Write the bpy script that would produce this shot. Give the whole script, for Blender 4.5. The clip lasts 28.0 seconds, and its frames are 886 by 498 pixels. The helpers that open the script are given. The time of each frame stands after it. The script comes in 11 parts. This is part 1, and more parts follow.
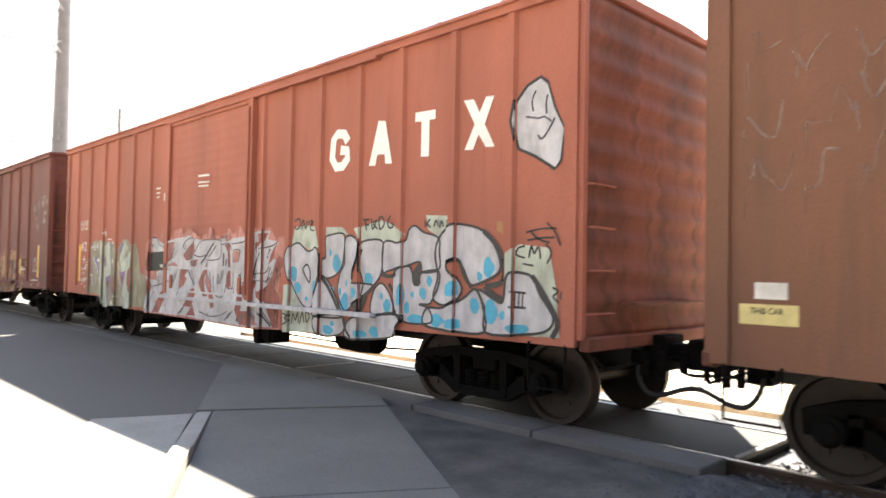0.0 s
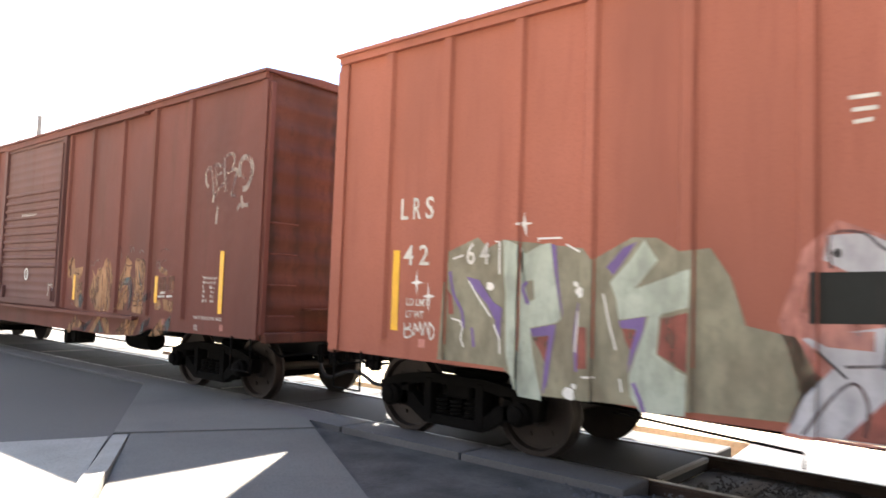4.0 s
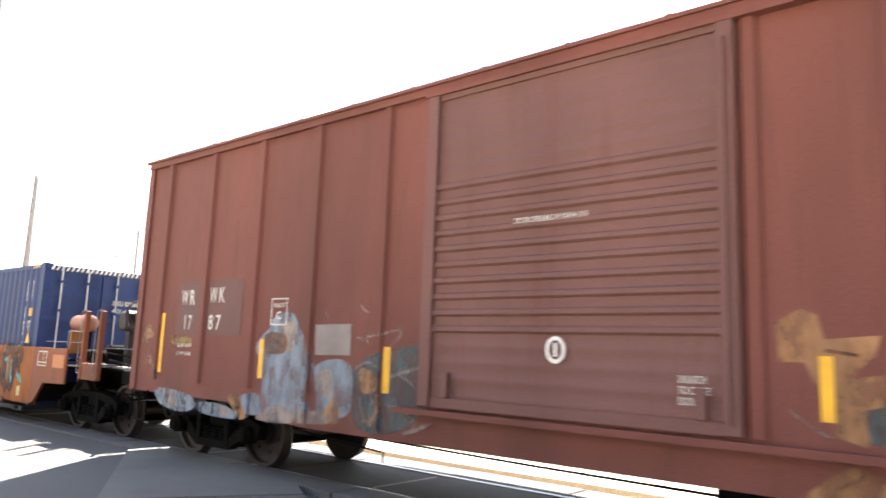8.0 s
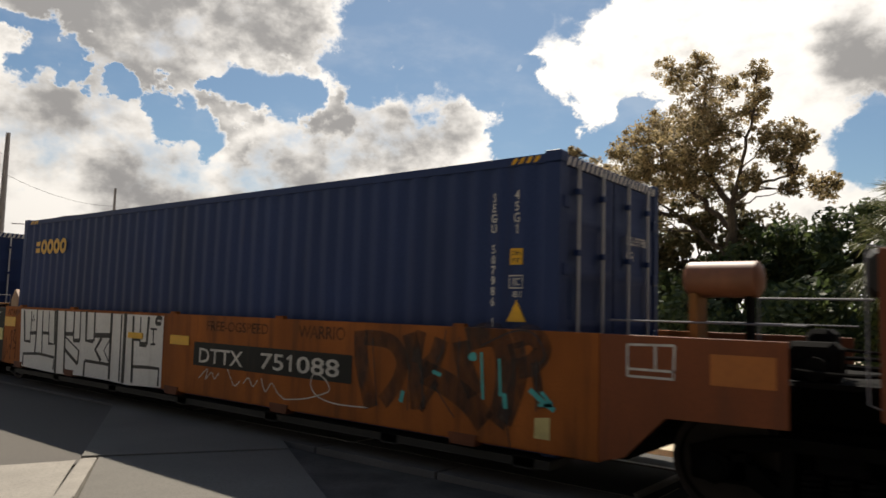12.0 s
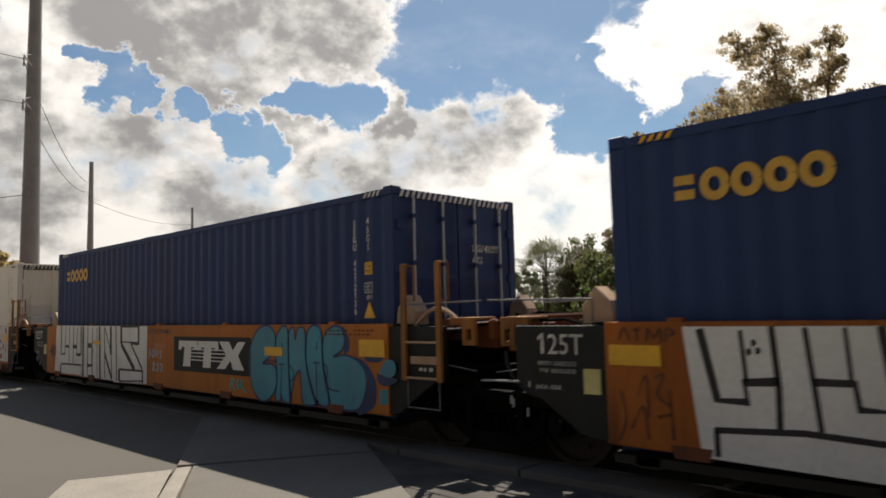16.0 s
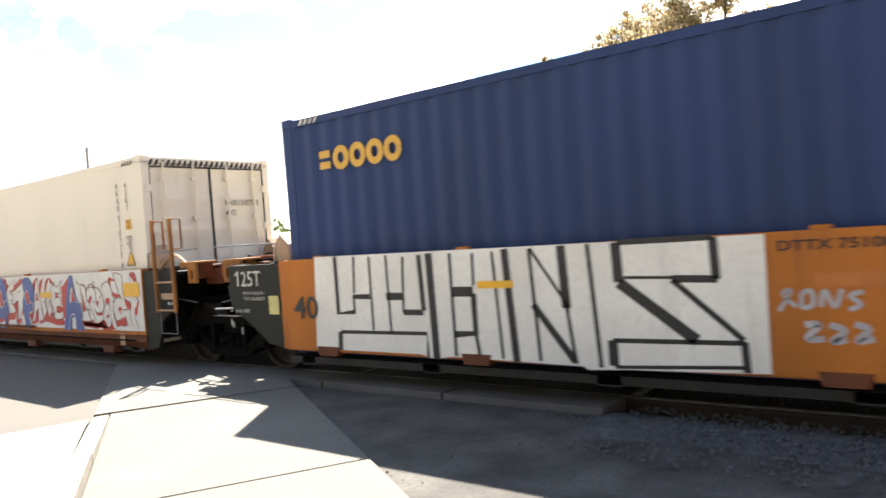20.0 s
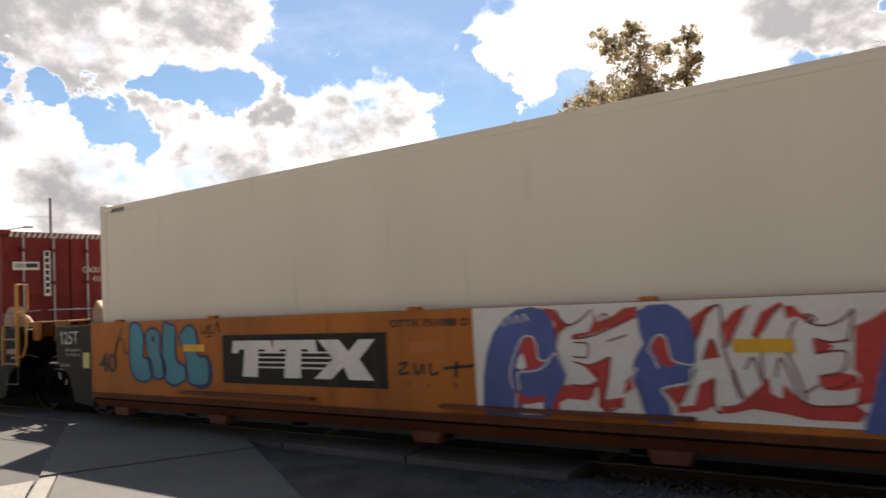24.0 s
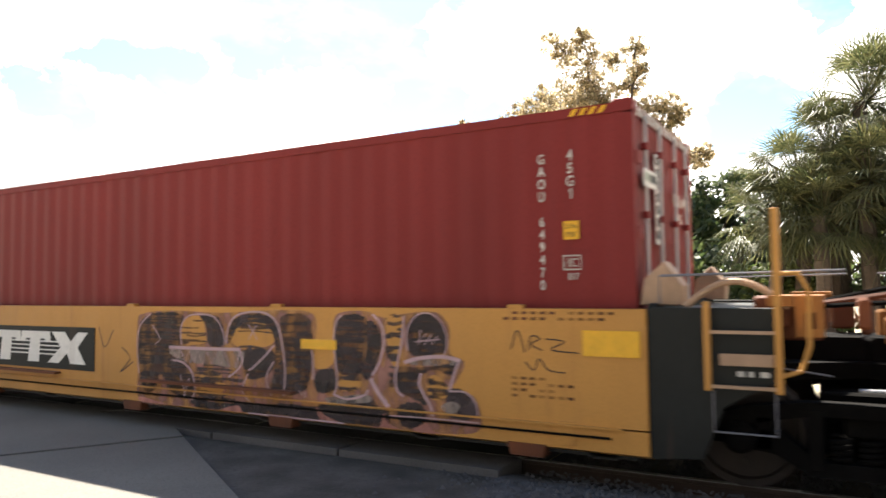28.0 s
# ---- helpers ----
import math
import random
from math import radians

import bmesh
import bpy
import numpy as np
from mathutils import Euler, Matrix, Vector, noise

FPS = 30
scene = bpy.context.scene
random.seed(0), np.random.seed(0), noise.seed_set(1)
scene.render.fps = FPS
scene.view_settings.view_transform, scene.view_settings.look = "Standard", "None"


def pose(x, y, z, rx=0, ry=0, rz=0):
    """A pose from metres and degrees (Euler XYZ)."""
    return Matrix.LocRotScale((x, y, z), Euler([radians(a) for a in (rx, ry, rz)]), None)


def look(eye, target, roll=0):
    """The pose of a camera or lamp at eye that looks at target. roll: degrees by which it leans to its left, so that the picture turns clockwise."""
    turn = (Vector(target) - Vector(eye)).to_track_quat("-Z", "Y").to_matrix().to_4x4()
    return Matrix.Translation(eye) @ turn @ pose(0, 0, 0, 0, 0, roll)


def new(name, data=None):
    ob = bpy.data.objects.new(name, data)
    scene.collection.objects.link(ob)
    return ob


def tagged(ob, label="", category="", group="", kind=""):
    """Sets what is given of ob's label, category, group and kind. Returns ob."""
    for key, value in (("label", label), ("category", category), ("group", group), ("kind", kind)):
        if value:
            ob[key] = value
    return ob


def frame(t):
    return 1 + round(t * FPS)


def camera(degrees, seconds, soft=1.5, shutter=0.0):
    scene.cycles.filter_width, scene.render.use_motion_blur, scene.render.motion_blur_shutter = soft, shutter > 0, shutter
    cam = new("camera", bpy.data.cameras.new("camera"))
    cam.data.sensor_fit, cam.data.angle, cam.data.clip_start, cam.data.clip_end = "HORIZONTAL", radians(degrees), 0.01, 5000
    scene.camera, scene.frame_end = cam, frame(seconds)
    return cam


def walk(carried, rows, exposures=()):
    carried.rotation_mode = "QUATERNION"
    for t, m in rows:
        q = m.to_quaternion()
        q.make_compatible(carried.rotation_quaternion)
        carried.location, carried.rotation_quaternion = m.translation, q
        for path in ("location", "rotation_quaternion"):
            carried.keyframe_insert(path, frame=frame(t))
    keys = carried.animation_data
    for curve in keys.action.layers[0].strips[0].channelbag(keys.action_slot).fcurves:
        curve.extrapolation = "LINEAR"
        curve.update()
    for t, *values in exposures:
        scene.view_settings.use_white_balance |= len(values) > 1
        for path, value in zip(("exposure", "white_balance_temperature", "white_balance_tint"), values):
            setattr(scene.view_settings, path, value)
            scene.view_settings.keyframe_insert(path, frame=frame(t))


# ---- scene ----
from mathutils.geometry import tessellate_polygon


def eye(yaw, pitch, roll):
    return pose(0, 0, 1.65, 90 + pitch, roll, yaw)


cam = camera(64.0, 28.0, soft=1.6, shutter=0.4)
walk(cam, [
    (0, eye(45.72, 1.70, -1.07)),
    (0.5, eye(41.78, 0.15, 2.22)),
    (1, eye(41.62, -0.60, 2.41)),
    (1.5, eye(44.76, -1.23, -0.32)),
    (2, eye(46.44, -1.28, 0.31)),
    (2.5, eye(44.17, -1.12, 0.37)),
    (4.5, eye(38.69, 5.47, -1.74)),
    (5, eye(37.06, 6.79, -0.81)),
    (5.5, eye(38.97, 7.19, -1.50)),
    (6, eye(41.36, 7.96, -1.34)),
    (6.5, eye(40.07, 9.82, -1.45)),
    (7, eye(39.29, 9.32, -1.54)),
    (7.5, eye(38.57, 8.93, -2.64)),
    (8, eye(39.71, 8.47, -2.14)),
    (8.5, eye(40.94, 7.51, -2.57)),
    (9, eye(40.61, 6.53, -1.15)),
    (9.5, eye(40.91, 6.07, -0.61)),
    (10, eye(41.94, 6.73, -1.88)),
    (10.5, eye(42.06, 6.89, -1.75)),
    (11, eye(40.35, 7.65, -1.55)),
    (11.5, eye(40.10, 7.75, -1.31)),
    (12, eye(38.28, 5.03, -1.69)),
    (12.5, eye(37.08, 6.19, -2.14)),
    (13, eye(41.01, 6.37, -1.23)),
    (13.5, eye(43.39, 6.71, -1.34)),
    (15.5, eye(46.49, 6.11, -2.59)),
    (16, eye(44.12, 4.91, 1.48)),
    (16.5, eye(42.50, 2.81, 1.69)),
    (17, eye(40.09, 3.49, 1.33)),
    (17.5, eye(38.76, 4.93, 1.78)),
    (18, eye(37.52, 3.79, 2.00)),
    (18.5, eye(33.35, 2.37, 0.51)),
    (19, eye(30.23, 2.30, 1.39)),
    (19.5, eye(32.56, 1.94, 1.68)),
    (20, eye(37.40, -1.01, 4.28)),
    (20.5, eye(37.50, 0.49, 3.58)),
    (22.5, eye(31.00, 2.13, 1.03)),
    (23, eye(32.35, 3.32, 2.19)),
    (23.5, eye(33.19, 3.31, 3.51)),
    (24, eye(34.76, 3.62, 3.16)),
    (24.5, eye(37.13, 4.85, 2.56)),
    (25, eye(36.85, 5.11, 2.52)),
    (25.5, eye(35.11, 6.41, 4.70)),
    (26, eye(34.01, 7.13, 2.83)),
    (26.5, eye(33.74, 6.11, 2.01)),
    (27, eye(31.19, 4.41, 1.59)),
    (27.5, eye(30.20, 3.76, 1.40)),
    (28, eye(29.97, 3.07, 0.65)),
], exposures=[
    (0, 3.0, 6700, 10), (1, 2.78, 6700, 10), (2.5, 2.8, 6700, 10), (4.5, 3.15, 6500, 12), (6.5, 3.3, 6500, 12), (8.6, 3.25, 6500, 12), (9, 3.2, 6500, 12), (9.6, 1.68, 6800, 12), (10.5, 0.7, 7000, 12), (11, 0.42, 7100, 11), (11.5, 0.12, 7200, 10), (12.2, 0.48, 7000, 10), (13.5, 0.68, 7000, 10), (15.5, 0.22, 7000, 10), (16, 0.38, 7000, 10), (17, 1.26, 6800, 8), (18, 1.48, 6700, 8), (19, 2.33, 6700, 8), (20.5, 2.38, 6700, 8), (22.5, 1.43, 6300, 12), (23.1, 0.95, 6500, 12), (24, 0.98, 6800, 13), (25, 0.63, 6900, 13), (26, 0.3, 7000, 14), (27.1, 0.33, 7000, 13), (28, 2.23, 6800, 10)
])

# ---- sky, sun ----
SUN_DIR = Vector((-0.47, 0.66, 1.0)).normalized()
world = bpy.data.worlds.new("sky")
scene.world = world
world.use_nodes = True


def make_sky():
    t = world.node_tree
    N, K = t.nodes, t.links
    N.clear()

    def nd(kind, **kw):
        n = N.new(kind)
        for k, v in kw.items():
            n.inputs[k.replace("_", " ")].default_value = v
        return n

    def mth(op, a, b=None, clamp=False):
        n = N.new("ShaderNodeMath")
        n.operation, n.use_clamp = op, clamp
        for i, v in enumerate((a, b)):
            if v is None:
                continue
            if isinstance(v, (int, float)):
                n.inputs[i].default_value = v
            else:
                K.new(v, n.inputs[i])
        return n.outputs[0]

    sky = N.new("ShaderNodeTexSky")
    sky.sky_type, sky.sun_disc = "NISHITA", False
    sky.sun_elevation = math.asin(SUN_DIR.z)
    sky.sun_rotation = math.atan2(SUN_DIR.x, SUN_DIR.y)
    sky.air_density, sky.dust_density, sky.ozone_density = 1.0, 0.6, 0.6
    tc = N.new("ShaderNodeTexCoord")
    # cumulus: broad lumps with billowing, frayed edges
    def tex(scale, detail, rough, stretch):
        mp = N.new("ShaderNodeMapping")
        mp.inputs["Scale"].default_value = (1, 1, stretch)
        K.new(tc.outputs["Generated"], mp.inputs[0])
        n = nd("ShaderNodeTexNoise", Scale=scale, Detail=detail, Roughness=rough)
        K.new(mp.outputs[0], n.inputs["Vector"])
        return n
    fine, mid, veil = tex(13.0, 9.0, 0.57, 1.3), tex(2.3, 3.0, 0.5, 1.6), tex(7.0, 6.0, 0.6, 2.2)
    wob, warp = N.new("ShaderNodeVectorMath"), N.new("ShaderNodeVectorMath")
    wob.operation, warp.operation = "MULTIPLY_ADD", "NORMALIZE"
    wob.inputs[1].default_value, wob.inputs[2].default_value = (0.13,) * 3, (-0.065,) * 3
    K.new(tex(17.0, 7.0, 0.6, 1.2).outputs["Color"], wob.inputs[0])
    bent = N.new("ShaderNodeVectorMath")
    bent.operation = "ADD"
    K.new(tc.outputs["Generated"], bent.inputs[0]), K.new(wob.outputs[0], bent.inputs[1])
    K.new(bent.outputs[0], warp.inputs[0])

    def lumps(places, inner, gain, vec, outer=1.4):
        """Sum of soft round swellings at (bearing, elevation, radius) in degrees."""
        total = None
        for az, el, rad in places:
            d = N.new("ShaderNodeVectorMath")
            d.operation = "DOT_PRODUCT"
            d.inputs[1].default_value = (-math.sin(radians(az)) * math.cos(radians(el)), math.cos(radians(az)) * math.cos(radians(el)), math.sin(radians(el)))
            K.new(vec, d.inputs[0])
            r = N.new("ShaderNodeMapRange")
            r.interpolation_type = "SMOOTHSTEP"
            r.inputs[1].default_value, r.inputs[2].default_value = math.cos(radians(rad * outer)), math.cos(radians(rad * inner))
            r.inputs[4].default_value = gain
            K.new(d.outputs["Value"], r.inputs[0])
            total = r.outputs[0] if total is None else mth("MAXIMUM", total, r.outputs[0])
        return total

    holes = [(38.3, 24.7, 4.6), (33.2, 24.4, 3.6), (28.9, 24.8, 2.7), (43.8, 22.1, 2.8), (39.5, 21.0, 3.6), (35.4, 20.3, 2.5), (44.9, 19.5, 2.4), (40.4, 18.9, 1.7), (32.2, 17.3, 2.1), (30.9, 15.1, 2.1), (29.2, 13.6, 1.8), (33.1, 14.3, 1.3), (26.7, 13.3, 1.2), (23.9, 15.2, 1.7), (35.1, 17.8, 1.7), (52.0, 16.5, 1.9), (54.3, 16.6, 1.5), (49.9, 16.7, 1.3), (56.1, 16.7, 0.8), (58.9, 13.6, 1.4), (56.9, 12.5, 1.2), (61.0, 14.8, 0.9), (63.2, 15.6, 0.8), (70.9, 18.3, 0.9), (69.3, 17.5, 1.3), (67.6, 17.0, 1.1), (65.8, 16.2, 0.7), (79.6, 20.6, 1.4), (81.0, 19.5, 0.8), (0.9, 19.5, 1.2), (2.7, 20.6, 0.8), (5.2, 23.2, 1.4), (5.1, 12.7, 2.3)]
    gaps = lumps(holes, 0.0, 0.70, warp.outputs[0], 1.7)
    puffs = lumps([(26.9, 16.0, 1.7), (42.8, 20.2, 0.6), (32.7, 18.6, 0.6), (34.0, 16.7, 0.5), (44.4, 25.3, 1.3), (41.3, 24.9, 0.9), (26.3, 20.5, 3.2), (21.9, 20.4, 3.4), (29.7, 22.7, 1.6), (55.5, 13.8, 2.2), (48.2, 15.6, 1.8)], 0.2, 0.34, warp.outputs[0])
    thick = lumps([(61.5, 21.0, 8.3), (54.7, 22.6, 4.7), (68.1, 21.7, 3.9), (78.8, 16.0, 3.9), (62.5, 17.1, 3.0), (43.5, 14.7, 3.6), (61.5, 9.3, 3.5), (47.6, 12.5, 2.7), (68.1, 12.6, 2.9), (51.6, 9.6, 3.6), (76.0, 9.8, 4.1), (4.3, 17.2, 2.9), (7.9, 19.1, 1.9), (39.4, 14.9, 2.7)], 0.0, 1.0, tc.outputs["Generated"], 1.8)

    def band(src, lo, hi, to=1.0):
        r = N.new("ShaderNodeMapRange")
        r.interpolation_type = "SMOOTHSTEP"
        r.inputs[1].default_value, r.inputs[2].default_value, r.inputs[4].default_value = lo, hi, to
        K.new(src, r.inputs[0])
        return r.outputs[0]

    def ramp_of(src, lo, hi):
        r = N.new("ShaderNodeMapRange")
        r.inputs[1].default_value, r.inputs[2].default_value = lo, hi
        K.new(src, r.inputs[0])
        return r.outputs[0]

    def blend(f, a, c):
        x = N.new("ShaderNodeMix")
        x.data_type = "RGBA"
        K.new(f, x.inputs[0])
        for i, v in ((6, a), (7, c)):
            if isinstance(v, tuple):
                x.inputs[i].default_value = v
            else:
                K.new(v, x.inputs[i])
        return x.outputs[2]

    # clouds shine where the sun stands behind them and are grey where thick or turned away
    dot = N.new("ShaderNodeVectorMath")
    dot.operation = "DOT_PRODUCT"
    dot.inputs[1].default_value = SUN_DIR
    K.new(tc.outputs["Generated"], dot.inputs[0])
    facing = band(dot.outputs["Value"], -0.1, 0.95)
    white = blend(facing, (2.0, 1.92, 1.8, 1), (14.2, 14.0, 13.8, 1))
    grey = blend(facing, (0.9, 0.9, 0.92, 1), (4.5, 4.5, 4.65, 1))
    # cloud stands close towards the horizon and breaks up overhead
    sep = N.new("ShaderNodeSeparateXYZ")
    K.new(tc.outputs["Generated"], sep.inputs[0])
    cover = mth("ADD", mth("SUBTRACT", 0.34, band(sep.outputs[2], 0.42, 0.72, 0.55)), mth("MULTIPLY", mth("SUBTRACT", mid.outputs[0], 0.5), 0.5))
    rough = mth("MULTIPLY", mth("SUBTRACT", fine.outputs[0], 0.5), 0.95)
    dens = mth("ADD", mth("ADD", mth("SUBTRACT", cover, gaps), puffs), rough)
    # light falls on the billows from the sun's side
    def shifted(src_scale, detail):
        off = N.new("ShaderNodeVectorMath")
        off.operation = "ADD"
        off.inputs[1].default_value = SUN_DIR * 0.014
        K.new(tc.outputs["Generated"], off.inputs[0])
        two = []
        for vec in (tc.outputs["Generated"], off.outputs[0]):
            mp = N.new("ShaderNodeMapping")
            mp.inputs["Scale"].default_value = (1, 1, 1.4)
            K.new(vec, mp.inputs[0])
            n = nd("ShaderNodeTexNoise", Scale=src_scale, Detail=detail, Roughness=0.55)
            K.new(mp.outputs[0], n.inputs["Vector"])
            two.append(n.outputs[0])
        return mth("SUBTRACT", two[1], two[0])
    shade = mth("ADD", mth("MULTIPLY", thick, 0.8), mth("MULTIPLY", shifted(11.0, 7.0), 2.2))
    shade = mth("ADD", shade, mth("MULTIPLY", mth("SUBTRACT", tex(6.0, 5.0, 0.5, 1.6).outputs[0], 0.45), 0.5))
    tone = blend(band(mth("MULTIPLY", shade, ramp_of(dens, 0.0, 0.45)), 0.0, 0.90), white, grey)
    deep = N.new("ShaderNodeMix")
    deep.data_type, deep.blend_type = "RGBA", "MULTIPLY"
    deep.inputs[0].default_value, deep.inputs[7].default_value = 1.0, (0.68, 0.84, 0.95, 1)
    K.new(sky.outputs[0], deep.inputs[6])
    # thin veils drift in the gaps
    body = mth("MAXIMUM", mth("POWER", band(dens, -0.10, 0.32), 1.7), mth("MULTIPLY", band(veil.outputs[0], 0.45, 0.85), 0.16))
    final = blend(body, deep.outputs[2], tone)
    bg, out = nd("ShaderNodeBackground", Strength=0.065), N.new("ShaderNodeOutputWorld")
    K.new(final, bg.inputs[0]), K.new(bg.outputs[0], out.inputs[0])


make_sky()
sun = new("sun", bpy.data.lights.new("sun", "SUN"))
sun.data.energy, sun.data.angle, sun.data.color = 5.0, radians(0.6), (1.0, 0.95, 0.87)
sun.matrix_world = look(SUN_DIR * 60, (0, 0, 0))


# ---- materials ----
def mat(name, col, rough=0.6, metal=0.0, var=0.18, scale=1.2, fine=18.0, streak=0.0, dirt=(0.10, 0.055, 0.035), bump=0.15, stretch=1.0, spec=0.4, grain=0.8, dent=0.0, cover=None):
    """A painted, cast or mineral surface: broad fading, fine grain, dirt in runs down the face."""
    m = bpy.data.materials.new(name)
    m.use_nodes = True
    t = m.node_tree
    N, K = t.nodes, t.links
    b = N["Principled BSDF"]
    b.inputs["Metallic"].default_value = metal
    b.inputs["Specular IOR Level"].default_value = spec
    tc, mp = N.new("ShaderNodeTexCoord"), N.new("ShaderNodeMapping")
    mp.inputs["Scale"].default_value = (1, 1, stretch)
    K.new(tc.outputs["Object"], mp.inputs[0])

    def noise_of(s, d, vec):
        n = N.new("ShaderNodeTexNoise")
        n.inputs["Scale"].default_value, n.inputs["Detail"].default_value = s, d
        K.new(vec, n.inputs["Vector"])
        return n.outputs[0]

    def mixed(f, a, c):
        x = N.new("ShaderNodeMix")
        x.data_type = "RGBA"
        K.new(f, x.inputs[0])
        for i, v in ((6, a), (7, c)):
            if isinstance(v, tuple):
                x.inputs[i].default_value = (*v, 1)
            else:
                K.new(v, x.inputs[i])
        return x.outputs[2]

    def ramp(f, lo, hi):
        r = N.new("ShaderNodeMapRange")
        r.inputs[1].default_value, r.inputs[2].default_value = lo, hi
        K.new(f, r.inputs[0])
        return r.outputs[0]

    lo, hi = tuple(c * (1 - var) for c in col), tuple(min(1, c * (1 + var)) for c in col)
    n1, n2 = noise_of(scale, 5, mp.outputs[0]), noise_of(fine, 6, tc.outputs["Object"])
    c = mixed(ramp(n1, 0.3, 0.7), lo, hi)
    c = mixed(ramp(n2, 0.45, 1.0), c, tuple(x * grain for x in col))
    if streak:
        ms = N.new("ShaderNodeMapping")
        ms.inputs["Scale"].default_value = (2.6, 2.6, 0.28)
        K.new(tc.outputs["Object"], ms.inputs[0])
        c = mixed(ramp(noise_of(2.2, 7, ms.outputs[0]), 0.62 - 0.12 * streak, 1.25 - 0.42 * streak), c, dirt)
    K.new(c, b.inputs["Base Color"])
    rr = N.new("ShaderNodeMapRange")
    rr.inputs[3].default_value, rr.inputs[4].default_value = max(0.05, rough - 0.12), min(1, rough + 0.12)
    K.new(n1, rr.inputs[0]), K.new(rr.outputs[0], b.inputs["Roughness"])
    if cover:
        # thin or worn coats let the ground show through in patches
        mc = N.new("ShaderNodeMapping")
        mc.inputs["Scale"].default_value = (1.0, 1.0, 0.45)
        K.new(tc.outputs["Object"], mc.inputs[0])
        al = N.new("ShaderNodeMapRange")
        al.inputs[1].default_value, al.inputs[2].default_value = 0.34, 0.62
        al.inputs[3].default_value, al.inputs[4].default_value = cover
        K.new(noise_of(7.0, 8, mc.outputs[0]), al.inputs[0]), K.new(al.outputs[0], b.inputs["Alpha"])
    if bump:
        bp = N.new("ShaderNodeBump")
        bp.inputs["Strength"].default_value, bp.inputs["Distance"].default_value = bump, 0.01
        K.new(n2, bp.inputs["Height"]), K.new(bp.outputs[0], b.inputs["Normal"])
        if dent:
            bd = N.new("ShaderNodeBump")
            bd.inputs["Strength"].default_value, bd.inputs["Distance"].default_value = 0.6, dent
            K.new(noise_of(1.7, 2, tc.outputs["Object"]), bd.inputs["Height"]), K.new(bd.outputs[0], bp.inputs["Normal"])
    return m


RED_A = mat("faded_oxide_red_paint", (0.33, 0.116, 0.078), 0.72, spec=0.2, var=0.2, scale=0.9, streak=0.45, dirt=(0.22, 0.07, 0.05), bump=0.08, stretch=0.3, fine=45, dent=0.05)
RED_B = mat("weathered_brown_red_paint", (0.148, 0.054, 0.042), 0.7, var=0.28, scale=0.8, streak=0.7, dirt=(0.10, 0.045, 0.03), bump=0.1, stretch=0.25, fine=45, spec=0.2, dent=0.05)
RED_Z = mat("rusty_brown_paint", (0.155, 0.068, 0.038), 0.7, var=0.3, scale=0.7, streak=0.8, bump=0.12, stretch=0.3, fine=45, dent=0.05)
# darker than the side paints: end grime, plus shade mixed into the colour
GRIMY_SHADED_END_A = mat("grimy_shaded_oxide_red_end_paint", (0.20, 0.075, 0.05), 0.75, var=0.35, scale=1.6, streak=1.0, dirt=(0.055, 0.035, 0.028), bump=0.15, stretch=0.4, fine=30, spec=0.2)
GRIMY_SHADED_END = mat("grimy_shaded_brown_red_end_paint", (0.115, 0.045, 0.032), 0.75, var=0.35, scale=1.6, streak=1.0, dirt=(0.04, 0.027, 0.022), bump=0.15, stretch=0.4, fine=30, spec=0.2)
DOOR_B = mat("worn_grey_brown_paint", (0.15, 0.075, 0.066), 0.7, spec=0.2, var=0.2, scale=0.8, streak=0.5, dirt=(0.12, 0.04, 0.03), bump=0.1, stretch=0.4, fine=45)
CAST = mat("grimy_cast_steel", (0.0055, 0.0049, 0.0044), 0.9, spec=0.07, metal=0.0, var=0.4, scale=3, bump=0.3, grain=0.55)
WHEEL = mat("rolled_wheel_steel", (0.035, 0.026, 0.022), 0.6, metal=0.3, var=0.3, scale=4, bump=0.2)
STEEL = mat("polished_running_steel", (0.36, 0.35, 0.33), 0.42, metal=1.0, var=0.15, scale=6, bump=0.05)
RAILSIDE = mat("rusty_rail_steel", (0.062, 0.040, 0.030), 0.7, metal=0.4, var=0.3, scale=5, bump=0.2)
BLACK = mat("black_underframe_paint", (0.016, 0.015, 0.014), 0.6, var=0.35, scale=2, bump=0.2)
DARKPAINT = mat("dull_black_car_paint", (0.014, 0.0155, 0.014), 0.6, spec=0.25, var=0.3, scale=2, streak=0.3, bump=0.1)
ORANGE = mat("weathered_yellow_orange_paint", (0.44, 0.145, 0.024), 0.6, spec=0.25, var=0.22, scale=1.1, streak=0.6, dirt=(0.16, 0.055, 0.025), bump=0.08, stretch=0.4, fine=45, dent=0.05)
AMBER = mat("weathered_yellow_paint", (0.52, 0.25, 0.055), 0.55, var=0.14, scale=0.9, streak=0.3, dirt=(0.26, 0.10, 0.035), bump=0.08, stretch=0.4, fine=45, dent=0.05)
RUST_C = mat("rust_stained_orange_paint", (0.32, 0.098, 0.02), 0.7, spec=0.2, var=0.4, scale=1.4, streak=1.0, dirt=(0.075, 0.03, 0.016), bump=0.12, stretch=0.4, fine=45, dent=0.05)
RUSTORANGE = mat("rusted_orange_paint", (0.20, 0.055, 0.016), 0.66, var=0.3, scale=1.3, streak=0.8, dirt=(0.09, 0.035, 0.02), bump=0.15, stretch=0.4, fine=45)
BLUE = mat("faded_navy_container_paint", (0.022, 0.042, 0.12), 0.55, spec=0.2, var=0.2, scale=0.8, streak=0.2, dirt=(0.05, 0.045, 0.06), bump=0.05, stretch=0.3, fine=45)
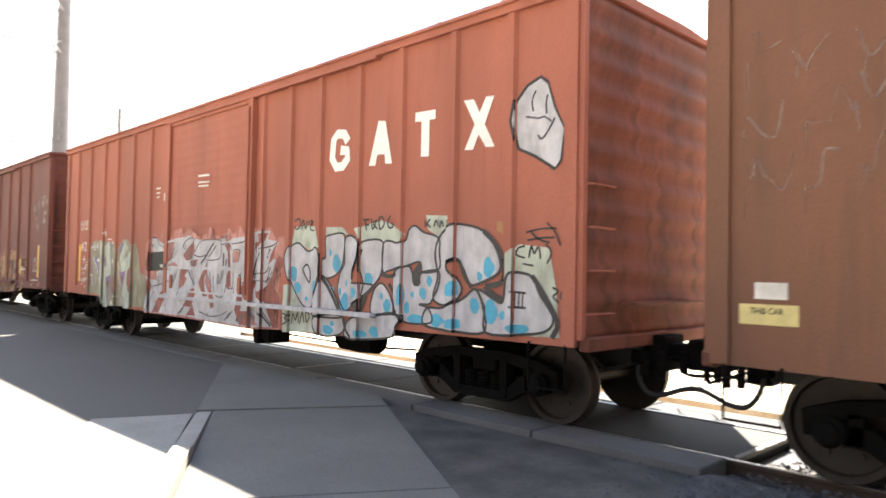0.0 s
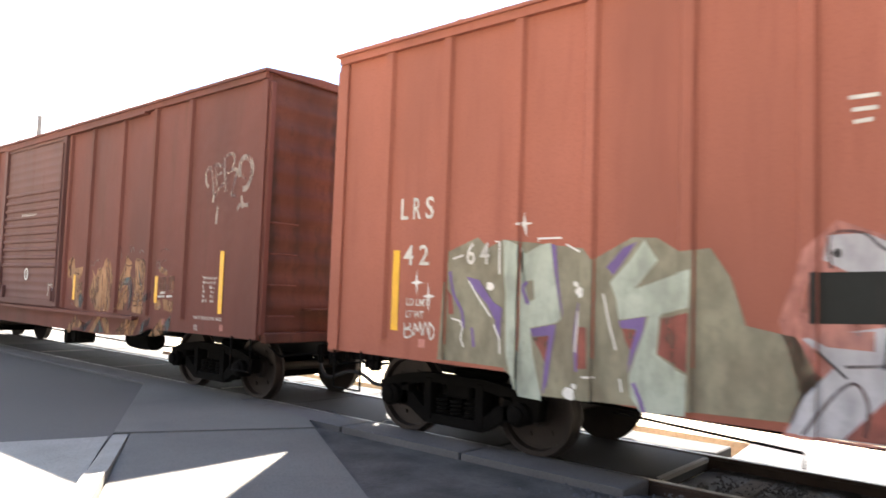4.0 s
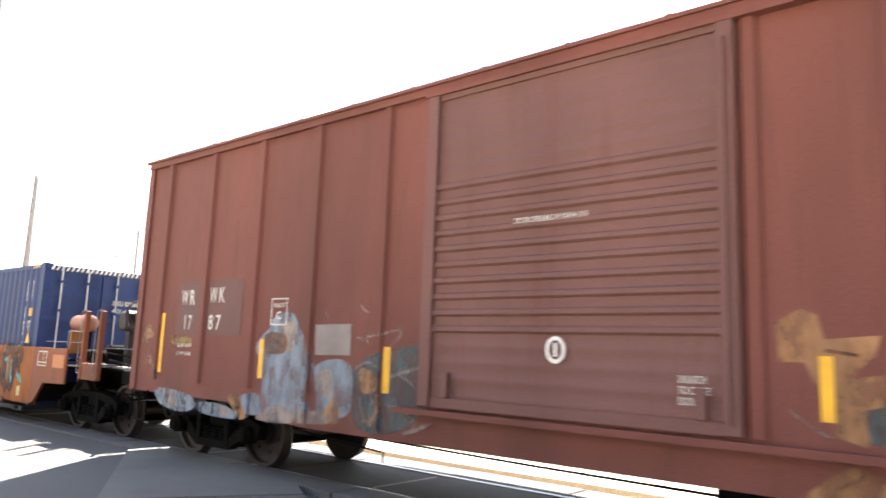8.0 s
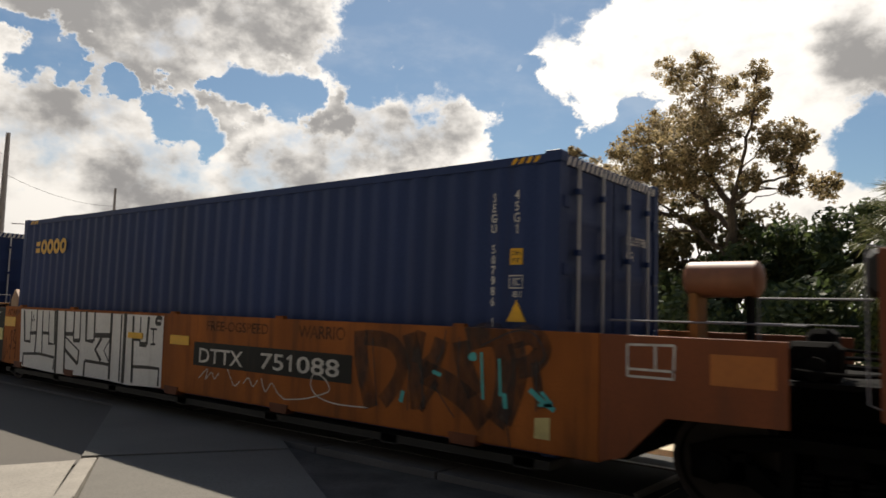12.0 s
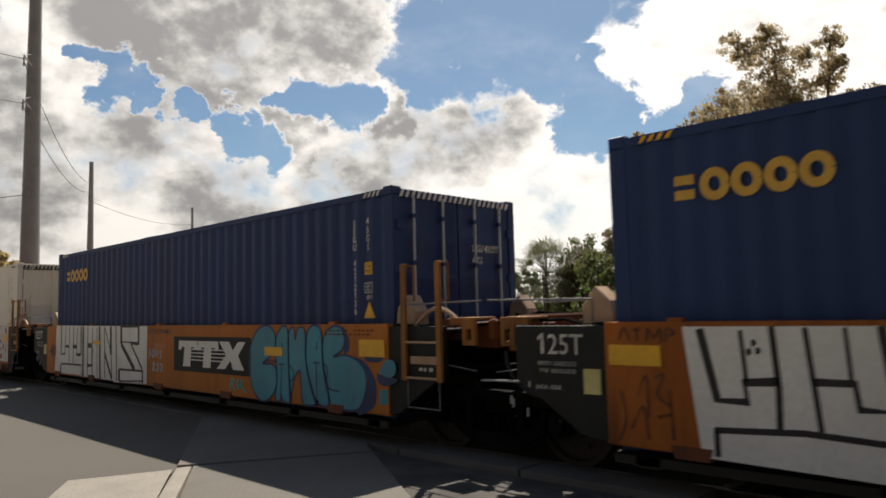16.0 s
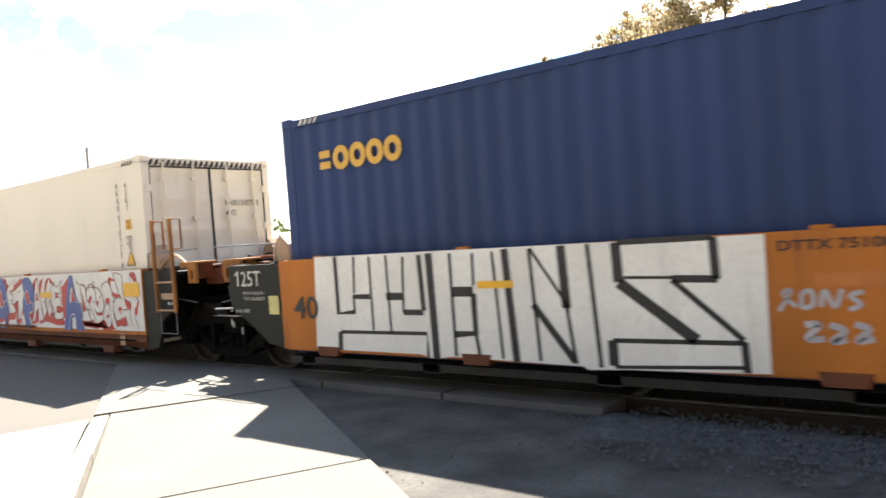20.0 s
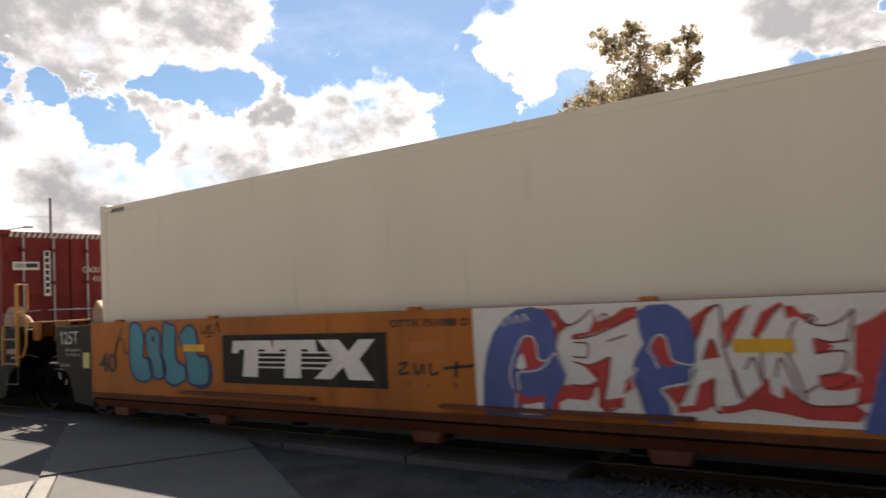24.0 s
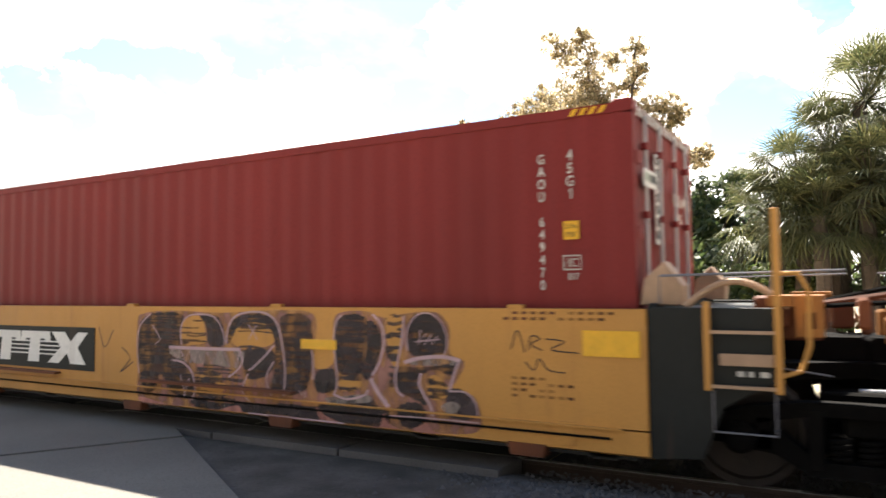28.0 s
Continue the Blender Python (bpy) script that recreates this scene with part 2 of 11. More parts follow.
CREAM = mat("off_white_container_paint", (0.76, 0.695, 0.59), 0.45, var=0.06, scale=0.7, streak=0.12, dirt=(0.45, 0.38, 0.3), bump=0.04, stretch=0.3, fine=60, grain=0.95)
MAROON = mat("maroon_container_paint", (0.20, 0.026, 0.024), 0.6, spec=0.18, var=0.16, scale=0.8, streak=0.2, dirt=(0.14, 0.03, 0.03), bump=0.05, stretch=0.3, fine=45)
WHITE = mat("white_paint", (0.74, 0.72, 0.68), 0.5, var=0.1, scale=1.4, streak=0.15, dirt=(0.45, 0.4, 0.36), bump=0.03)
DULLWHITE = mat("worn_white_lettering", (0.58, 0.55, 0.5), 0.55, var=0.25, scale=6, bump=0.0)
GREYWHITE = mat("chalky_grey_white_spray", (0.46, 0.45, 0.47), 0.6, var=0.18, scale=2, bump=0.0, cover=(0.75, 1.0))
YELLOW = mat("reflective_yellow_tape", (0.78, 0.42, 0.02), 0.35, var=0.1, scale=5, bump=0.0)
SPRAYBLACK = mat("black_spray_paint", (0.018, 0.018, 0.020), 0.5, var=0.3, scale=3, bump=0.0)
TEAL = mat("teal_spray_paint", (0.045, 0.25, 0.33), 0.5, var=0.22, scale=1.6, streak=0.5, dirt=(0.17, 0.22, 0.25), bump=0.0)
NAVY = mat("navy_spray_paint", (0.02, 0.035, 0.11), 0.5, var=0.25, scale=3, bump=0.0)
SKYBLUE = mat("sky_blue_spray_paint", (0.05, 0.30, 0.44), 0.5, var=0.2, scale=3, bump=0.0)
PINK = mat("salmon_pink_spray_paint", (0.48, 0.20, 0.16), 0.6, var=0.2, scale=2, bump=0.0, cover=(0.45, 1.0))
MINT = mat("pale_mint_spray_paint", (0.42, 0.46, 0.38), 0.6, var=0.15, scale=2, bump=0.0, cover=(0.7, 1.0))
OLIVE = mat("olive_green_spray_paint", (0.25, 0.23, 0.16), 0.6, var=0.2, scale=2, bump=0.0, cover=(0.7, 1.0))
PURPLE = mat("violet_spray_paint", (0.16, 0.10, 0.26), 0.6, var=0.2, scale=3, bump=0.0)
OCHRE = mat("ochre_spray_paint", (0.34, 0.17, 0.075), 0.6, var=0.4, scale=2.5, streak=0.6, dirt=(0.17, 0.075, 0.05), stretch=0.3, bump=0.0, cover=(0.35, 0.95))
REDSPRAY = mat("red_spray_paint", (0.50, 0.05, 0.04), 0.5, var=0.2, scale=3, bump=0.0)
ROYAL = mat("royal_blue_spray_paint", (0.075, 0.115, 0.33), 0.5, var=0.2, scale=2, bump=0.0)
ASPHALT = mat("worn_grey_asphalt", (0.068, 0.062, 0.055), 0.92, var=0.55, scale=2.0, fine=24, bump=0.9, grain=0.55)
ROAD = mat("pale_worn_road_surface", (0.098, 0.087, 0.075), 0.9, var=0.14, scale=0.35, fine=70, bump=0.4, grain=0.55)
CONCRETE = mat("broom_finished_concrete", (0.135, 0.124, 0.106), 0.85, var=0.2, scale=0.8, fine=45, bump=0.35, grain=0.55)
KERB = mat("pale_kerb_concrete", (0.27, 0.245, 0.21), 0.85, var=0.14, scale=2, fine=40, bump=0.4, grain=0.55)
PANEL = mat("dark_crossing_panel", (0.04, 0.037, 0.034), 0.85, var=0.25, scale=0.8, fine=40, bump=0.4, grain=0.55)
SAND = mat("sandy_verge", (0.50, 0.43, 0.31), 0.95, var=0.2, scale=0.4, fine=25, bump=0.5, grain=0.55)
DEEPRED = mat("dark_red_marker_paint", (0.17, 0.025, 0.022), 0.5, var=0.25, scale=4, bump=0.0)
BLACKWASH = mat("thin_black_spray", (0.045, 0.022, 0.014), 0.6, var=0.55, scale=3.0, bump=0.0, cover=(0.3, 0.75))
TANKPAINT = mat("faded_orange_tank_paint", (0.25, 0.10, 0.05), 0.5, var=0.25, scale=3, streak=0.4, bump=0.05)
FAINT = mat("faint_grey_white_spray", (0.34, 0.27, 0.23), 0.6, var=0.3, scale=4, bump=0.0, cover=(0.2, 0.8))
GRIMERUST = mat("grimy_rust_orange_paint", (0.14, 0.042, 0.015), 0.72, var=0.35, scale=1.6, streak=0.8, dirt=(0.05, 0.022, 0.014), bump=0.15, stretch=0.4, fine=45)
SMUDGE = mat("faint_dark_spray", (0.14, 0.05, 0.02), 0.6, var=0.5, scale=2.5, bump=0.0, cover=(0.3, 0.85))
PLANK = mat("worn_grey_crossing_plank", (0.13, 0.12, 0.115), 0.85, var=0.2, scale=1.0, fine=40, bump=0.4, grain=0.55)
STONE = mat("crushed_grey_ballast", (0.088, 0.085, 0.086), 0.9, var=0.4, scale=9, fine=60, bump=0.4, grain=0.55)
BARK = mat("grey_brown_bark", (0.075, 0.06, 0.048), 0.9, var=0.35, scale=3, fine=14, bump=0.8, grain=0.55)
POLE = mat("weathered_steel_pole", (0.17, 0.165, 0.18), 0.6, metal=0.1, var=0.15, scale=1.5, bump=0.1)
JOINTTAN = mat("grimy_yellow_orange_bracket_paint", (0.29, 0.125, 0.036), 0.65, spec=0.2, var=0.35, scale=3.5, streak=0.7, dirt=(0.12, 0.05, 0.022), bump=0.12, stretch=0.4, fine=45)
GRATING = mat("dull_galvanised_grating", (0.20, 0.19, 0.18), 0.6, metal=0.3, var=0.3, scale=5, bump=0.15)
TAN = mat("tan_faded_guide_paint", (0.42, 0.27, 0.17), 0.6, var=0.2, scale=3, streak=0.4)
HOSE = mat("black_rubber_hose", (0.02, 0.02, 0.02), 0.6, var=0.2, scale=8, bump=0.2)
SHEETING = mat("grey_metal_cladding", (0.45, 0.45, 0.46), 0.5, metal=0.2, var=0.12, scale=1, bump=0.1)


def leafy(name, a, b, rough=0.6, thin=0.45):
    m = bpy.data.materials.new(name)
    m.use_nodes = True
    N, K = m.node_tree.nodes, m.node_tree.links
    p = N["Principled BSDF"]
    g, x = N.new("ShaderNodeNewGeometry"), N.new("ShaderNodeMix")
    x.data_type = "RGBA"
    x.inputs[6].default_value, x.inputs[7].default_value = (*a, 1), (*b, 1)
    K.new(g.outputs["Random Per Island"], x.inputs[0]), K.new(x.outputs[2], p.inputs["Base Color"])
    p.inputs["Roughness"].default_value = rough
    tr, add = N.new("ShaderNodeBsdfTranslucent"), N.new("ShaderNodeMixShader")
    K.new(x.outputs[2], tr.inputs["Color"])
    add.inputs[0].default_value = thin
    K.new(p.outputs[0], add.inputs[1]), K.new(tr.outputs[0], add.inputs[2])
    K.new(add.outputs[0], N["Material Output"].inputs["Surface"])
    return m


LEAF_AUTUMN = leafy("autumn_leaves", (0.14, 0.115, 0.05), (0.54, 0.42, 0.24), 0.6, 0.6)
LEAF_DARK = leafy("dark_green_leaves", (0.03, 0.055, 0.02), (0.11, 0.14, 0.05))
LEAF_OLIVE = leafy("brownish_green_leaves", (0.06, 0.065, 0.03), (0.20, 0.16, 0.08))
LEAF_MID = leafy("mid_green_leaves", (0.05, 0.085, 0.02), (0.13, 0.15, 0.045))
LEAF_PALM = leafy("palm_fronds", (0.04, 0.055, 0.022), (0.15, 0.15, 0.065), 0.5)
GRASS = leafy("dry_verge_grass", (0.12, 0.13, 0.04), (0.30, 0.27, 0.11), 0.8)


# ---- mesh building ----
class M:
    """Vertices and faces of one part."""

    def __init__(self):
        self.v, self.f = [], []

    def add(self, v, f):
        k = len(self.v)
        self.v += [tuple(p) for p in v]
        self.f += [tuple(i + k for i in q) for q in f]
        return self

    def box(self, x0, x1, y0, y1, z0, z1, c=0.0):
        if not c:
            v = [(x, y, z) for x in (x0, x1) for y in (y0, y1) for z in (z0, z1)]
            return self.add(v, [(0, 1, 3, 2), (4, 6, 7, 5), (0, 4, 5, 1), (2, 3, 7, 6), (0, 2, 6, 4), (1, 5, 7, 3)])
        return self.prism([(x0 + c, z0), (x1 - c, z0), (x1, z0 + c), (x1, z1 - c), (x1 - c, z1), (x0 + c, z1), (x0, z1 - c), (x0, z0 + c)], "y", y0, y1, c)

    def prism(self, poly, axis, a, b, c=0.0):
        """A polygon in the two other axes, drawn out along axis from a to b; c: chamfer of both rims."""
        def put(p, h):
            return {"x": (h, p[0], p[1]), "y": (p[0], h, p[1]), "z": (p[0], p[1], h)}[axis]
        n = len(poly)
        cx, cy = sum(p[0] for p in poly) / n, sum(p[1] for p in poly) / n
        def inset(p):
            d = math.hypot(p[0] - cx, p[1] - cy) or 1
            return (p[0] - (p[0] - cx) / d * c, p[1] - (p[1] - cy) / d * c)
        levels = [(poly, a), (poly, b)] if not c else [([inset(p) for p in poly], a), (poly, a + c), (poly, b - c), ([inset(p) for p in poly], b)]
        v = [put(p, h) for q, h in levels for p in q]
        f = [(k * n + i, k * n + (i + 1) % n, k * n + n + (i + 1) % n, k * n + n + i) for k in range(len(levels) - 1) for i in range(n)]
        top = (len(levels) - 1) * n
        return self.add(v, f + [tuple(range(n))[::-1], tuple(range(top, top + n))])

    def cyl(self, p, q, r, n=12, r2=None):
        p, q = Vector(p), Vector(q)
        d = (q - p).normalized()
        u = d.orthogonal().normalized()
        w = d.cross(u)
        r2 = r if r2 is None else r2
        ring = lambda o, s: [o + (u * math.cos(i * 2 * math.pi / n) + w * math.sin(i * 2 * math.pi / n)) * s for i in range(n)]
        return self.add(ring(p, r) + ring(q, r2), [(i, (i + 1) % n, n + (i + 1) % n, n + i) for i in range(n)] + [tuple(range(n))[::-1], tuple(range(n, 2 * n))])

    def lathe(self, axis_p, axis_q, prof, n=24):
        """prof: (along 0..1, radius) pairs turned round the line p-q."""
        p, q = Vector(axis_p), Vector(axis_q)
        d = (q - p).normalized()
        u = d.orthogonal().normalized()
        w = d.cross(u)
        v = []
        for t, r in prof:
            o = p.lerp(q, t)
            v += [o + (u * math.cos(i * 2 * math.pi / n) + w * math.sin(i * 2 * math.pi / n)) * r for i in range(n)]
        k = len(prof)
        f = [(j * n + i, j * n + (i + 1) % n, (j + 1) * n + (i + 1) % n, (j + 1) * n + i) for j in range(k - 1) for i in range(n)]
        return self.add(v, f + [tuple(range(n))[::-1], tuple(range((k - 1) * n, k * n))])

    def tube(self, pts, r, n=7):
        pts = [Vector(p) for p in pts]
        v, f = [], []
        u = None
        for i, p in enumerate(pts):
            d = (pts[min(i + 1, len(pts) - 1)] - pts[max(i - 1, 0)]).normalized()
            u = d.orthogonal().normalized() if u is None else (u - d * u.dot(d)).normalized()
            w = d.cross(u)
            v += [p + (u * math.cos(j * 2 * math.pi / n) + w * math.sin(j * 2 * math.pi / n)) * r for j in range(n)]
        for i in range(len(pts) - 1):
            f += [(i * n + j, i * n + (j + 1) % n, (i + 1) * n + (j + 1) % n, (i + 1) * n + j) for j in range(n)]
        return self.add(v, f + [tuple(range(n))[::-1], tuple(range(len(v) - n, len(v)))])

    def grid(self, rows):
        """A sheet through rows of points of equal length."""
        n = len(rows[0])
        return self.add([p for r in rows for p in r], [(i * n + j, i * n + j + 1, (i + 1) * n + j + 1, (i + 1) * n + j) for i in range(len(rows) - 1) for j in range(n - 1)])


def part(name, m, material, parent=None, label="", smooth=30, weld=False):
    me = bpy.data.meshes.new(name)
    me.from_pydata(m.v, [], m.f)
    bm = bmesh.new()
    bm.from_mesh(me)
    if weld:
        bmesh.ops.remove_doubles(bm, verts=bm.verts, dist=0.0004)
    bmesh.ops.recalc_face_normals(bm, faces=bm.faces)
    bm.to_mesh(me)
    bm.free()
    if smooth:
        me.polygons.foreach_set("use_smooth", [True] * len(me.polygons))
        me.set_sharp_from_angle(angle=radians(smooth))
    me.materials.append(material)
    ob = new(name, me)
    if parent:
        ob.parent = parent
    if label:
        tagged(ob, label)
    return ob


def thing(name, at, label, category, group=""):
    e = new(name)
    e.matrix_world = at
    return tagged(e, label, category, group)


# ---- paint on flat sides ----
def smooth_loop(pts, k=5):
    """A closed rounded line through a few points."""
    out, n = [], len(pts)
    for i in range(n):
        a, b, c, d = (Vector((*pts[(i + j) % n][:2], 0)) for j in (-1, 0, 1, 2))
        for s in range(k):
            t = s / k
            q = 0.5 * ((2 * b) + (c - a) * t + (2 * a - 5 * b + 4 * c - d) * t * t + (3 * b - a - 3 * c + d) * t ** 3)
            out.append((q.x, q.y))
    return out


def smooth_line(pts, k=5):
    out, n = [], len(pts)
    for i in range(n - 1):
        a, b, c, d = (Vector((*pts[min(max(i + j, 0), n - 1)][:2], 0)) for j in (-1, 0, 1, 2))
        for s in range(k):
            t = s / k
            q = 0.5 * ((2 * b) + (c - a) * t + (2 * a - 5 * b + 4 * c - d) * t * t + (3 * b - a - 3 * c + d) * t ** 3)
            out.append((q.x, q.y))
    return out + [tuple(pts[-1][:2])]


def bent(pts, k=5):
    """A rounded line in space through a few points."""
    out, n = [], len(pts)
    for i in range(n - 1):
        a, b, c, d = (Vector(pts[min(max(i + j, 0), n - 1)]) for j in (-1, 0, 1, 2))
        for j in range(k):
            t = j / k
            out.append(0.5 * ((2 * b) + (c - a) * t + (2 * a - 5 * b + 4 * c - d) * t * t + (3 * b - a - 3 * c + d) * t ** 3))
    return out + [Vector(pts[-1])]


def clip(poly, x, keep_right):
    out = []
    for i, p in enumerate(poly):
        q = poly[(i + 1) % len(poly)]
        ip, iq = (p[0] >= x) == keep_right, (q[0] >= x) == keep_right
        if ip:
            out.append(p)
        if ip != iq:
            t = (x - p[0]) / (q[0] - p[0])
            out.append((x, p[1] + (q[1] - p[1]) * t))
    return out


class Paint:
    """Coats of paint on a side that faces -y; bands: (x0, x1, y) of the surface, so that a coat follows posts and sheets."""

    def __init__(self, bands):
        self.bands, self.coat, self.m = bands, 0, M()

    def fill(self, poly, lift=0):
        x_lo, x_hi = min(p[0] for p in poly), max(p[0] for p in poly)
        last = None
        for x0, x1, y in self.bands:
            if x_hi <= x0 or x_lo >= x1:
                continue
            q = clip(clip(poly, x0, True), x1, False)
            if len(q) < 3:
                continue
            h = y - 0.003 - 0.0016 * lift
            tri = tessellate_polygon([[Vector((*p, 0)) for p in q]])
            self.m.add([(p[0], h, p[1]) for p in q], tri)
            # the coat runs on over the flank of a post
            if last is not None:
                zs = sorted(p[1] for p in q if abs(p[0] - x0) < 1e-6)
                for z0, z1 in zip(zs[::2], zs[1::2]):
                    if z1 - z0 > 1e-4:
                        self.m.add([(x0, last, z0), (x0, last, z1), (x0, h, z1), (x0, h, z0)], [(0, 1, 2, 3)])
            last = h
        return self

    def line(self, pts, w, lift=1, w2=None):
        n = len(pts)
        l, r = [], []
        for i, p in enumerate(pts):
            a, b = pts[max(i - 1, 0)], pts[min(i + 1, n - 1)]
            d = math.hypot(b[0] - a[0], b[1] - a[1]) or 1
            h = (w + ((w2 if w2 is not None else w) - w) * i / max(n - 1, 1)) / 2
            nx, nz = -(b[1] - a[1]) / d * h, (b[0] - a[0]) / d * h
            l.append((p[0] + nx, p[1] + nz)), r.append((p[0] - nx, p[1] - nz))
        for i in range(n - 1):
            self.fill([l[i], l[i + 1], r[i + 1], r[i]], lift)
        return self

    def outline(self, loop, w, lift=1):
        return self.line(list(loop) + [loop[0]], w, lift)

    def rect(self, x0, x1, z0, z1, lift=0):
        return self.fill([(x0, z0), (x1, z0), (x1, z1), (x0, z1)], lift)

    def done(self, name, material, parent, label=""):
        return part(name, self.m, material, parent, label, smooth=0, weld=True)


def lettering(text, x, z, size, y, material, parent, name="lettering", label="", bold=0.0, wide=1.0, vertical=False, shear=0.0, align="LEFT", step=0.86, gap=1.0):
    """Painted characters on a side that faces -y, x and z at their lower left."""
    m = M()
    rows, drop = (list(text) if vertical else [text]), 0.0
    for i, body in enumerate(rows):
        if body == " ":
            drop -= 1 - gap
            continue
        if body == "1":
            # upright stroke with a flag
            dz, k = (-(i + drop) * size * step if vertical else 0), size * 0.72
            o = -0.19 * k if vertical else 0.0
            m.add([(x + (o + a * k) * wide, y, z + dz + b * k) for a, b in ((0.20, 0), (0.38, 0), (0.38, 1), (0.25, 1), (0.0, 0.80), (0.0, 0.64), (0.20, 0.76))], [(0, 1, 2, 3, 6), (3, 4, 5, 6)])
            continue
        cu = bpy.data.curves.new("t", "FONT")
        cu.body, cu.size, cu.offset, cu.shear, cu.resolution_u = body, size, bold * size, shear, 3
        cu.align_x = "CENTER" if vertical else align
        ob = bpy.data.objects.new("t", cu)
        me = bpy.data.meshes.new_from_object(ob)
        dz = -(i + drop) * size * step if vertical else 0
        m.add([(x + v.co.x * wide, y, z + dz + v.co.y) for v in me.vertices], [tuple(p.vertices) for p in me.polygons])
        bpy.data.objects.remove(ob)
        bpy.data.curves.remove(cu)
        bpy.data.meshes.remove(me)
    return part(name, m, material, parent, label or name.replace("_", " "), smooth=0) if m.v else None


MOVERS = []  # (thing, its place along the train)
AXLES = []   # wheelsets that turn
TRACK = 7.12  # the track's middle line


# ---- ground, road, footway, crossing ----
def structure(name, m, material, label, smooth=30):
    return tagged(part(name, m, material, None, label, smooth), kind="structure")


def wavy(x, y, a=0.012):
    return a * (noise.noise((x * 0.35, y * 0.35, 0)) + 0.5 * noise.noise((x * 1.3, y * 1.3, 3)))


def build_ground():
    # one sheet to the horizon, fine near the camera
    def steps(lo, hi):
        xs = [lo, lo / 4, -120, -70, -40, -30]
        xs += [-24 + i * 1.5 for i in range(33)]
        return sorted(set(xs + [30, 45, 70, 120, hi / 4, hi]))
    xs, ys = steps(-1500, 1500), sorted(steps(-1500, 1500) + [4.9, 5.0, 9.1, 9.2])
    m = M().grid([[(x, y, -0.30 if 5.0 <= y <= 9.1 else -0.06 + (wavy(x, y) if abs(x) < 40 and abs(y) < 40 else 0)) for y in ys] for x in xs])
    structure("ground", m, SAND, "sunlit sandy verge with thin dry grass")
    # worn asphalt yard on the near side of the railway
    # ends short so that unseen sand behind the camera bounces sunlight onto the train
    rows = [[(x, y, -0.045 + 0.5 * wavy(x, y)) for y in (-4.5, -3, 0, 2, 3.5, 4.4, 5.1, 5.75)] for x in [-140, -90, -60, -40] + [-30 + 2 * i for i in range(32)] + [45, 70, 110]]
    structure("yard", M().grid(rows), ASPHALT, "worn grey asphalt yard beside the railway")


build_ground()
U = Vector((0.856, -0.517))  # the street's direction
W = Vector((0.517, 0.856))   # across it, away from the kerb
P1 = Vector((-7.65, 3.64))   # where the raised kerb ends


def street(a, b, z=0.0):
    """A place a metres along the kerb from P1 and b metres across the footway."""
    p = P1 + U * a + W * b
    return (p.x, p.y, z)


def build_road():
    # road: both lanes left of the kerb, running over the crossing
    rows = []
    for i in range(41):
        a = -30 + i * 1.2
        rows.append([street(a, b, -0.02 + 0.5 * wavy(a, b)) for b in (-9, -7, -5.5, -4, -3, -2, -1.2, -0.5, -0.012 if a < 0.1 else -0.16)])
    road = structure("road", M().grid(rows), ROAD, "pale worn asphalt road across the tracks")
    # footway slabs between sawn joints
    foot = new("pavement")
    tagged(foot, "broom-finished concrete footway slabs with sawn joints", kind="structure")
    for k, (a0, a1) in enumerate([(-4.45, -2.3), (-2.3, -0.02), (0.0, 3.2), (3.22, 6.4), (6.42, 9.6)]):
        z = 0.02 + 0.006 * math.sin(k * 2.1)
        lo, hi = 0.0 if a0 < -0.1 else 0.17, 2.16
        q = [street(a0 + 0.008, lo), street(a1 - 0.008, lo), street(a1 - 0.008, hi), street(a0 + 0.008, hi)]
        if k == 0:
            q = [street(-4.4, 0.0), street(a1 - 0.008, lo), street(a1 - 0.008, 2.16), street(-0.65, 2.2), street(-3.2, 1.65)][:2] + [street(a1 - 0.008, 1.75), street(-3.3, 1.15)]
        if k == 1:
            q = [street(a0 + 0.008, lo), street(a1, lo), street(a1, hi), street(-0.62, 2.16), street(a0 + 0.008, 1.42)]
        m = M().prism([(p[0], p[1]) for p in q], "z", -0.12, z, 0.006)
        part("slab", m, CONCRETE, foot)
    # raised kerb with a rounded nose
    kerb = new("kerb")
    tagged(kerb, "pale concrete kerb stones along the footway", kind="structure")
    for i in range(6):
        a0, a1 = i * 1.9 + 0.02, (i + 1) * 1.9 - 0.012
        h = 0.10 if i else 0.07
        prof = [(-0.02, -0.1), (-0.02, h - 0.03), (0.0, h - 0.006), (0.025, h), (0.155, h), (0.16, -0.1)]
        v = []
        for a in (a0, a1):
            drop = 0.06 if a < 0.1 else 0
            v += [street(a, b, max(-0.1, z - (drop if z > 0 else 0))) for b, z in prof]
        n = len(prof)
        m = M().add(v, [(j, (j + 1) % n, n + (j + 1) % n, n + j) for j in range(n)] + [tuple(range(n)), tuple(range(n, 2 * n))])
        part("kerb_stone", m, KERB, kerb)
    # light apron that runs down from the footway to the road
    rows = [[street(a, b, z) for b, z in ((-1.05, -0.012), (-0.6, 0.0), (-0.2, 0.012), (-0.03, 0.02))] for a in (0.15, 1.2, 2.4, 3.8, 5.4, 7.2)]
    structure("gutter", M().grid(rows), KERB, "pale concrete gutter apron beside the kerb")
    # patched asphalt on the other side of the footway
    rows = []
    for i in range(30):
        x = -7.2 + i * 0.9
        top = 5.74
        edge = P1 + W * 2.17
        y0 = max(-6, edge.y + (x - edge.x) * U.y / U.x) if x > edge.x else edge.y + 0.3
        rows.append([(x, y0 + (top - y0) * j / 6 if j < 6 else top, -0.012 - 0.05 * (j / 6) ** 3 + 0.6 * wavy(x * 2, j)) for j in range(7)])
    structure("asphalt_patch", M().grid(rows), ASPHALT, "grey patched asphalt beside the footway")


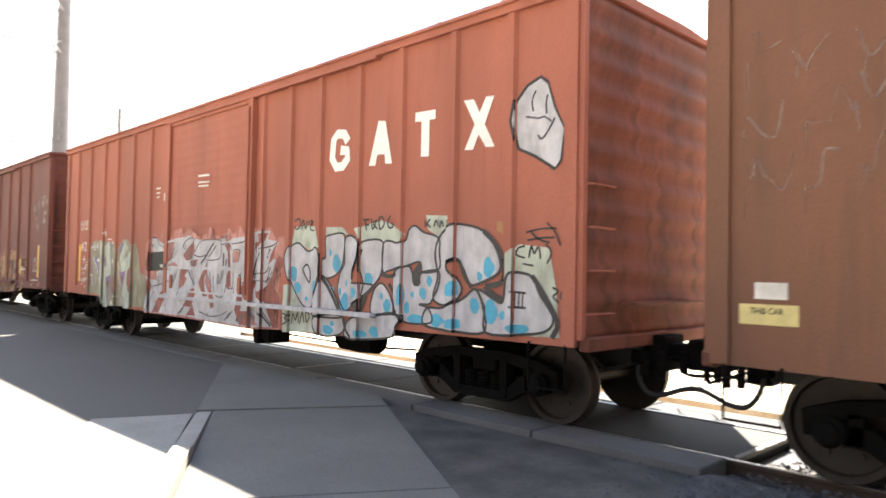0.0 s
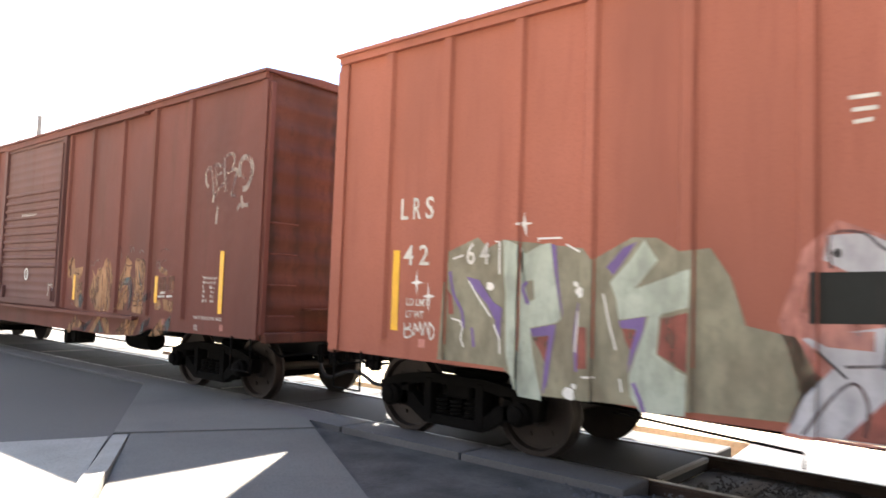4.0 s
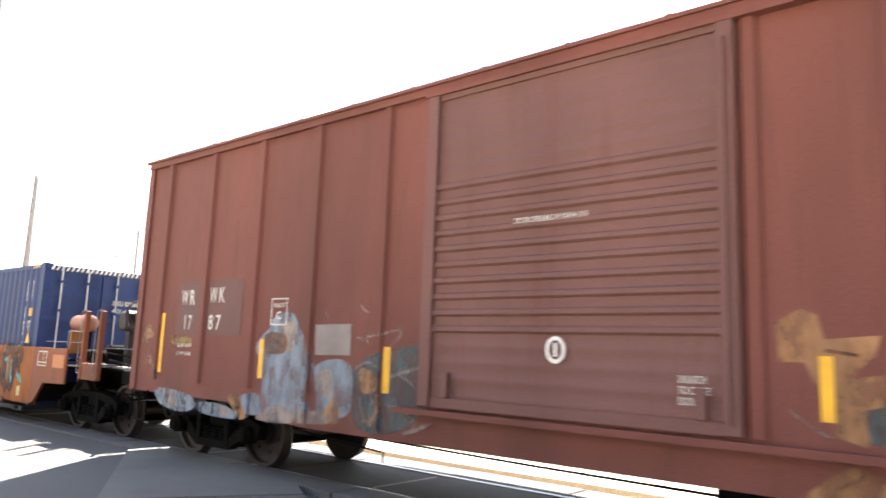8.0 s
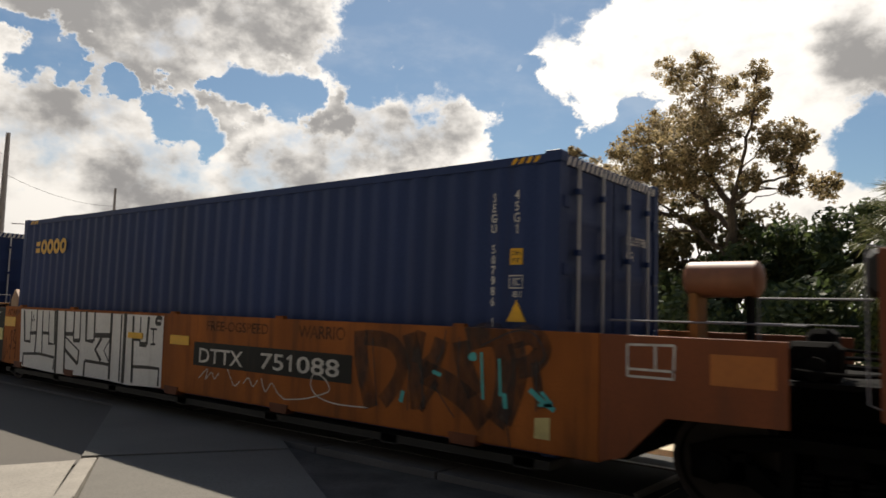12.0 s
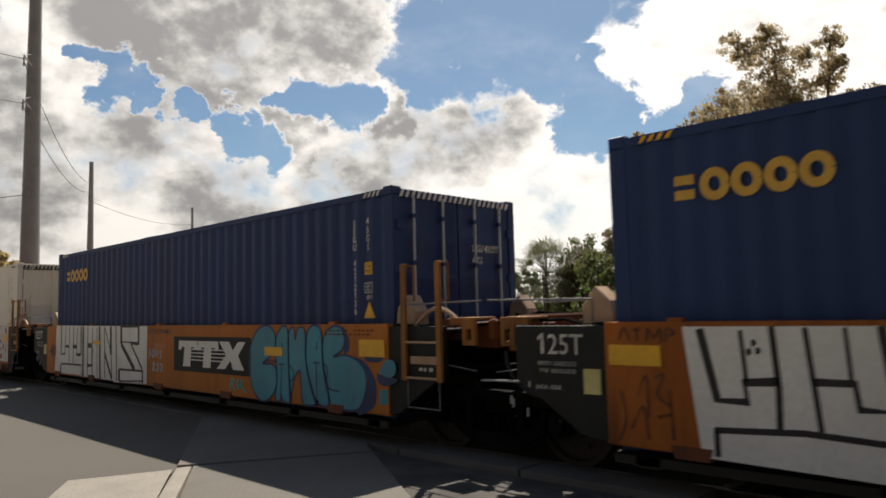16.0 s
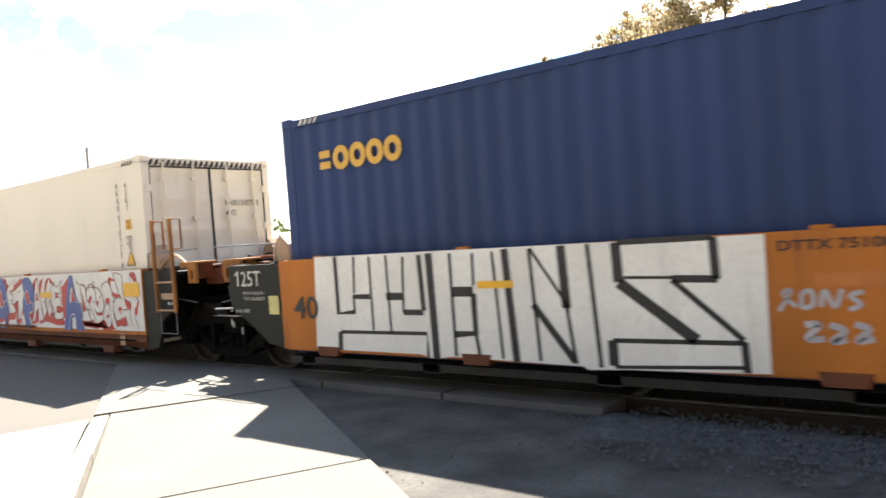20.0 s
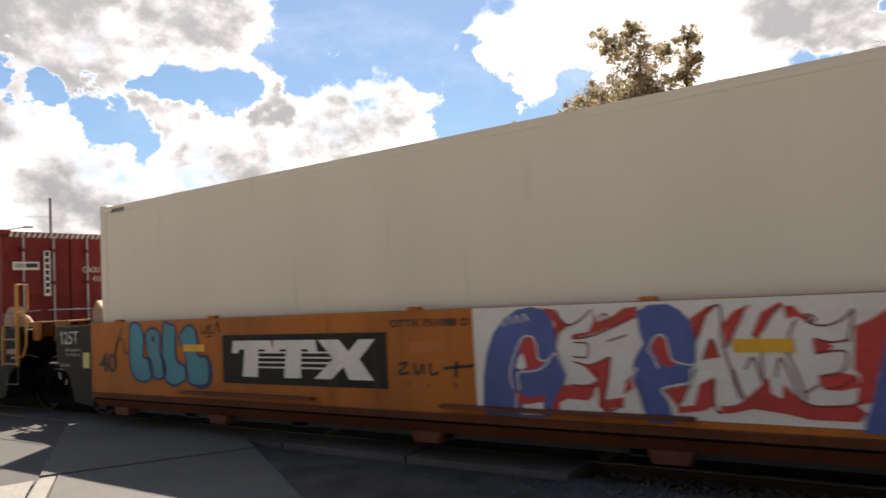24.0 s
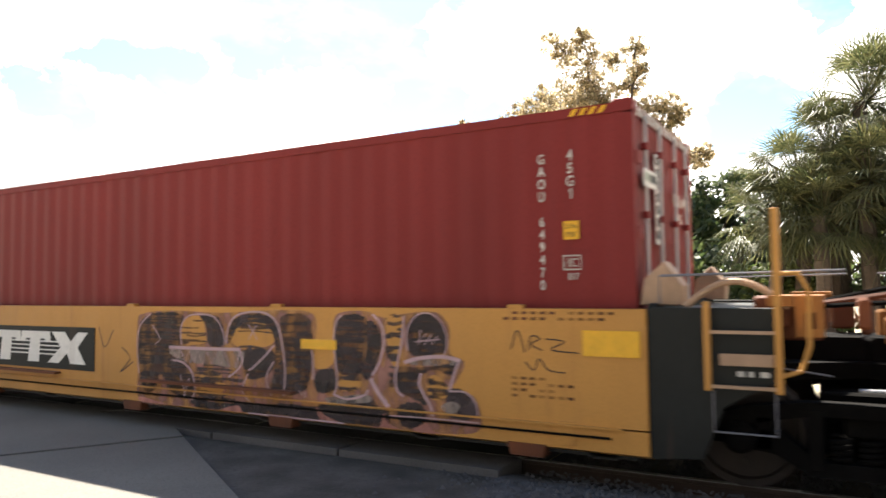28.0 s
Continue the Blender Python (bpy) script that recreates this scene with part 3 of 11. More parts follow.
build_road()


def build_track():
    # rails: foot, web, head with a polished top
    for i, y in enumerate((TRACK - 0.755, TRACK + 0.755)):
        prof = [(-0.07, -0.18), (0.07, -0.18), (0.07, -0.165), (0.012, -0.15), (0.012, -0.045), (0.036, -0.035), (0.036, -0.006), (-0.036, -0.006), (-0.036, -0.035), (-0.012, -0.045), (-0.012, -0.15), (-0.07, -0.165)]
        rail = structure("rail", M().prism([(y + a, b) for a, b in prof], "x", -220, 160), RAILSIDE, "rusty steel running rail with a polished head")
        part("running_face", M().box(-220, 160, y - 0.031, y + 0.031, -0.006, 0.0), STEEL, rail, "bright polished rail top")
    # crossing panels between the footway and the ballast
    cross = new("crossing")
    tagged(cross, "dark crossing panels laid along the rails", kind="structure")
    x0, x1, step = -19.6, -2.78, 1.83
    k = 0
    x = x1
    while x > x0:
        a = max(x0, x - step)
        z = -0.012 + 0.004 * math.sin(k * 1.7)
        part("panel", M().box(a + 0.012, x - 0.012, 5.80, TRACK - 0.80, -0.16, z + 0.024, 0.012), PLANK, cross, "worn grey crossing plank")
        part("panel", M().box(a + 0.012, x - 0.012, TRACK - 0.66, TRACK + 0.70, -0.16, z, 0.012), PANEL, cross)
        part("panel", M().box(a + 0.012, x - 0.012, TRACK + 0.80, TRACK + 1.45, -0.16, z, 0.012), PANEL, cross)
        if k % 2 == 0:
            part("joint_strip", M().box(x - 0.03, x + 0.03, TRACK - 0.6, TRACK + 0.6, -0.05, z + 0.004), KERB, cross, "pale worn joint strip")
        x, k = a, k + 1
    # sleepers and ballast to the right of the crossing and far to the left
    for i in range(34):
        x = -2.3 + i * 0.54
        if x < 9:
            structure("sleeper", M().box(x, x + 0.22, TRACK - 1.3, TRACK + 1.3, -0.24, -0.13, 0.012), BARK, "weathered timber sleeper in ballast")
    rows = []
    for i in range(56):
        x = -2.75 + i * 0.25
        rows.append([(x, y, z + 0.02 * noise.noise((x * 3, y * 3, 1))) for y, z in ((5.0 + 0.35 * noise.noise((x * 0.8, 2, 0)), -0.06), (5.3 + 0.2 * noise.noise((x * 1.1, 5, 0)), -0.022), (5.6, -0.01), (5.9, -0.05), (6.3, -0.13), (7.1, -0.15), (7.9, -0.13), (8.6, -0.10), (9.3, -0.03))])
    structure("ballast_bed", M().grid(rows), STONE, "bed of crushed grey ballast")
    rows = [[(x, y, z) for y, z in ((5.2, -0.05), (5.9, -0.1), (7.1, -0.14), (8.6, -0.1), (9.4, -0.03))] for x in (-220, -120, -70, -45, -32, -24, -19.7)]
    structure("ballast_bed", M().grid(rows), STONE, "bed of crushed grey ballast")
    # loose stones
    rnd = random.Random(4)
    m = M()
    for i in range(45000):
        x = -3.6 + rnd.random() ** 1.1 * 11
        y = 2.6 + rnd.random() * 6.6
        if x < -2.6 and y > 5.7:
            continue
        # thick by the rail, thinning out over the asphalt in drifts
        near = min(1.0, max(0.0, (y - 3.9) / 1.5)) * min(1.0, max(0.1, (x + 3.4) / 1.5))
        if rnd.random() > near ** 1.6 + 0.035 + 0.25 * near * noise.noise((x * 1.4, y * 1.4, 4)):
            continue
        s = rnd.uniform(0.008, 0.03) * (0.45 if y < 4.6 else 1.0)
        z = -0.012 if y < 5.0 else (0.0 if y < 5.6 else (-0.05 if y < 6.2 else -0.14))
        v = [(x + s * rnd.uniform(.6, 1.2) * a, y + s * rnd.uniform(.6, 1.2) * b, z + s * rnd.uniform(.5, 1.0) * c) for a, b, c in ((1, 0, 0), (-.4, .9, 0), (-.5, -.8, 0), (0, 0, 1.1), (.5, .5, .6))]
        m.add(v, [(0, 1, 4), (1, 3, 4), (0, 4, 3), (0, 3, 2), (1, 2, 3)])
    tagged(part("ballast_stones", m, STONE, None, "loose crushed stones scattered by the rail", 0), category="gravel", kind="stuff")


build_track()


# ---- running gear ----
def wheelset(parent, x, y=0.0, r=0.457):
    """Two flanged wheels on an axle, round the local y axis."""
    m = M()
    for s in (-1, 1):
        a, b = (0, s * 0.69, 0), (0, s * 0.83, 0)
        m.lathe(a, b, [(0.0, 0.10), (0.0, r + 0.025), (0.18, r + 0.025), (0.26, r), (1.0, r - 0.006), (1.0, r - 0.06), (0.55, r - 0.075), (0.45, 0.16), (0.95, 0.14), (1.0, 0.09)], 32)
        for i in range(6):
            c, d = math.cos(i * math.pi / 3), math.sin(i * math.pi / 3)
            m.cyl((c * 0.26, s * 0.77, d * 0.26), (c * 0.26, s * 0.785, d * 0.26), 0.03, 8)
    m.cyl((0, -1.05, 0), (0, 1.05, 0), 0.075, 14)
    ob = part("wheelset", m, WHEEL, parent, "steel wheels with worn bright treads")
    ob.location = (x, y, r)
    AXLES.append((ob, r, (x, y, r)))
    return ob


def truck(parent, x, base=1.78):
    """A three-piece freight truck with its side frames, springs and bolster."""
    h = base / 2
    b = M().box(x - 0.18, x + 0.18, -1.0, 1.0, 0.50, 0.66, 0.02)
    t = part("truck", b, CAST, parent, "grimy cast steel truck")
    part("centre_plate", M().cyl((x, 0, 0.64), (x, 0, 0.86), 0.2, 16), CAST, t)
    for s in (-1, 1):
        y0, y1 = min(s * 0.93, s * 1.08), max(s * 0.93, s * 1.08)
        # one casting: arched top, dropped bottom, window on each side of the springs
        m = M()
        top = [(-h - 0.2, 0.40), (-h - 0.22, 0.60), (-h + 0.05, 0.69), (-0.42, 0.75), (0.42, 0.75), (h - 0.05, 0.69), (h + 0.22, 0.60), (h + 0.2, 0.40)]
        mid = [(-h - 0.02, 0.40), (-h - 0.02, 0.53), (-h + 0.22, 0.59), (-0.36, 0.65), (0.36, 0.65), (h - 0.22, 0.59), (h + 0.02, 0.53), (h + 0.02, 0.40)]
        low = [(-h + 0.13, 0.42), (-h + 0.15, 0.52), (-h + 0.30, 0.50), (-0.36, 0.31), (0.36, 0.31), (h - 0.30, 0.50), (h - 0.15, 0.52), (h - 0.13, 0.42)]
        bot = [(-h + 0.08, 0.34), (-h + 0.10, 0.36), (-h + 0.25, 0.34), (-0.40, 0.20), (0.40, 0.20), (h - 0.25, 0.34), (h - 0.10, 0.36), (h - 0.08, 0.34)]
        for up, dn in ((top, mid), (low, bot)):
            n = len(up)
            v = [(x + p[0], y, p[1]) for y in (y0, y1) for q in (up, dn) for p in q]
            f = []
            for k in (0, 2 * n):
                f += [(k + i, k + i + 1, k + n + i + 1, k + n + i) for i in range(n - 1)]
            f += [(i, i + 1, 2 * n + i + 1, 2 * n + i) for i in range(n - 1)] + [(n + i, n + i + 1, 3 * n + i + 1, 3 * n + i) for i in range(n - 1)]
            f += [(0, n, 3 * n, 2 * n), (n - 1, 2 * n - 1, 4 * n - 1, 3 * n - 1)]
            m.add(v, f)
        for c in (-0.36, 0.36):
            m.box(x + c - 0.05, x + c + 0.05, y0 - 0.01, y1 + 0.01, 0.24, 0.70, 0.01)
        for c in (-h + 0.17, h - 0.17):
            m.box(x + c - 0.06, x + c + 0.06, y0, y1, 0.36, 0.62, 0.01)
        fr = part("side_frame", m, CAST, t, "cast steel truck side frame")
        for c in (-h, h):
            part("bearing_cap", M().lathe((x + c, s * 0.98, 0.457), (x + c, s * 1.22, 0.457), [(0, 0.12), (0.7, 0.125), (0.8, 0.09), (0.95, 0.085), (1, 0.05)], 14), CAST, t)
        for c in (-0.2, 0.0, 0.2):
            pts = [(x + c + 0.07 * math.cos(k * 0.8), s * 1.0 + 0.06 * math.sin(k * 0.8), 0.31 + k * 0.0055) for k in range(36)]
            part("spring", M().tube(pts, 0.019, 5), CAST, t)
    # beams and an added block keep sunlit ground from showing through the truck
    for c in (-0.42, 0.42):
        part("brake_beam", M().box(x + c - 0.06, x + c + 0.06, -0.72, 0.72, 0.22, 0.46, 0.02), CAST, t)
    part("truck_core_block", M().box(x - 0.36, x + 0.36, -0.66, 0.66, 0.28, 0.78, 0.03), CAST, t)
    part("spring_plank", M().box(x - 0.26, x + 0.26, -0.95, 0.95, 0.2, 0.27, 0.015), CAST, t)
    for c in (-h, h):
        wheelset(t, x + c)
    return t


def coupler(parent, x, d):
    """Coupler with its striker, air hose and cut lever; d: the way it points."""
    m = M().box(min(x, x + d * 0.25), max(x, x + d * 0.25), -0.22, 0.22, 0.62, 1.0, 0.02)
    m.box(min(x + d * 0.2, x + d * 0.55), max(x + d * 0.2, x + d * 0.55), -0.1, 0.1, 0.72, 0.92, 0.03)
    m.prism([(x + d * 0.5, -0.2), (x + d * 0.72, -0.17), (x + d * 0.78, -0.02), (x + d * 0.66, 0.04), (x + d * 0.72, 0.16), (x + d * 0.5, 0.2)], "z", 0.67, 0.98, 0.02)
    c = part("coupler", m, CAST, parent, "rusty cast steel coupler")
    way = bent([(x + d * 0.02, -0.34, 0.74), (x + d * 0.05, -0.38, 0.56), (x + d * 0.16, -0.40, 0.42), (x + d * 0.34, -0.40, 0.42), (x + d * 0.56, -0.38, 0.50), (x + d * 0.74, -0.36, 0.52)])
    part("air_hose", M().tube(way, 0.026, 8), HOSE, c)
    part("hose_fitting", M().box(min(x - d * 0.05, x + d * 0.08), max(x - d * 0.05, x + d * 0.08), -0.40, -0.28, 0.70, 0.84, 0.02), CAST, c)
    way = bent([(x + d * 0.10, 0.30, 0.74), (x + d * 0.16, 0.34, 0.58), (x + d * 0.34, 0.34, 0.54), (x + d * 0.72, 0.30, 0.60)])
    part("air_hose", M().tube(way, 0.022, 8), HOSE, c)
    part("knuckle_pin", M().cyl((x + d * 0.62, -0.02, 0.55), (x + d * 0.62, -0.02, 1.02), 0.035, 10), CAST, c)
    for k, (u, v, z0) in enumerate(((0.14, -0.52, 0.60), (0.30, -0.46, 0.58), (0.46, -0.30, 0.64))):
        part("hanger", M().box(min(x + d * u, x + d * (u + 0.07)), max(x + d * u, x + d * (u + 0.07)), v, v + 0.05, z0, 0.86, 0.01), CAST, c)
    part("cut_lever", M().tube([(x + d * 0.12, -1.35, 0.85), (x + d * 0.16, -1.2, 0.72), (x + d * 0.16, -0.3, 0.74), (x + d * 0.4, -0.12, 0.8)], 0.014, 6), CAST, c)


# ---- box cars ----
def boxcar(x_left, x_right, paint, door_paint, top, ribs, door, label, name="boxcar"):
    """ribs: local x of the side posts; door: its two edges; top: height of the eaves."""
    xc, h = (x_left + x_right) / 2, (x_right - x_left) / 2
    car = thing(name, pose(xc, TRACK, 0), label, "boxcar", "cars of the train")
    MOVERS.append((car, xc))
    yo = -1.47  # face of the side sheets
    sill0, sill1 = 0.93, 0.72
    for s in (-1, 1):
        side = "side_wall"
        y = s * 1.47
        # sheet with a side sill that deepens between the trucks
        poly = [(-h, sill0), (-h + 2.9, sill0 - 0.02), (-h + 3.35, sill1 + 0.05), (-h + 4.3, sill1), (h - 4.3, sill1), (h - 3.35, sill1 + 0.05), (h - 2.9, sill0 - 0.02), (h, sill0), (h, top), (-h, top)]
        w = part(side, M().prism(poly, "y", min(y, y - s * 0.04), max(y, y - s * 0.04)), paint, car)
        for x in ribs:
            prof = [(x - 0.075, 0), (x - 0.045, 0.045), (x + 0.045, 0.045), (x + 0.075, 0)]
            part("side_post", M().prism([(a, s * (1.47 + b)) for a, b in prof], "z", 1.12, top - 0.1), paint, w)
        part("top_chord", M().box(-h, h, min(s * 1.47, s * 1.53), max(s * 1.47, s * 1.53), top - 0.11, top, 0.012), paint, w)
        part("corner_post", M().box(-h - 0.01, -h + 0.14, min(s * 1.47, s * 1.5), max(s * 1.47, s * 1.5), sill0, top - 0.1, 0.008), paint, w)
        part("corner_post", M().box(h - 0.14, h + 0.01, min(s * 1.47, s * 1.5), max(s * 1.47, s * 1.5), sill0, top - 0.1, 0.008), paint, w)
        # door on its tracks
        d0, d1 = door
        rows = []
        z0, z1, n = 1.12, top - 0.14, 20
        for i in range(n):
            za, zb = z0 + (z1 - z0) * i / n, z0 + (z1 - z0) * (i + 1) / n
            amp = 0.0025 if door_paint is RED_A else (0.032 if 3 < i < 14 else 0.009)
            for t, o in ((0.0, 0), (0.5, 0), (0.64, amp), (0.88, amp)):
                rows.append([(d0, s * (1.505 + o), za + (zb - za) * t), (d1, s * (1.505 + o), za + (zb - za) * t)])
        rows.append([(d0, s * 1.505, z1), (d1, s * 1.505, z1)])
        dd = part("door", M().grid(rows), door_paint, car)
        for a, b in ((d0 - 0.05, d0 + 0.09), (d1 - 0.09, d1 + 0.05)):
            part("door_frame", M().box(a, b, min(s * 1.47, s * 1.56), max(s * 1.47, s * 1.56), z0, z1, 0.01), door_paint, dd)
        for a, b in ((z0, z0 + 0.1), (z1 - 0.08, z1)):
            part("door_frame", M().box(d0 + 0.09, d1 - 0.09, min(s * 1.47, s * 1.535), max(s * 1.47, s * 1.535), a, b, 0.01), door_paint, dd)
        for xx in (d0 + 0.25, d1 - 0.3):
            part("door_bracket", M().box(xx, xx + 0.09, min(s * 1.5, s * 1.57), max(s * 1.5, s * 1.57), 1.22, 1.47, 0.01), door_paint, dd)
        part("lock_rod", M().tube([(d1 - 0.03, s * 1.58, 1.2), (d1 - 0.03, s * 1.58, top - 0.3)], 0.016, 6), door_paint, dd)
        part("door_track", M().box(d0 - 0.4, min(d1 + (d1 - d0), h - 1.0), min(s * 1.47, s * 1.58), max(s * 1.47, s * 1.58), 1.03, 1.09, 0.008), GREYWHITE if paint is RED_A else paint, w)
        part("door_track", M().box(d0 - 0.1, min(d1 + (d1 - d0), h - 1.0), min(s * 1.47, s * 1.57), max(s * 1.47, s * 1.57), top - 0.16, top - 0.11, 0.008), paint, w)
    # ends with pressed ribs
    for s in (-1, 1):
        n = 12
        prof, z0, z1 = [], sill0, top + 0.02
        for i in range(n):
            a, dz = z0 + (z1 - z0) * i / n, (z1 - z0) / n
            for t, o in ((0, 0), (0.18, 0), (0.38, 0.042), (0.62, 0.042), (0.82, 0.0)):
                prof.append((a + dz * t, o))
        prof.append((z1, 0))
        rows = [[(s * (h - 0.02 + o * e), y, z) for y, e in ((-1.46, 0), (-1.36, 0.3), (-1.28, 1), (1.28, 1), (1.36, 0.3), (1.46, 0))] for z, o in prof]
        w = part("end_wall", M().grid(rows), GRIMY_SHADED_END if paint is not RED_A else GRIMY_SHADED_END_A, car, "grimy ribbed end wall, its paint darkened for shade")
        part("end_sill", M().box(min(s * h, s * (h + 0.12)), max(s * h, s * (h + 0.12)), -1.42, 1.42, sill0 - 0.04, sill0 + 0.1, 0.015), GRIMY_SHADED_END if paint is not RED_A else GRIMY_SHADED_END_A, w)
        for i in range(4):
            z = 1.25 + i * 0.42
            part("end_rung", M().tube([(s * h, -1.38, z), (s * (h + 0.1), -1.38, z), (s * (h + 0.1), -0.95, z), (s * h, -0.95, z)], 0.012, 6), paint, w)
        part("corner_ladder", M().box(min(s * (h + 0.005), s * (h + 0.07)), max(s * (h + 0.005), s * (h + 0.07)), -1.47, -1.40, 1.0, top - 0.15, 0.01), paint, w)
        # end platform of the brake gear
        part("end_platform", M().box(min(s * h, s * (h + 0.22)), max(s * h, s * (h + 0.22)), -0.75, 0.75, 1.33, 1.36, 0.006), GRIMY_SHADED_END if paint is not RED_A else GRIMY_SHADED_END_A, w)
    # roof: shallow peak with cross seams
    rm = M()
    e = 1.56
    xs = [-h - 0.05 + (2 * h + 0.1) * i / 16 for i in range(17)]
    prof = [(-e, top - 0.02), (-e, top + 0.02), (-0.6, top + 0.09), (0.6, top + 0.09), (e, top + 0.02), (e, top - 0.02)]
    rm.prism([(a, b) for a, b in prof], "x", -h - 0.04, h + 0.04)
    roof = part("roof", rm, paint, car)
    for x in xs[1:-1]:
        v = [(a, b + 0.0) for a, b in prof[1:5]]
        sm = M().add([(x + o, a, b + u) for o in (-0.03, 0.03) for u in (0, 0.012) for a, b in v], [(0, 1, 5, 4), (1, 2, 6, 5), (2, 3, 7, 6), (8, 9, 13, 12), (9, 10, 14, 13), (10, 11, 15, 14), (4, 5, 13, 12), (5, 6, 14, 13), (6, 7, 15, 14)])
        part("roof_seam", sm, paint, roof)
    # underframe, brake gear
    under = part("underframe", M().box(-h, h, -1.42, 1.42, 0.94, 1.04), BLACK, car)
    part("centre_sill", M().box(-h, h, -0.28, 0.28, 0.66, 0.95, 0.02), BLACK, under)
    for x in (-4.2, -2.1, 0, 2.1, 4.2):
        part("cross_bearer", M().box(x - 0.06, x + 0.06, -1.4, 1.4, 0.74, 0.95, 0.01), BLACK, under)
    part("brake_cylinder", M().lathe((3.0, -0.75, 0.62), (3.9, -0.75, 0.62), [(0, 0.05), (0.05, 0.17), (0.5, 0.19), (0.95, 0.17), (1, 0.05)], 16), CAST, under)
    part("brake_valve", M().box(1.2, 1.9, -1.25, -0.95, 0.50, 0.78, 0.04).box(1.35, 1.5, -1.3, -0.9, 0.42, 0.82, 0.02).box(1.65, 1.8, -1.28, -0.9, 0.45, 0.8, 0.02), CAST, under)
    part("brake_rod", M().tube([(-5, -0.3, 0.55), (-1, -0.4, 0.5), (3.4, -0.6, 0.5), (5, -0.3, 0.55)], 0.016, 6).tube([(-4.2, -1.1, 0.62), (-2.6, -1.1, 0.52), (-2.6, -1.1, 0.4)], 0.014, 6), CAST, under)
    for s in (-1, 1):
        truck(car, s * 6.1)
        coupler(car, s * h, s)
        # sill steps
        for q in (-1, 1):
            part("sill_step", M().tube([(s * (h - 0.55), q * 1.49, 0.95), (s * (h - 0.55), q * 1.49, 0.5), (s * (h - 0.1), q * 1.49, 0.5), (s * (h - 0.1), q * 1.49, 0.95)], 0.014, 6), CAST, car)
    edges = sorted(ribs)
    bands, x = [], -99
    marks = [(r - 0.06, r + 0.06, TRACK * 0 - 1.516) for r in edges] + [(door[0], door[1], -1.541)]
    for a, b, y in sorted(marks):
        bands.append((x, a, -1.472))
        bands.append((a, b, y))
        x = b
    bands.append((x, 99, -1.472))
    return car, bands


RIBS_A = [-6.84, -5.98, -5.07, -4.28, -3.39, -2.49, 1.84, 2.62, 3.39, 4.27, 5.11, 6.01, 6.86]
RIBS_B = [-7.16, -5.95, -4.76, -3.59, -2.38, 1.61, 2.56, 3.75, 4.84, 5.92]
car_a, band_a = boxcar(-19.35, -3.97, RED_A, RED_A, 4.47, RIBS_A, (-1.56, 1.56), "faded salmon-red boxcar with large white reporting marks and sprayed graffiti")
car_b, band_b = boxcar(-36.53, -20.84, RED_B, DOOR_B, 4.58, RIBS_B, (-1.66, 1.46), "weathered brown-red boxcar with a grey-brown corrugated door and ochre graffiti")
car_z, band_z = boxcar(-2.62, 12.9, RED_Z, RED_Z, 4.62, [-6.3, -5.1, -3.9, -2.7, 2.4, 3.6, 4.8, 6.0], (-1.6, 1.6), "rust-brown boxcar with chalk-white scrawls and a yellow notice")


# rails, latch and lock rod of the salmon car's door
for z0, z1 in ((1.575, 1.632), (1.165, 1.20)):
    part("door_rail", M().box(-1.42, 1.42, -1.556, -1.505, z0, z1, 0.006), GREYWHITE, car_a, "paint-covered door rail")
part("lock_rod", M().tube([(-1.66, -1.52, 1.2), (-1.66, -1.52, 3.5)], 0.013, 6), BLACK, car_a, "thin dark lock rod")
part("latch", M().box(-1.71, -1.60, -1.545, -1.47, 2.86, 3.02, 0.012).box(-1.75, -1.45, -1.56, -1.52, 1.60, 1.66, 0.01), DULLWHITE, car_a, "small worn white door latch")


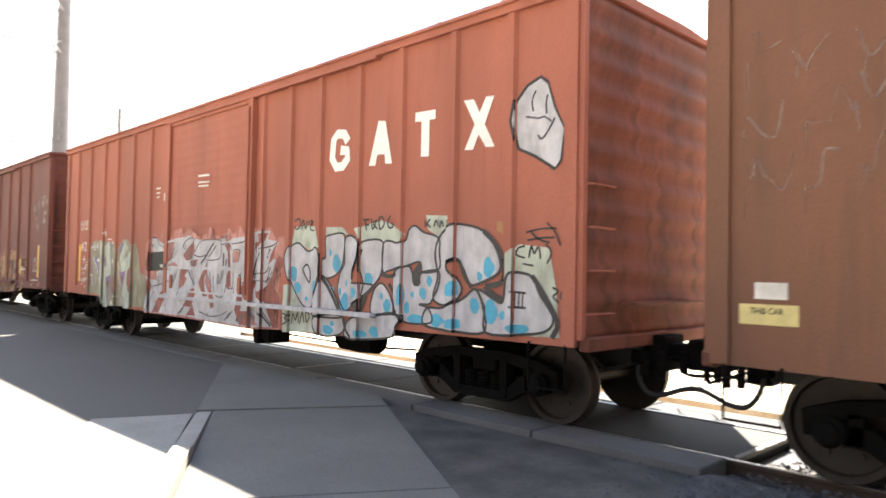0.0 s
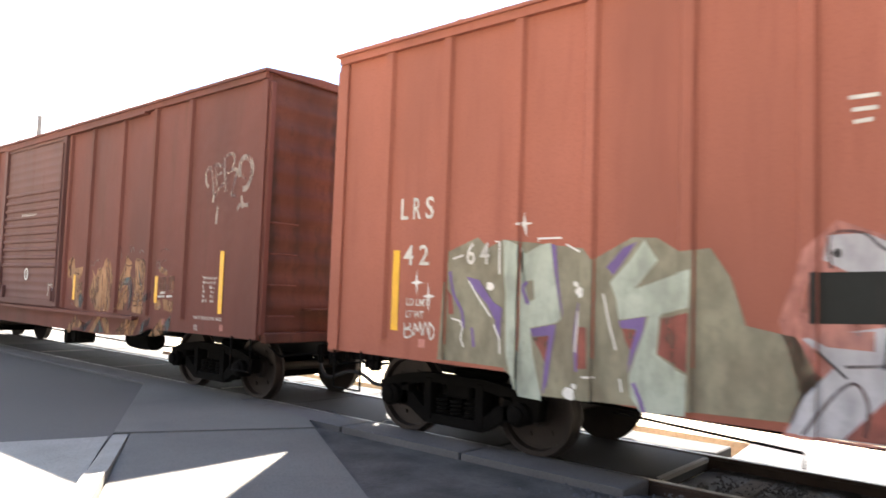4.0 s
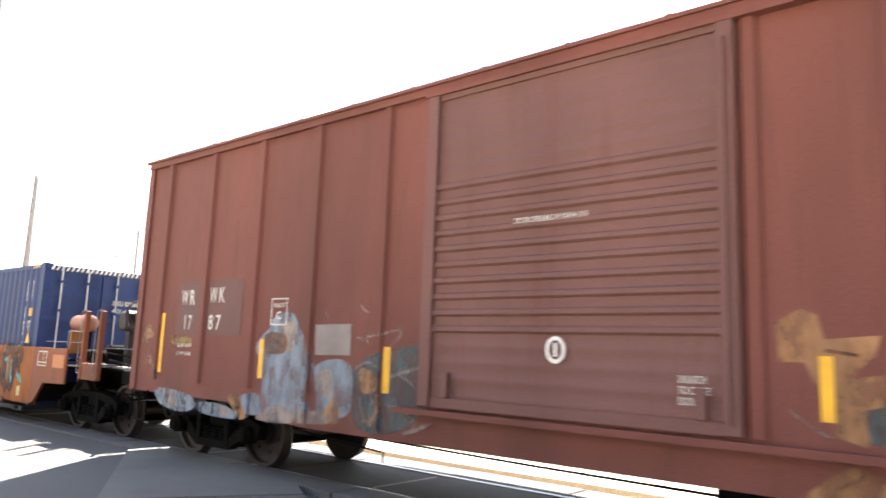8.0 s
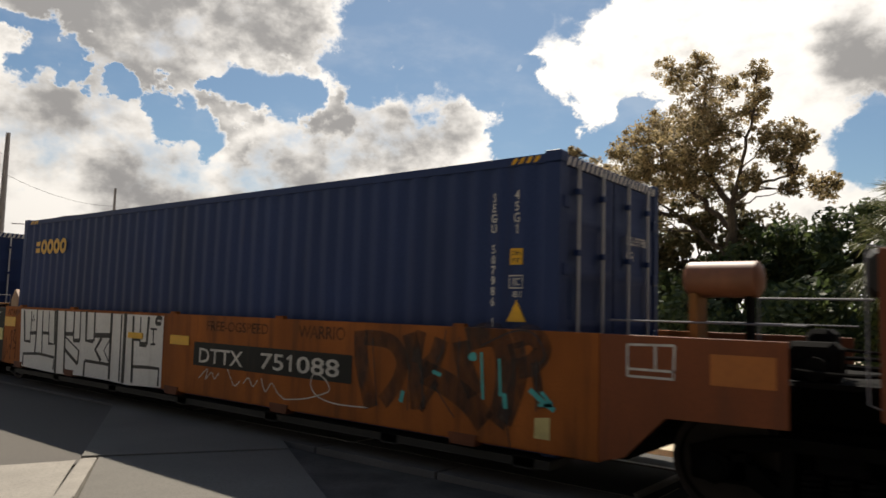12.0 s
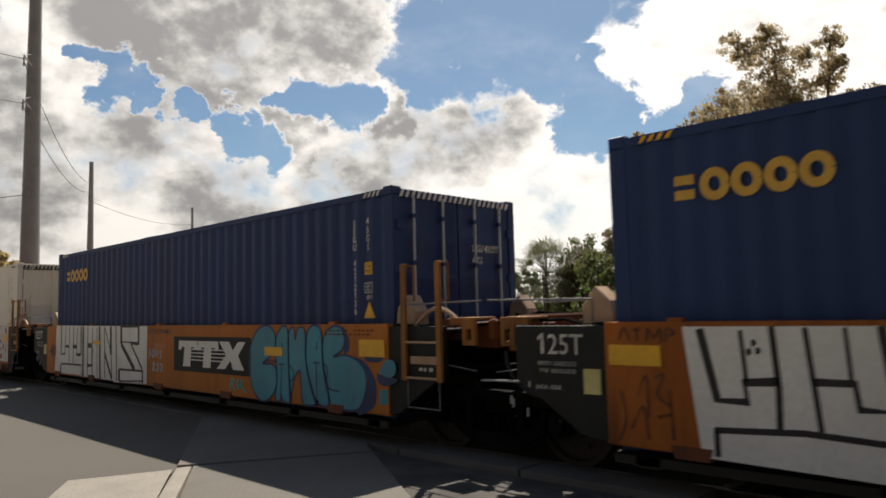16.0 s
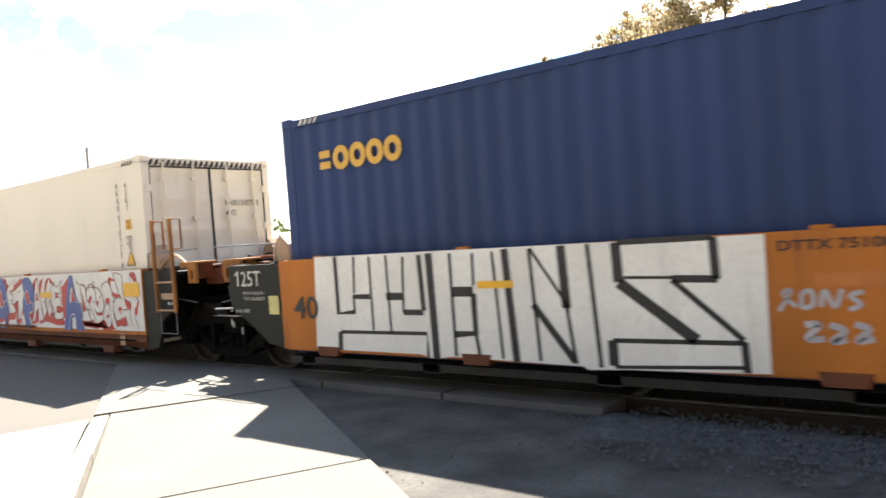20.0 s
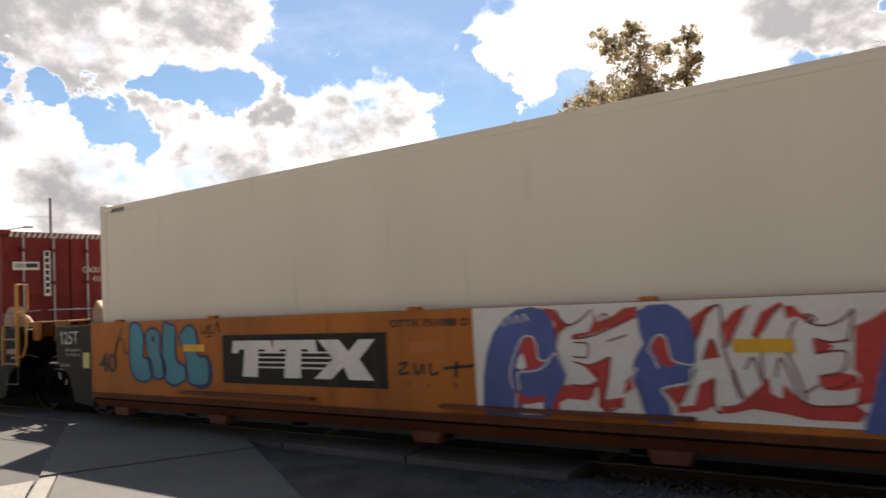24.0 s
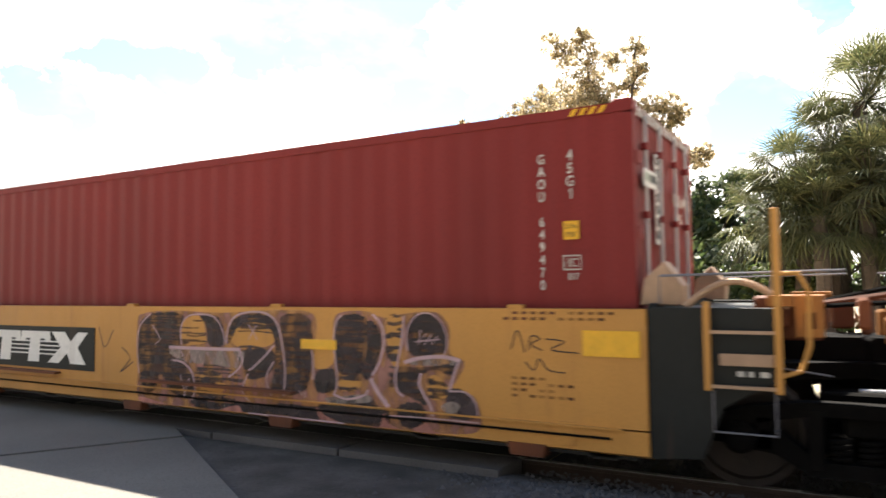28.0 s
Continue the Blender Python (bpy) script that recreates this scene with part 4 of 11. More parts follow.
# ---- containers ----
def container(x_mid, paint, label, flat=False):
    c = thing("container", pose(x_mid, TRACK, 0), label, "shipping container", "containers in the well cars")
    MOVERS.append((c, x_mid))
    L, z0, z1, hw = (6.16 if flat else 6.095), 0.33, (3.265 if flat else 3.235), 1.219
    fm = M()
    for s in (-1, 1):
        fm.box(-L, L, min(s * hw, s * (hw - 0.06)), max(s * hw, s * (hw - 0.06)), z1 - 0.115, z1 - 0.03, 0.006)
        fm.box(-L, L, min(s * hw, s * (hw - 0.06)), max(s * hw, s * (hw - 0.06)), z0 + 0.02, z0 + 0.16, 0.006)
        for e in (-1, 1):
            fm.box(min(e * L, e * (L - 0.16)), max(e * L, e * (L - 0.16)), min(s * hw, s * (hw - 0.13)), max(s * hw, s * (hw - 0.13)), z0, z1, 0.008)
    for e in (-1, 1):
        fm.box(min(e * L, e * (L - 0.1)), max(e * L, e * (L - 0.1)), -hw, hw, z1 - 0.13, z1 - 0.03, 0.006)
        fm.box(min(e * L, e * (L - 0.1)), max(e * L, e * (L - 0.1)), -hw, hw, z0, z0 + 0.15, 0.006)
    part("frame", fm, paint, c)
    for s in (-1, 1):
        m = M()
        n, d = 42, (0.0 if flat else 0.014 if paint is MAROON else 0.026)
        row = []
        p = (2 * L - 0.32) / n
        for i in range(n):
            x = -L + 0.16 + i * p
            row += [(x, 0.0), (x + p * 0.26, 0.0), (x + p * 0.5, d), (x + p * 0.76, d)]
        row.append((L - 0.16, 0.0))
        yy = lambda o: s * (hw - 0.006 - o)
        m.grid([[(x, yy(o), z) for x, o in row] for z in (z0 + 0.16, z1 - 0.11)])
        part("side_wall", m, paint, c)
    m = M().grid([[(x, y, z1 - 0.04 - (0.014 if (i % 4) in (2, 3) else 0)) for y in (-hw + 0.05, hw - 0.05)] for i, x in enumerate([-L + 0.1 + (2 * L - 0.2) * k / 160 for k in range(161)])])
    part("roof", m, paint, c)
    part("floor", M().box(-L + 0.1, L - 0.1, -hw + 0.05, hw - 0.05, z0 + 0.05, z0 + 0.15), BARK, c)
    # door end with lock rods, plain corrugated front
    leaves = []
    for s in (-1, 1):
        a, b = sorted((s * 0.012, s * 1.09))
        prof = [(z0 + 0.16, 0)]
        for k in range(5):
            z = z0 + 0.24 + k * 0.51
            prof += [(z, 0), (z + 0.05, -0.022), (z + 0.4, -0.022), (z + 0.45, 0)]
        prof.append((z1 - 0.14, 0))
        rows = [[(L - 0.02 + o * e, y, z) for y, e in ((a, 0), (a + 0.07, 0), (a + 0.11, 1), (b - 0.11, 1), (b - 0.07, 0), (b, 0))] for z, o in prof]
        leaves.append(part("door", M().grid(rows), paint, c))
    for y in (-0.86, -0.32, 0.32, 0.86):
        d = leaves[0 if y < 0 else 1]
        rod = part("lock_rod", M().tube([(L + 0.015, y, z0 + 0.12), (L + 0.015, y, z1 - 0.1)], 0.018, 8), SHEETING if not flat else CREAM, d)
        for z in (z0 + 0.3, z0 + 1.0, z0 + 1.9, z1 - 0.4):
            part("rod_bracket", M().box(L - 0.02, L + 0.04, y - 0.05, y + 0.05, z, z + 0.06, 0.006), paint, d)
        part("door_handle", M().box(L - 0.01, L + 0.05, y - 0.02, y + 0.32, z0 + 0.93, z0 + 0.96, 0.006), SHEETING, d)
    for y in (-1.1, 1.1):
        for k in range(4):
            part("hinge", M().box(L - 0.03, L + 0.015, y - 0.06, y + 0.06, z0 + 0.4 + k * 0.65, z0 + 0.52 + k * 0.65, 0.008), paint, leaves[0 if y < 0 else 1])
    n = 9
    rows = []
    for i in range(n):
        y = -1.08 + 2.16 * i / n
        rows += [(y, 0), (y + 0.07, 0), (y + 0.12, 0.04), (y + 0.19, 0.04)]
    rows.append((1.08, 0))
    part("front_wall", M().grid([[(-L + 0.02 + o, y, z) for y, o in rows] for z in (z0 + 0.15, z1 - 0.13)]), paint, c)
    for e in (-1, 1):
        for s in (-1, 1):
            for z in (z0, z1):
                up = 0.118 if z == z0 else -0.118
                m = M().box(min(e * (L + 0.004), e * (L - 0.178)), max(e * (L + 0.004), e * (L - 0.178)), min(s * (hw + 0.004), s * (hw - 0.162)), max(s * (hw + 0.004), s * (hw - 0.162)), min(z, z + up), max(z, z + up), 0.012)
                cc = part("corner_casting", m, paint, c)
    # black and white edge stripes near the top corners
    return c


cont_c = container(-47.215, BLUE, "navy blue high-cube container with yellow lettering in a well car")
cont_d = container(-62.5, BLUE, "navy blue corrugated container with yellow lettering in a well car")
cont_e = container(-78.085, CREAM, "smooth off-white container in a graffiti-covered well car", flat=True)
cont_f = container(-93.555, MAROON, "maroon corrugated container in a yellow well car")


# ---- well cars ----
def well_unit(x_mid, paint, label, ledge=False, right_end="joint"):
    """One unit of an articulated well car; local x=0 at the middle of its well."""
    car = thing("well_car", pose(x_mid, TRACK, 0), label, "well car", "cars of the train")
    MOVERS.append((car, x_mid))
    J = 7.74
    xr = (6.32 if x_mid == -78.085 else 6.22) if right_end == "joint" else 6.62
    for s in (-1, 1):
        y = lambda a, b: (min(s * a, s * b), max(s * a, s * b))
        foot = 0.26 if ledge else 0.42
        top = 1.455 if paint is AMBER else 1.50
        side = part("side_sheet", M().box(-6.1, xr, *y(1.40, 1.44), 0.50 if ledge else 0.42, top, 0.004), paint, car)
        part("top_chord", M().box(-6.1, xr, *y(1.30, 1.39), top - 0.12, top, 0.012), paint, side)
        low = GRIMERUST if paint is ORANGE and ledge else paint
        if ledge:
            part("bottom_chord", M().prism([(s * 1.44, 0.485), (s * 1.44, 0.30 if paint is AMBER else 0.40), (s * 1.33, foot), (s * 1.28, foot), (s * 1.28, 0.485)], "x", -6.1, xr), low, side)
            part("air_line", M().tube([(-6.0, s * 1.455, 0.415), (xr - 0.3, s * 1.455, 0.415)], 0.012, 6), CAST, side)
            part("strap", M().box(xr - 0.75, xr - 0.60, *y(1.44, 1.452), 0.33, 0.52, 0.004), TAN if paint is ORANGE else low, side)
            part("ledge", M().box(-6.0, xr - 0.2, *y(1.39, 1.475), 0.486, 0.50, 0.004), low, side)
            for a, b in ((-3.9, -1.5), (0.2, 2.6)):
                # on the yellow unit this dark colour stands in for a shadow line
                part("running_step", M().box(a, b, *y(1.44, 1.53), 0.56, 0.59, 0.008), GRIMERUST, side)
        else:
            part("bottom_chord", M().box(-6.1, xr, *y(1.30, 1.40), 0.40, 0.52, 0.012), low, side)
        rnd = random.Random(int(abs(x_mid)))
        for x in (-5.5, -3.4, -0.2, 2.2, 5.0):
            part("guide_bracket", M().box(x, x + 0.15, *y(1.34, 1.42), top - 0.01, top + 0.035, 0.01), paint, side)
            part("floor_bracket", M().prism([(x, foot + 0.05), (x + 0.36, foot + 0.05), (x + 0.33, foot - 0.06), (x + 0.03, foot - 0.06)], "y", *y(1.30, 1.455), 0.01), GRIMERUST, side)
    # floor of the well
    for a in (-1.35, 1.0):
        part("floor_sheet", M().box(-6.1, 6.1, a, a + 0.35, 0.24, 0.32), BLACK, car)
    for x in (-5.9, -4, -2, 0, 2, 4, 5.7):
        part("cross_member", M().box(x, x + 0.25, -1.35, 1.35, 0.22, 0.325, 0.01), BLACK, car)
    # left end: dark shear plates, bulkhead, body bolster
    foot = 0.28 if ledge else 0.42

    def end(d):
        for s in (1, -1):
            a, b = min(s * 1.36, s * 1.42), max(s * 1.36, s * 1.42)
            x0 = 6.1 if d < 0 else xr + 0.005
            sh = part("end_plate", M().prism([(d * x0, foot), (d * x0, 1.47), (d * 7.14, 1.47), (d * 7.14, 0.93), (d * 6.78, 0.72), (d * (6.62 if ledge else 6.4), foot + 0.04)], "y", a, b, 0.006), DARKPAINT, car, "dull black end plate over the truck")
        part("end_deck", M().box(min(d * 6.12, d * 7.1), max(d * 6.12, d * 7.1), -1.38, 1.38, 1.38, 1.44, 0.01), DARKPAINT, sh)
        part("bulkhead", M().box(min(d * 6.22, d * 6.28), max(d * 6.22, d * 6.28), -1.36, 1.36, 0.4, 1.5, 0.01), DARKPAINT, sh)
        bm_ = M().box(min(d * 6.2, d * J), max(d * 6.2, d * J), -0.3, 0.3, 0.86, 1.2, 0.03)
        bm_.prism([(d * 6.3, -1.2), (d * J, -0.35), (d * J, 0.35), (d * 6.3, 1.2)], "z", 0.86, 1.0, 0.01)
        part("end_beam", bm_, CAST, car, "grimy black end beam of the joint")
        # handrail across the joint side and cream corner guides
        for s in (-1, 1):
            part("handrail", M().tube([(d * 6.3, s * 1.3, 1.5), (d * 6.3, s * 1.3, 1.72), (d * 7.6, s * 1.3, 1.74)], 0.011, 6), POLE, car, "thin galvanised handrail")
            part("corner_guide", M().prism([(d * 6.12, 1.48), (d * 6.46, 1.48), (d * 6.47, 1.64), (d * 6.32, 1.84), (d * 6.16, 1.70)], "y", min(s * 0.98, s * 1.22), max(s * 0.98, s * 1.22), 0.015), TAN, car, "tan-painted container corner guide")
            u, v = min(s * 1.22, s * 1.27), max(s * 1.22, s * 1.27)
            fb = M()
            for x0, x1, z0, z1 in ((7.27, 7.33, 1.25, 1.56), (7.405, 7.46, 1.25, 1.56), (7.33, 7.405, 1.43, 1.56), (7.33, 7.405, 1.25, 1.31), (7.08, 7.27, 1.475, 1.56)):
                fb.box(min(d * x0, d * x1), max(d * x0, d * x1), u, v, z0, z1, 0.006)
            fb.box(min(d * 7.10, d * 7.46), max(d * 7.10, d * 7.46), min(s * 0.90, s * 1.22), max(s * 0.90, s * 1.22), 1.53, 1.56, 0.006)
            part("side_bearing", fb, JOINTTAN, car, "grimy yellow-orange bracket with a square hole")
            part("bearing_arm", M().box(min(d * 7.12, d * 7.44), max(d * 7.12, d * 7.44), min(s * 0.72, s * 0.88), max(s * 0.72, s * 0.88), 1.20, 1.50, 0.02), GRIMERUST, car)
            part("uncoupling_rod", M().tube([(d * 6.6, s * 1.22, 1.20), (d * 7.0, s * 1.34, 1.05), (d * 7.5, s * 1.30, 0.98)], 0.007, 5), POLE, car, "thin steel rod")
        return sh
    sh = end(-1)
    at = -6.86 if right_end == "platform" else -7.0
    lettering("1", at, 1.20, 0.275, -1.432, DULLWHITE, sh, label="white stencilled capacity mark")
    lettering("25T", at + 0.115, 1.20, 0.275, -1.432, DULLWHITE, sh, bold=0.006, wide=0.93, label="white stencilled capacity mark")
    lettering("EMPTY LOAD 50.5", -6.86, 1.09, 0.055, -1.432, DULLWHITE, sh, label="small white stencilled notice")
    lettering("7/16\" ADJ BLOCK", -6.84, 1.02, 0.055, -1.432, DULLWHITE, sh, label="small white stencilled notice")
    lettering("JACK HERE", at - 0.03, 0.86, 0.06, -1.432, DULLWHITE, sh, label="small white jacking mark")
    part("inspection_plate", M().box(-6.34, -6.16, -1.436, -1.425, 0.84, 1.07), mat("pale_yellow_plate", (0.62, 0.55, 0.22), 0.5, var=0.15, scale=6), sh, "pale yellow inspection plate")
    Paint([(-99, 99, -1.432)]).fill([(at - 0.115, 0.93), (at - 0.105, 0.93), (at - 0.105, 0.885), (at - 0.095, 0.885), (at - 0.11, 0.86), (at - 0.125, 0.885), (at - 0.115, 0.885)], 0).done("stencil_arrow", DULLWHITE, sh, "small white arrow")
    truck(car, -J)
    part("joint_rod", M().tube([(-7.80, -1.2, 0.875), (-7.22, -1.26, 0.895)], 0.014, 6), SHEETING, car, "pale steel rod across the joint")
    for x, z in ((-7.33, 0.73), (-7.30, 0.70), (-7.12, 0.62)):
        part("bright_link", M().box(x, x + 0.018, -1.3, -1.28, z - 0.07, z + 0.02, 0.004), SHEETING, car)
    # piping over the left joint
    rnd = random.Random(7)
    for k in range(5):
        y0 = -0.9 + k * 0.32
        pts = [(-6.5, y0, 1.42), (-6.9, y0 + 0.05, 1.52 + 0.04 * (k % 2)), (-7.6, y0 - 0.1, 1.5 + 0.05 * (k % 3)), (-8.2, y0, 1.46)]
        part("brake_pipe", M().tube(pts, 0.02 + 0.006 * (k % 2), 6), GRIMERUST if k % 2 else CAST, car)
    part("hose_loop", M().tube([(-7.0 - 0.45 * math.cos(a), -1.2, 1.2 + 0.45 * math.sin(a) * -1) for a in [i * math.pi / 10 for i in range(11)]], 0.022, 7), HOSE, car)
    for k in range(9):
        x0, y0 = -7.0 - rnd.uniform(0, 1.3), rnd.uniform(-1.15, 0.2)
        w, hh = rnd.uniform(0.08, 0.26), rnd.uniform(0.08, 0.26)
        part("joint_fitting", M().box(x0 - w, x0, y0, y0 + w, 1.18 + 0.06 * (k % 3), 1.30 + hh + 0.06 * (k % 3), 0.02), (JOINTTAN, GRIMERUST, RUSTORANGE)[k % 3], car)
        if k % 2:
            part("joint_pin", M().cyl((x0 - w / 2, y0 + w / 2, 1.2 + hh), (x0 - w / 2, y0 + w / 2, 1.42 + hh), 0.022, 10), CAST, car)
    if right_end == "joint":
        end(1)
        lm = M()
        la, lb = ((6.68, 7.17) if paint is AMBER else (6.76, 7.22)) if ledge else (6.54, 7.11)
        wide = 0.024 if ledge else 0.035
        lp = AMBER if paint is AMBER else JOINTTAN
        for x in (la, lb):
            lm.box(x - wide, x + wide, -1.49, -1.45, 0.85, 1.52 if paint is AMBER and x < 7 else 2.2, 0.005)
        ld = part("ladder", lm, lp, car, "rusty orange end ladder")
        for z in (0.885, 1.29):
            part("rung", M().box(la, lb, -1.485, -1.455, z - 0.012, z + 0.012), TAN, ld)
        part("rung", M().tube([(la + 0.03, -1.45, 0.85), (la + 0.03, -1.45, 0.545), (lb - 0.03, -1.45, 0.545), (lb - 0.03, -1.45, 0.85)], 0.009, 6), POLE, ld)
        part("grab_iron", M().tube([(lb, -1.47, 2.19), (lb, -1.3, 2.19), (lb, -1.3, 1.76), (lb, -1.45, 1.76)], 0.016, 6), lp, ld)
        if paint is AMBER:
            part("grab_iron", M().tube([(lb + 0.02, -1.47, 1.72), (lb + 0.14, -1.44, 1.72), (lb + 0.2, -1.42, 1.60), (lb + 0.2, -1.42, 1.2), (lb + 0.14, -1.44, 1.02), (lb + 0.02, -1.47, 0.98)], 0.018, 7), lp, ld)
        else:
            part("grab_iron", M().tube([(la, -1.47, 2.18), (la, -1.3, 2.18), (la, -1.3, 1.76)], 0.016, 6), lp, ld)
        part("step_plate", M().box(la + 0.08, lb - 0.03, -1.46, -1.44, 1.04, 1.13, 0.008), TAN, ld, "tan builder's plate")
        for k, w in enumerate((0.05, 0.03, 0.06)):
            part("stencil_bar", M().box(la + 0.2 + k * 0.08, la + 0.2 + k * 0.08 + w, -1.432, -1.428, 0.96, 1.0), DULLWHITE, ld)
        part("curved_hose", M().tube([(6.48 + 0.75 * i / 12, -1.22, 1.47 + 0.20 * math.sin(i / 12 * math.pi)) for i in range(13)], 0.028, 7), TAN, car)
    return car


well_f = well_unit(-93.555, AMBER, "yellow-orange well car unit covered with mauve and black graffiti", ledge=True)
well_e = well_unit(-78.085, ORANGE, "orange well car unit with blue and red sprayed lettering on white", ledge=True)
well_d = well_unit(-62.5, ORANGE, "orange well car unit with white block graffiti and teal bubble letters")
well_c = well_unit(-47.215, RUST_C, "rusted orange end unit of the well car with white reporting marks", right_end="platform")


def end_platform(car):
    """The outer end of the last unit: tank, stanchions, brake wheel, deck, truck and coupler. x is local to the unit."""
    for s in (1, -1):
        a, b = min(s * 1.40, s * 1.44), max(s * 1.40, s * 1.44)
        sd = part("end_side_plate", M().prism([(6.625, 0.42), (6.625, 1.50), (8.12, 1.50), (8.12, 0.86), (7.2, 0.84), (6.85, 0.48)], "y", a, b, 0.005), RUSTORANGE, car, "rusty orange side plate over the end truck")
    part("deck", M().box(6.2, 8.1, -1.38, 1.38, 1.12, 1.18, 0.01).box(8.1, 10.3, -1.2, 1.2, 1.16, 1.2, 0.01), CAST, sd, "dark steel end deck")
    part("end_sill", M().box(8.72, 9.36, -1.44, -1.38, 0.98, 1.27, 0.01).box(9.36, 9.40, -1.44, -1.38, 0.98, 1.27, 0.005), GRIMERUST, sd)
    part("end_beam", M().box(9.9, 10.3, -1.25, 1.25, 0.96, 1.19, 0.02), CAST, sd)
    part("draft_beam", M().box(6.2, 10.3, -0.3, 0.3, 0.72, 1.1, 0.03), CAST, car)
    tank = part("air_tank", M().lathe((7.18, -0.92, 1.99), (7.84, -0.92, 1.99), [(0, 0.03), (0.03, 0.11), (0.08, 0.155), (0.92, 0.155), (0.97, 0.11), (1, 0.03)], 24), TANKPAINT, car, "horizontal faded orange air reservoir tank")
    for x in (7.26, 7.70):
        part("tank_strap", M().box(x, x + 0.07, -1.06, -0.80, 1.40, 1.87, 0.01) if x < 7.5 else M().box(x, x + 0.05, -0.98, -0.86, 1.18, 1.86, 0.01), JOINTTAN if x < 7.5 else CAST, tank)
    for x in (8.72, 9.32):
        part("stanchion", M().box(x - 0.02, x + 0.06, -1.45, -1.37, 0.98, 2.18, 0.01), GRIMERUST, car, "upright rusty orange stanchion")
        part("grab_iron", M().tube([(x + 0.05, -1.4, 2.16), (x - 0.07, -1.45, 2.2), (x - 0.09, -1.46, 2.14), (x - 0.09, -1.46, 1.1), (x, -1.42, 1.06)], 0.008, 6), POLE, car)
    part("handrail", M().tube([(7.9, -1.35, 1.5), (7.9, -1.35, 1.82), (8.66, -1.35, 1.82)], 0.009, 6), POLE, car)
    for y in (-1.2, 1.2):
        part("handrail", M().tube([(6.6, y, 1.62), (8.2, y, 1.62)], 0.009, 6), POLE, car)
    # brake wheel on its gear box
    bw = M()
    R, c = 0.28, Vector((8.98, -0.55, 2.15))
    n = 28
    bw.tube([c + Vector((0, R * math.cos(i * 2 * math.pi / n), R * math.sin(i * 2 * math.pi / n))) for i in range(n + 1)], 0.016, 7)
    bw.cyl(c - Vector((0.06, 0, 0)), c + Vector((0.05, 0, 0)), 0.055, 12)
    for i in range(5):
        a = i * 2 * math.pi / 5 + 0.3
        bw.tube([c, c + Vector((0.02, R * 0.5 * math.cos(a), R * 0.5 * math.sin(a))), c + Vector((0, R * math.cos(a), R * math.sin(a)))], 0.012, 5)
    part("brake_wheel", bw, BLACK, car, "black spoked hand brake wheel")
    part("brake_gear_box", M().box(8.52, 8.84, -0.74, -0.36, 1.86, 2.24, 0.05).box(8.84, 8.94, -0.6, -0.5, 2.1, 2.2, 0.01).box(8.6, 8.74, -0.62, -0.45, 1.18, 1.9, 0.02), BLACK, car, "grimy black hand brake gear box on a post")
    gr = part("end_grating", M().box(9.3, 9.34, -1.15, 1.15, 1.205, 1.235, 0.004).box(10.21, 10.25, -1.15, 1.15, 1.205, 1.235, 0.004), GRATING, car, "galvanised crossover grating")
    for k in range(24):
        part("grating_bar", M().box(9.34, 10.21, -1.15 + k * 0.0987, -1.12 + k * 0.0987, 1.205, 1.232), GRATING, gr)
    for k in range(3):
        part("deck_sheet", M().box(8.72 + k * 0.2, 8.90 + k * 0.2, -1.36, -1.02, 1.245, 1.255), GRATING, gr)
    # pipes and fittings on the dark deck
    part("brake_pipe", M().tube(bent([(7.9, -1.2, 1.30), (8.5, -1.22, 1.27), (9.2, -1.0, 1.29), (10.1, -0.9, 1.12)]), 0.016, 6).tube(bent([(8.2, -0.9, 1.46), (8.9, -0.7, 1.40), (9.5, -0.6, 1.30)]), 0.014, 6), CAST, car)
    part("control_valve", M().cyl((8.24, -1.18, 1.30), (8.24, -1.0, 1.30), 0.09, 14).box(8.16, 8.34, -1.05, -0.8, 1.2, 1.42, 0.03), CAST, car, "grimy brake control valve")
    for k, (y0, z0) in enumerate(((-1.1, 1.42), (-0.3, 1.44), (0.5, 1.46))):
        part("grab_iron", M().tube([(8.9, y0, z0), (8.9, y0, z0 + 0.12), (10.1, y0, z0 + 0.12), (10.1, y0, z0 - 0.2)], 0.007, 6), POLE, car)
    part("flag_bracket", M().prism([(10.2, 1.2), (10.25, 1.2), (10.35, 1.46), (10.30, 1.48)], "y", -1.2, -1.15, 0.005), SHEETING, car)
    part("brake_pipe", M().tube([(6.5, -0.7, 1.25), (8.0, -0.7, 1.32), (9.0, -0.9, 1.3), (10.2, -0.6, 1.1)], 0.024, 6).tube([(6.5, 0.3, 1.28), (8.4, 0.2, 1.34), (9.8, 0.3, 1.25)], 0.02, 6), CAST, car)
    part("brake_valve", M().box(8.0, 8.4, -1.1, -0.8, 1.2, 1.5, 0.05).box(8.1, 8.3, -0.75, -0.4, 1.2, 1.6, 0.04), CAST, car)
    # slope sheet, cylinder and rigging: unseen, added to block sunlit ground beyond
    part("added_slope_sheet", M().prism([(6.80, 0.46), (6.86, 0.46), (7.22, 0.82), (7.16, 0.84)], "y", -1.38, 1.38, 0.006), CAST, car)
    part("brake_cylinder", M().lathe((7.3, -0.55, 0.62), (7.95, -0.55, 0.62), [(0, 0.10), (0.05, 0.19), (0.95, 0.19), (1, 0.10)], 18), CAST, car, "grimy brake cylinder added to block sunlit ground")
    part("added_rigging_block", M().box(7.2, 8.1, -0.2, 1.1, 0.30, 0.84, 0.03).box(7.25, 8.05, -1.0, -0.75, 0.32, 0.44, 0.02), CAST, car)
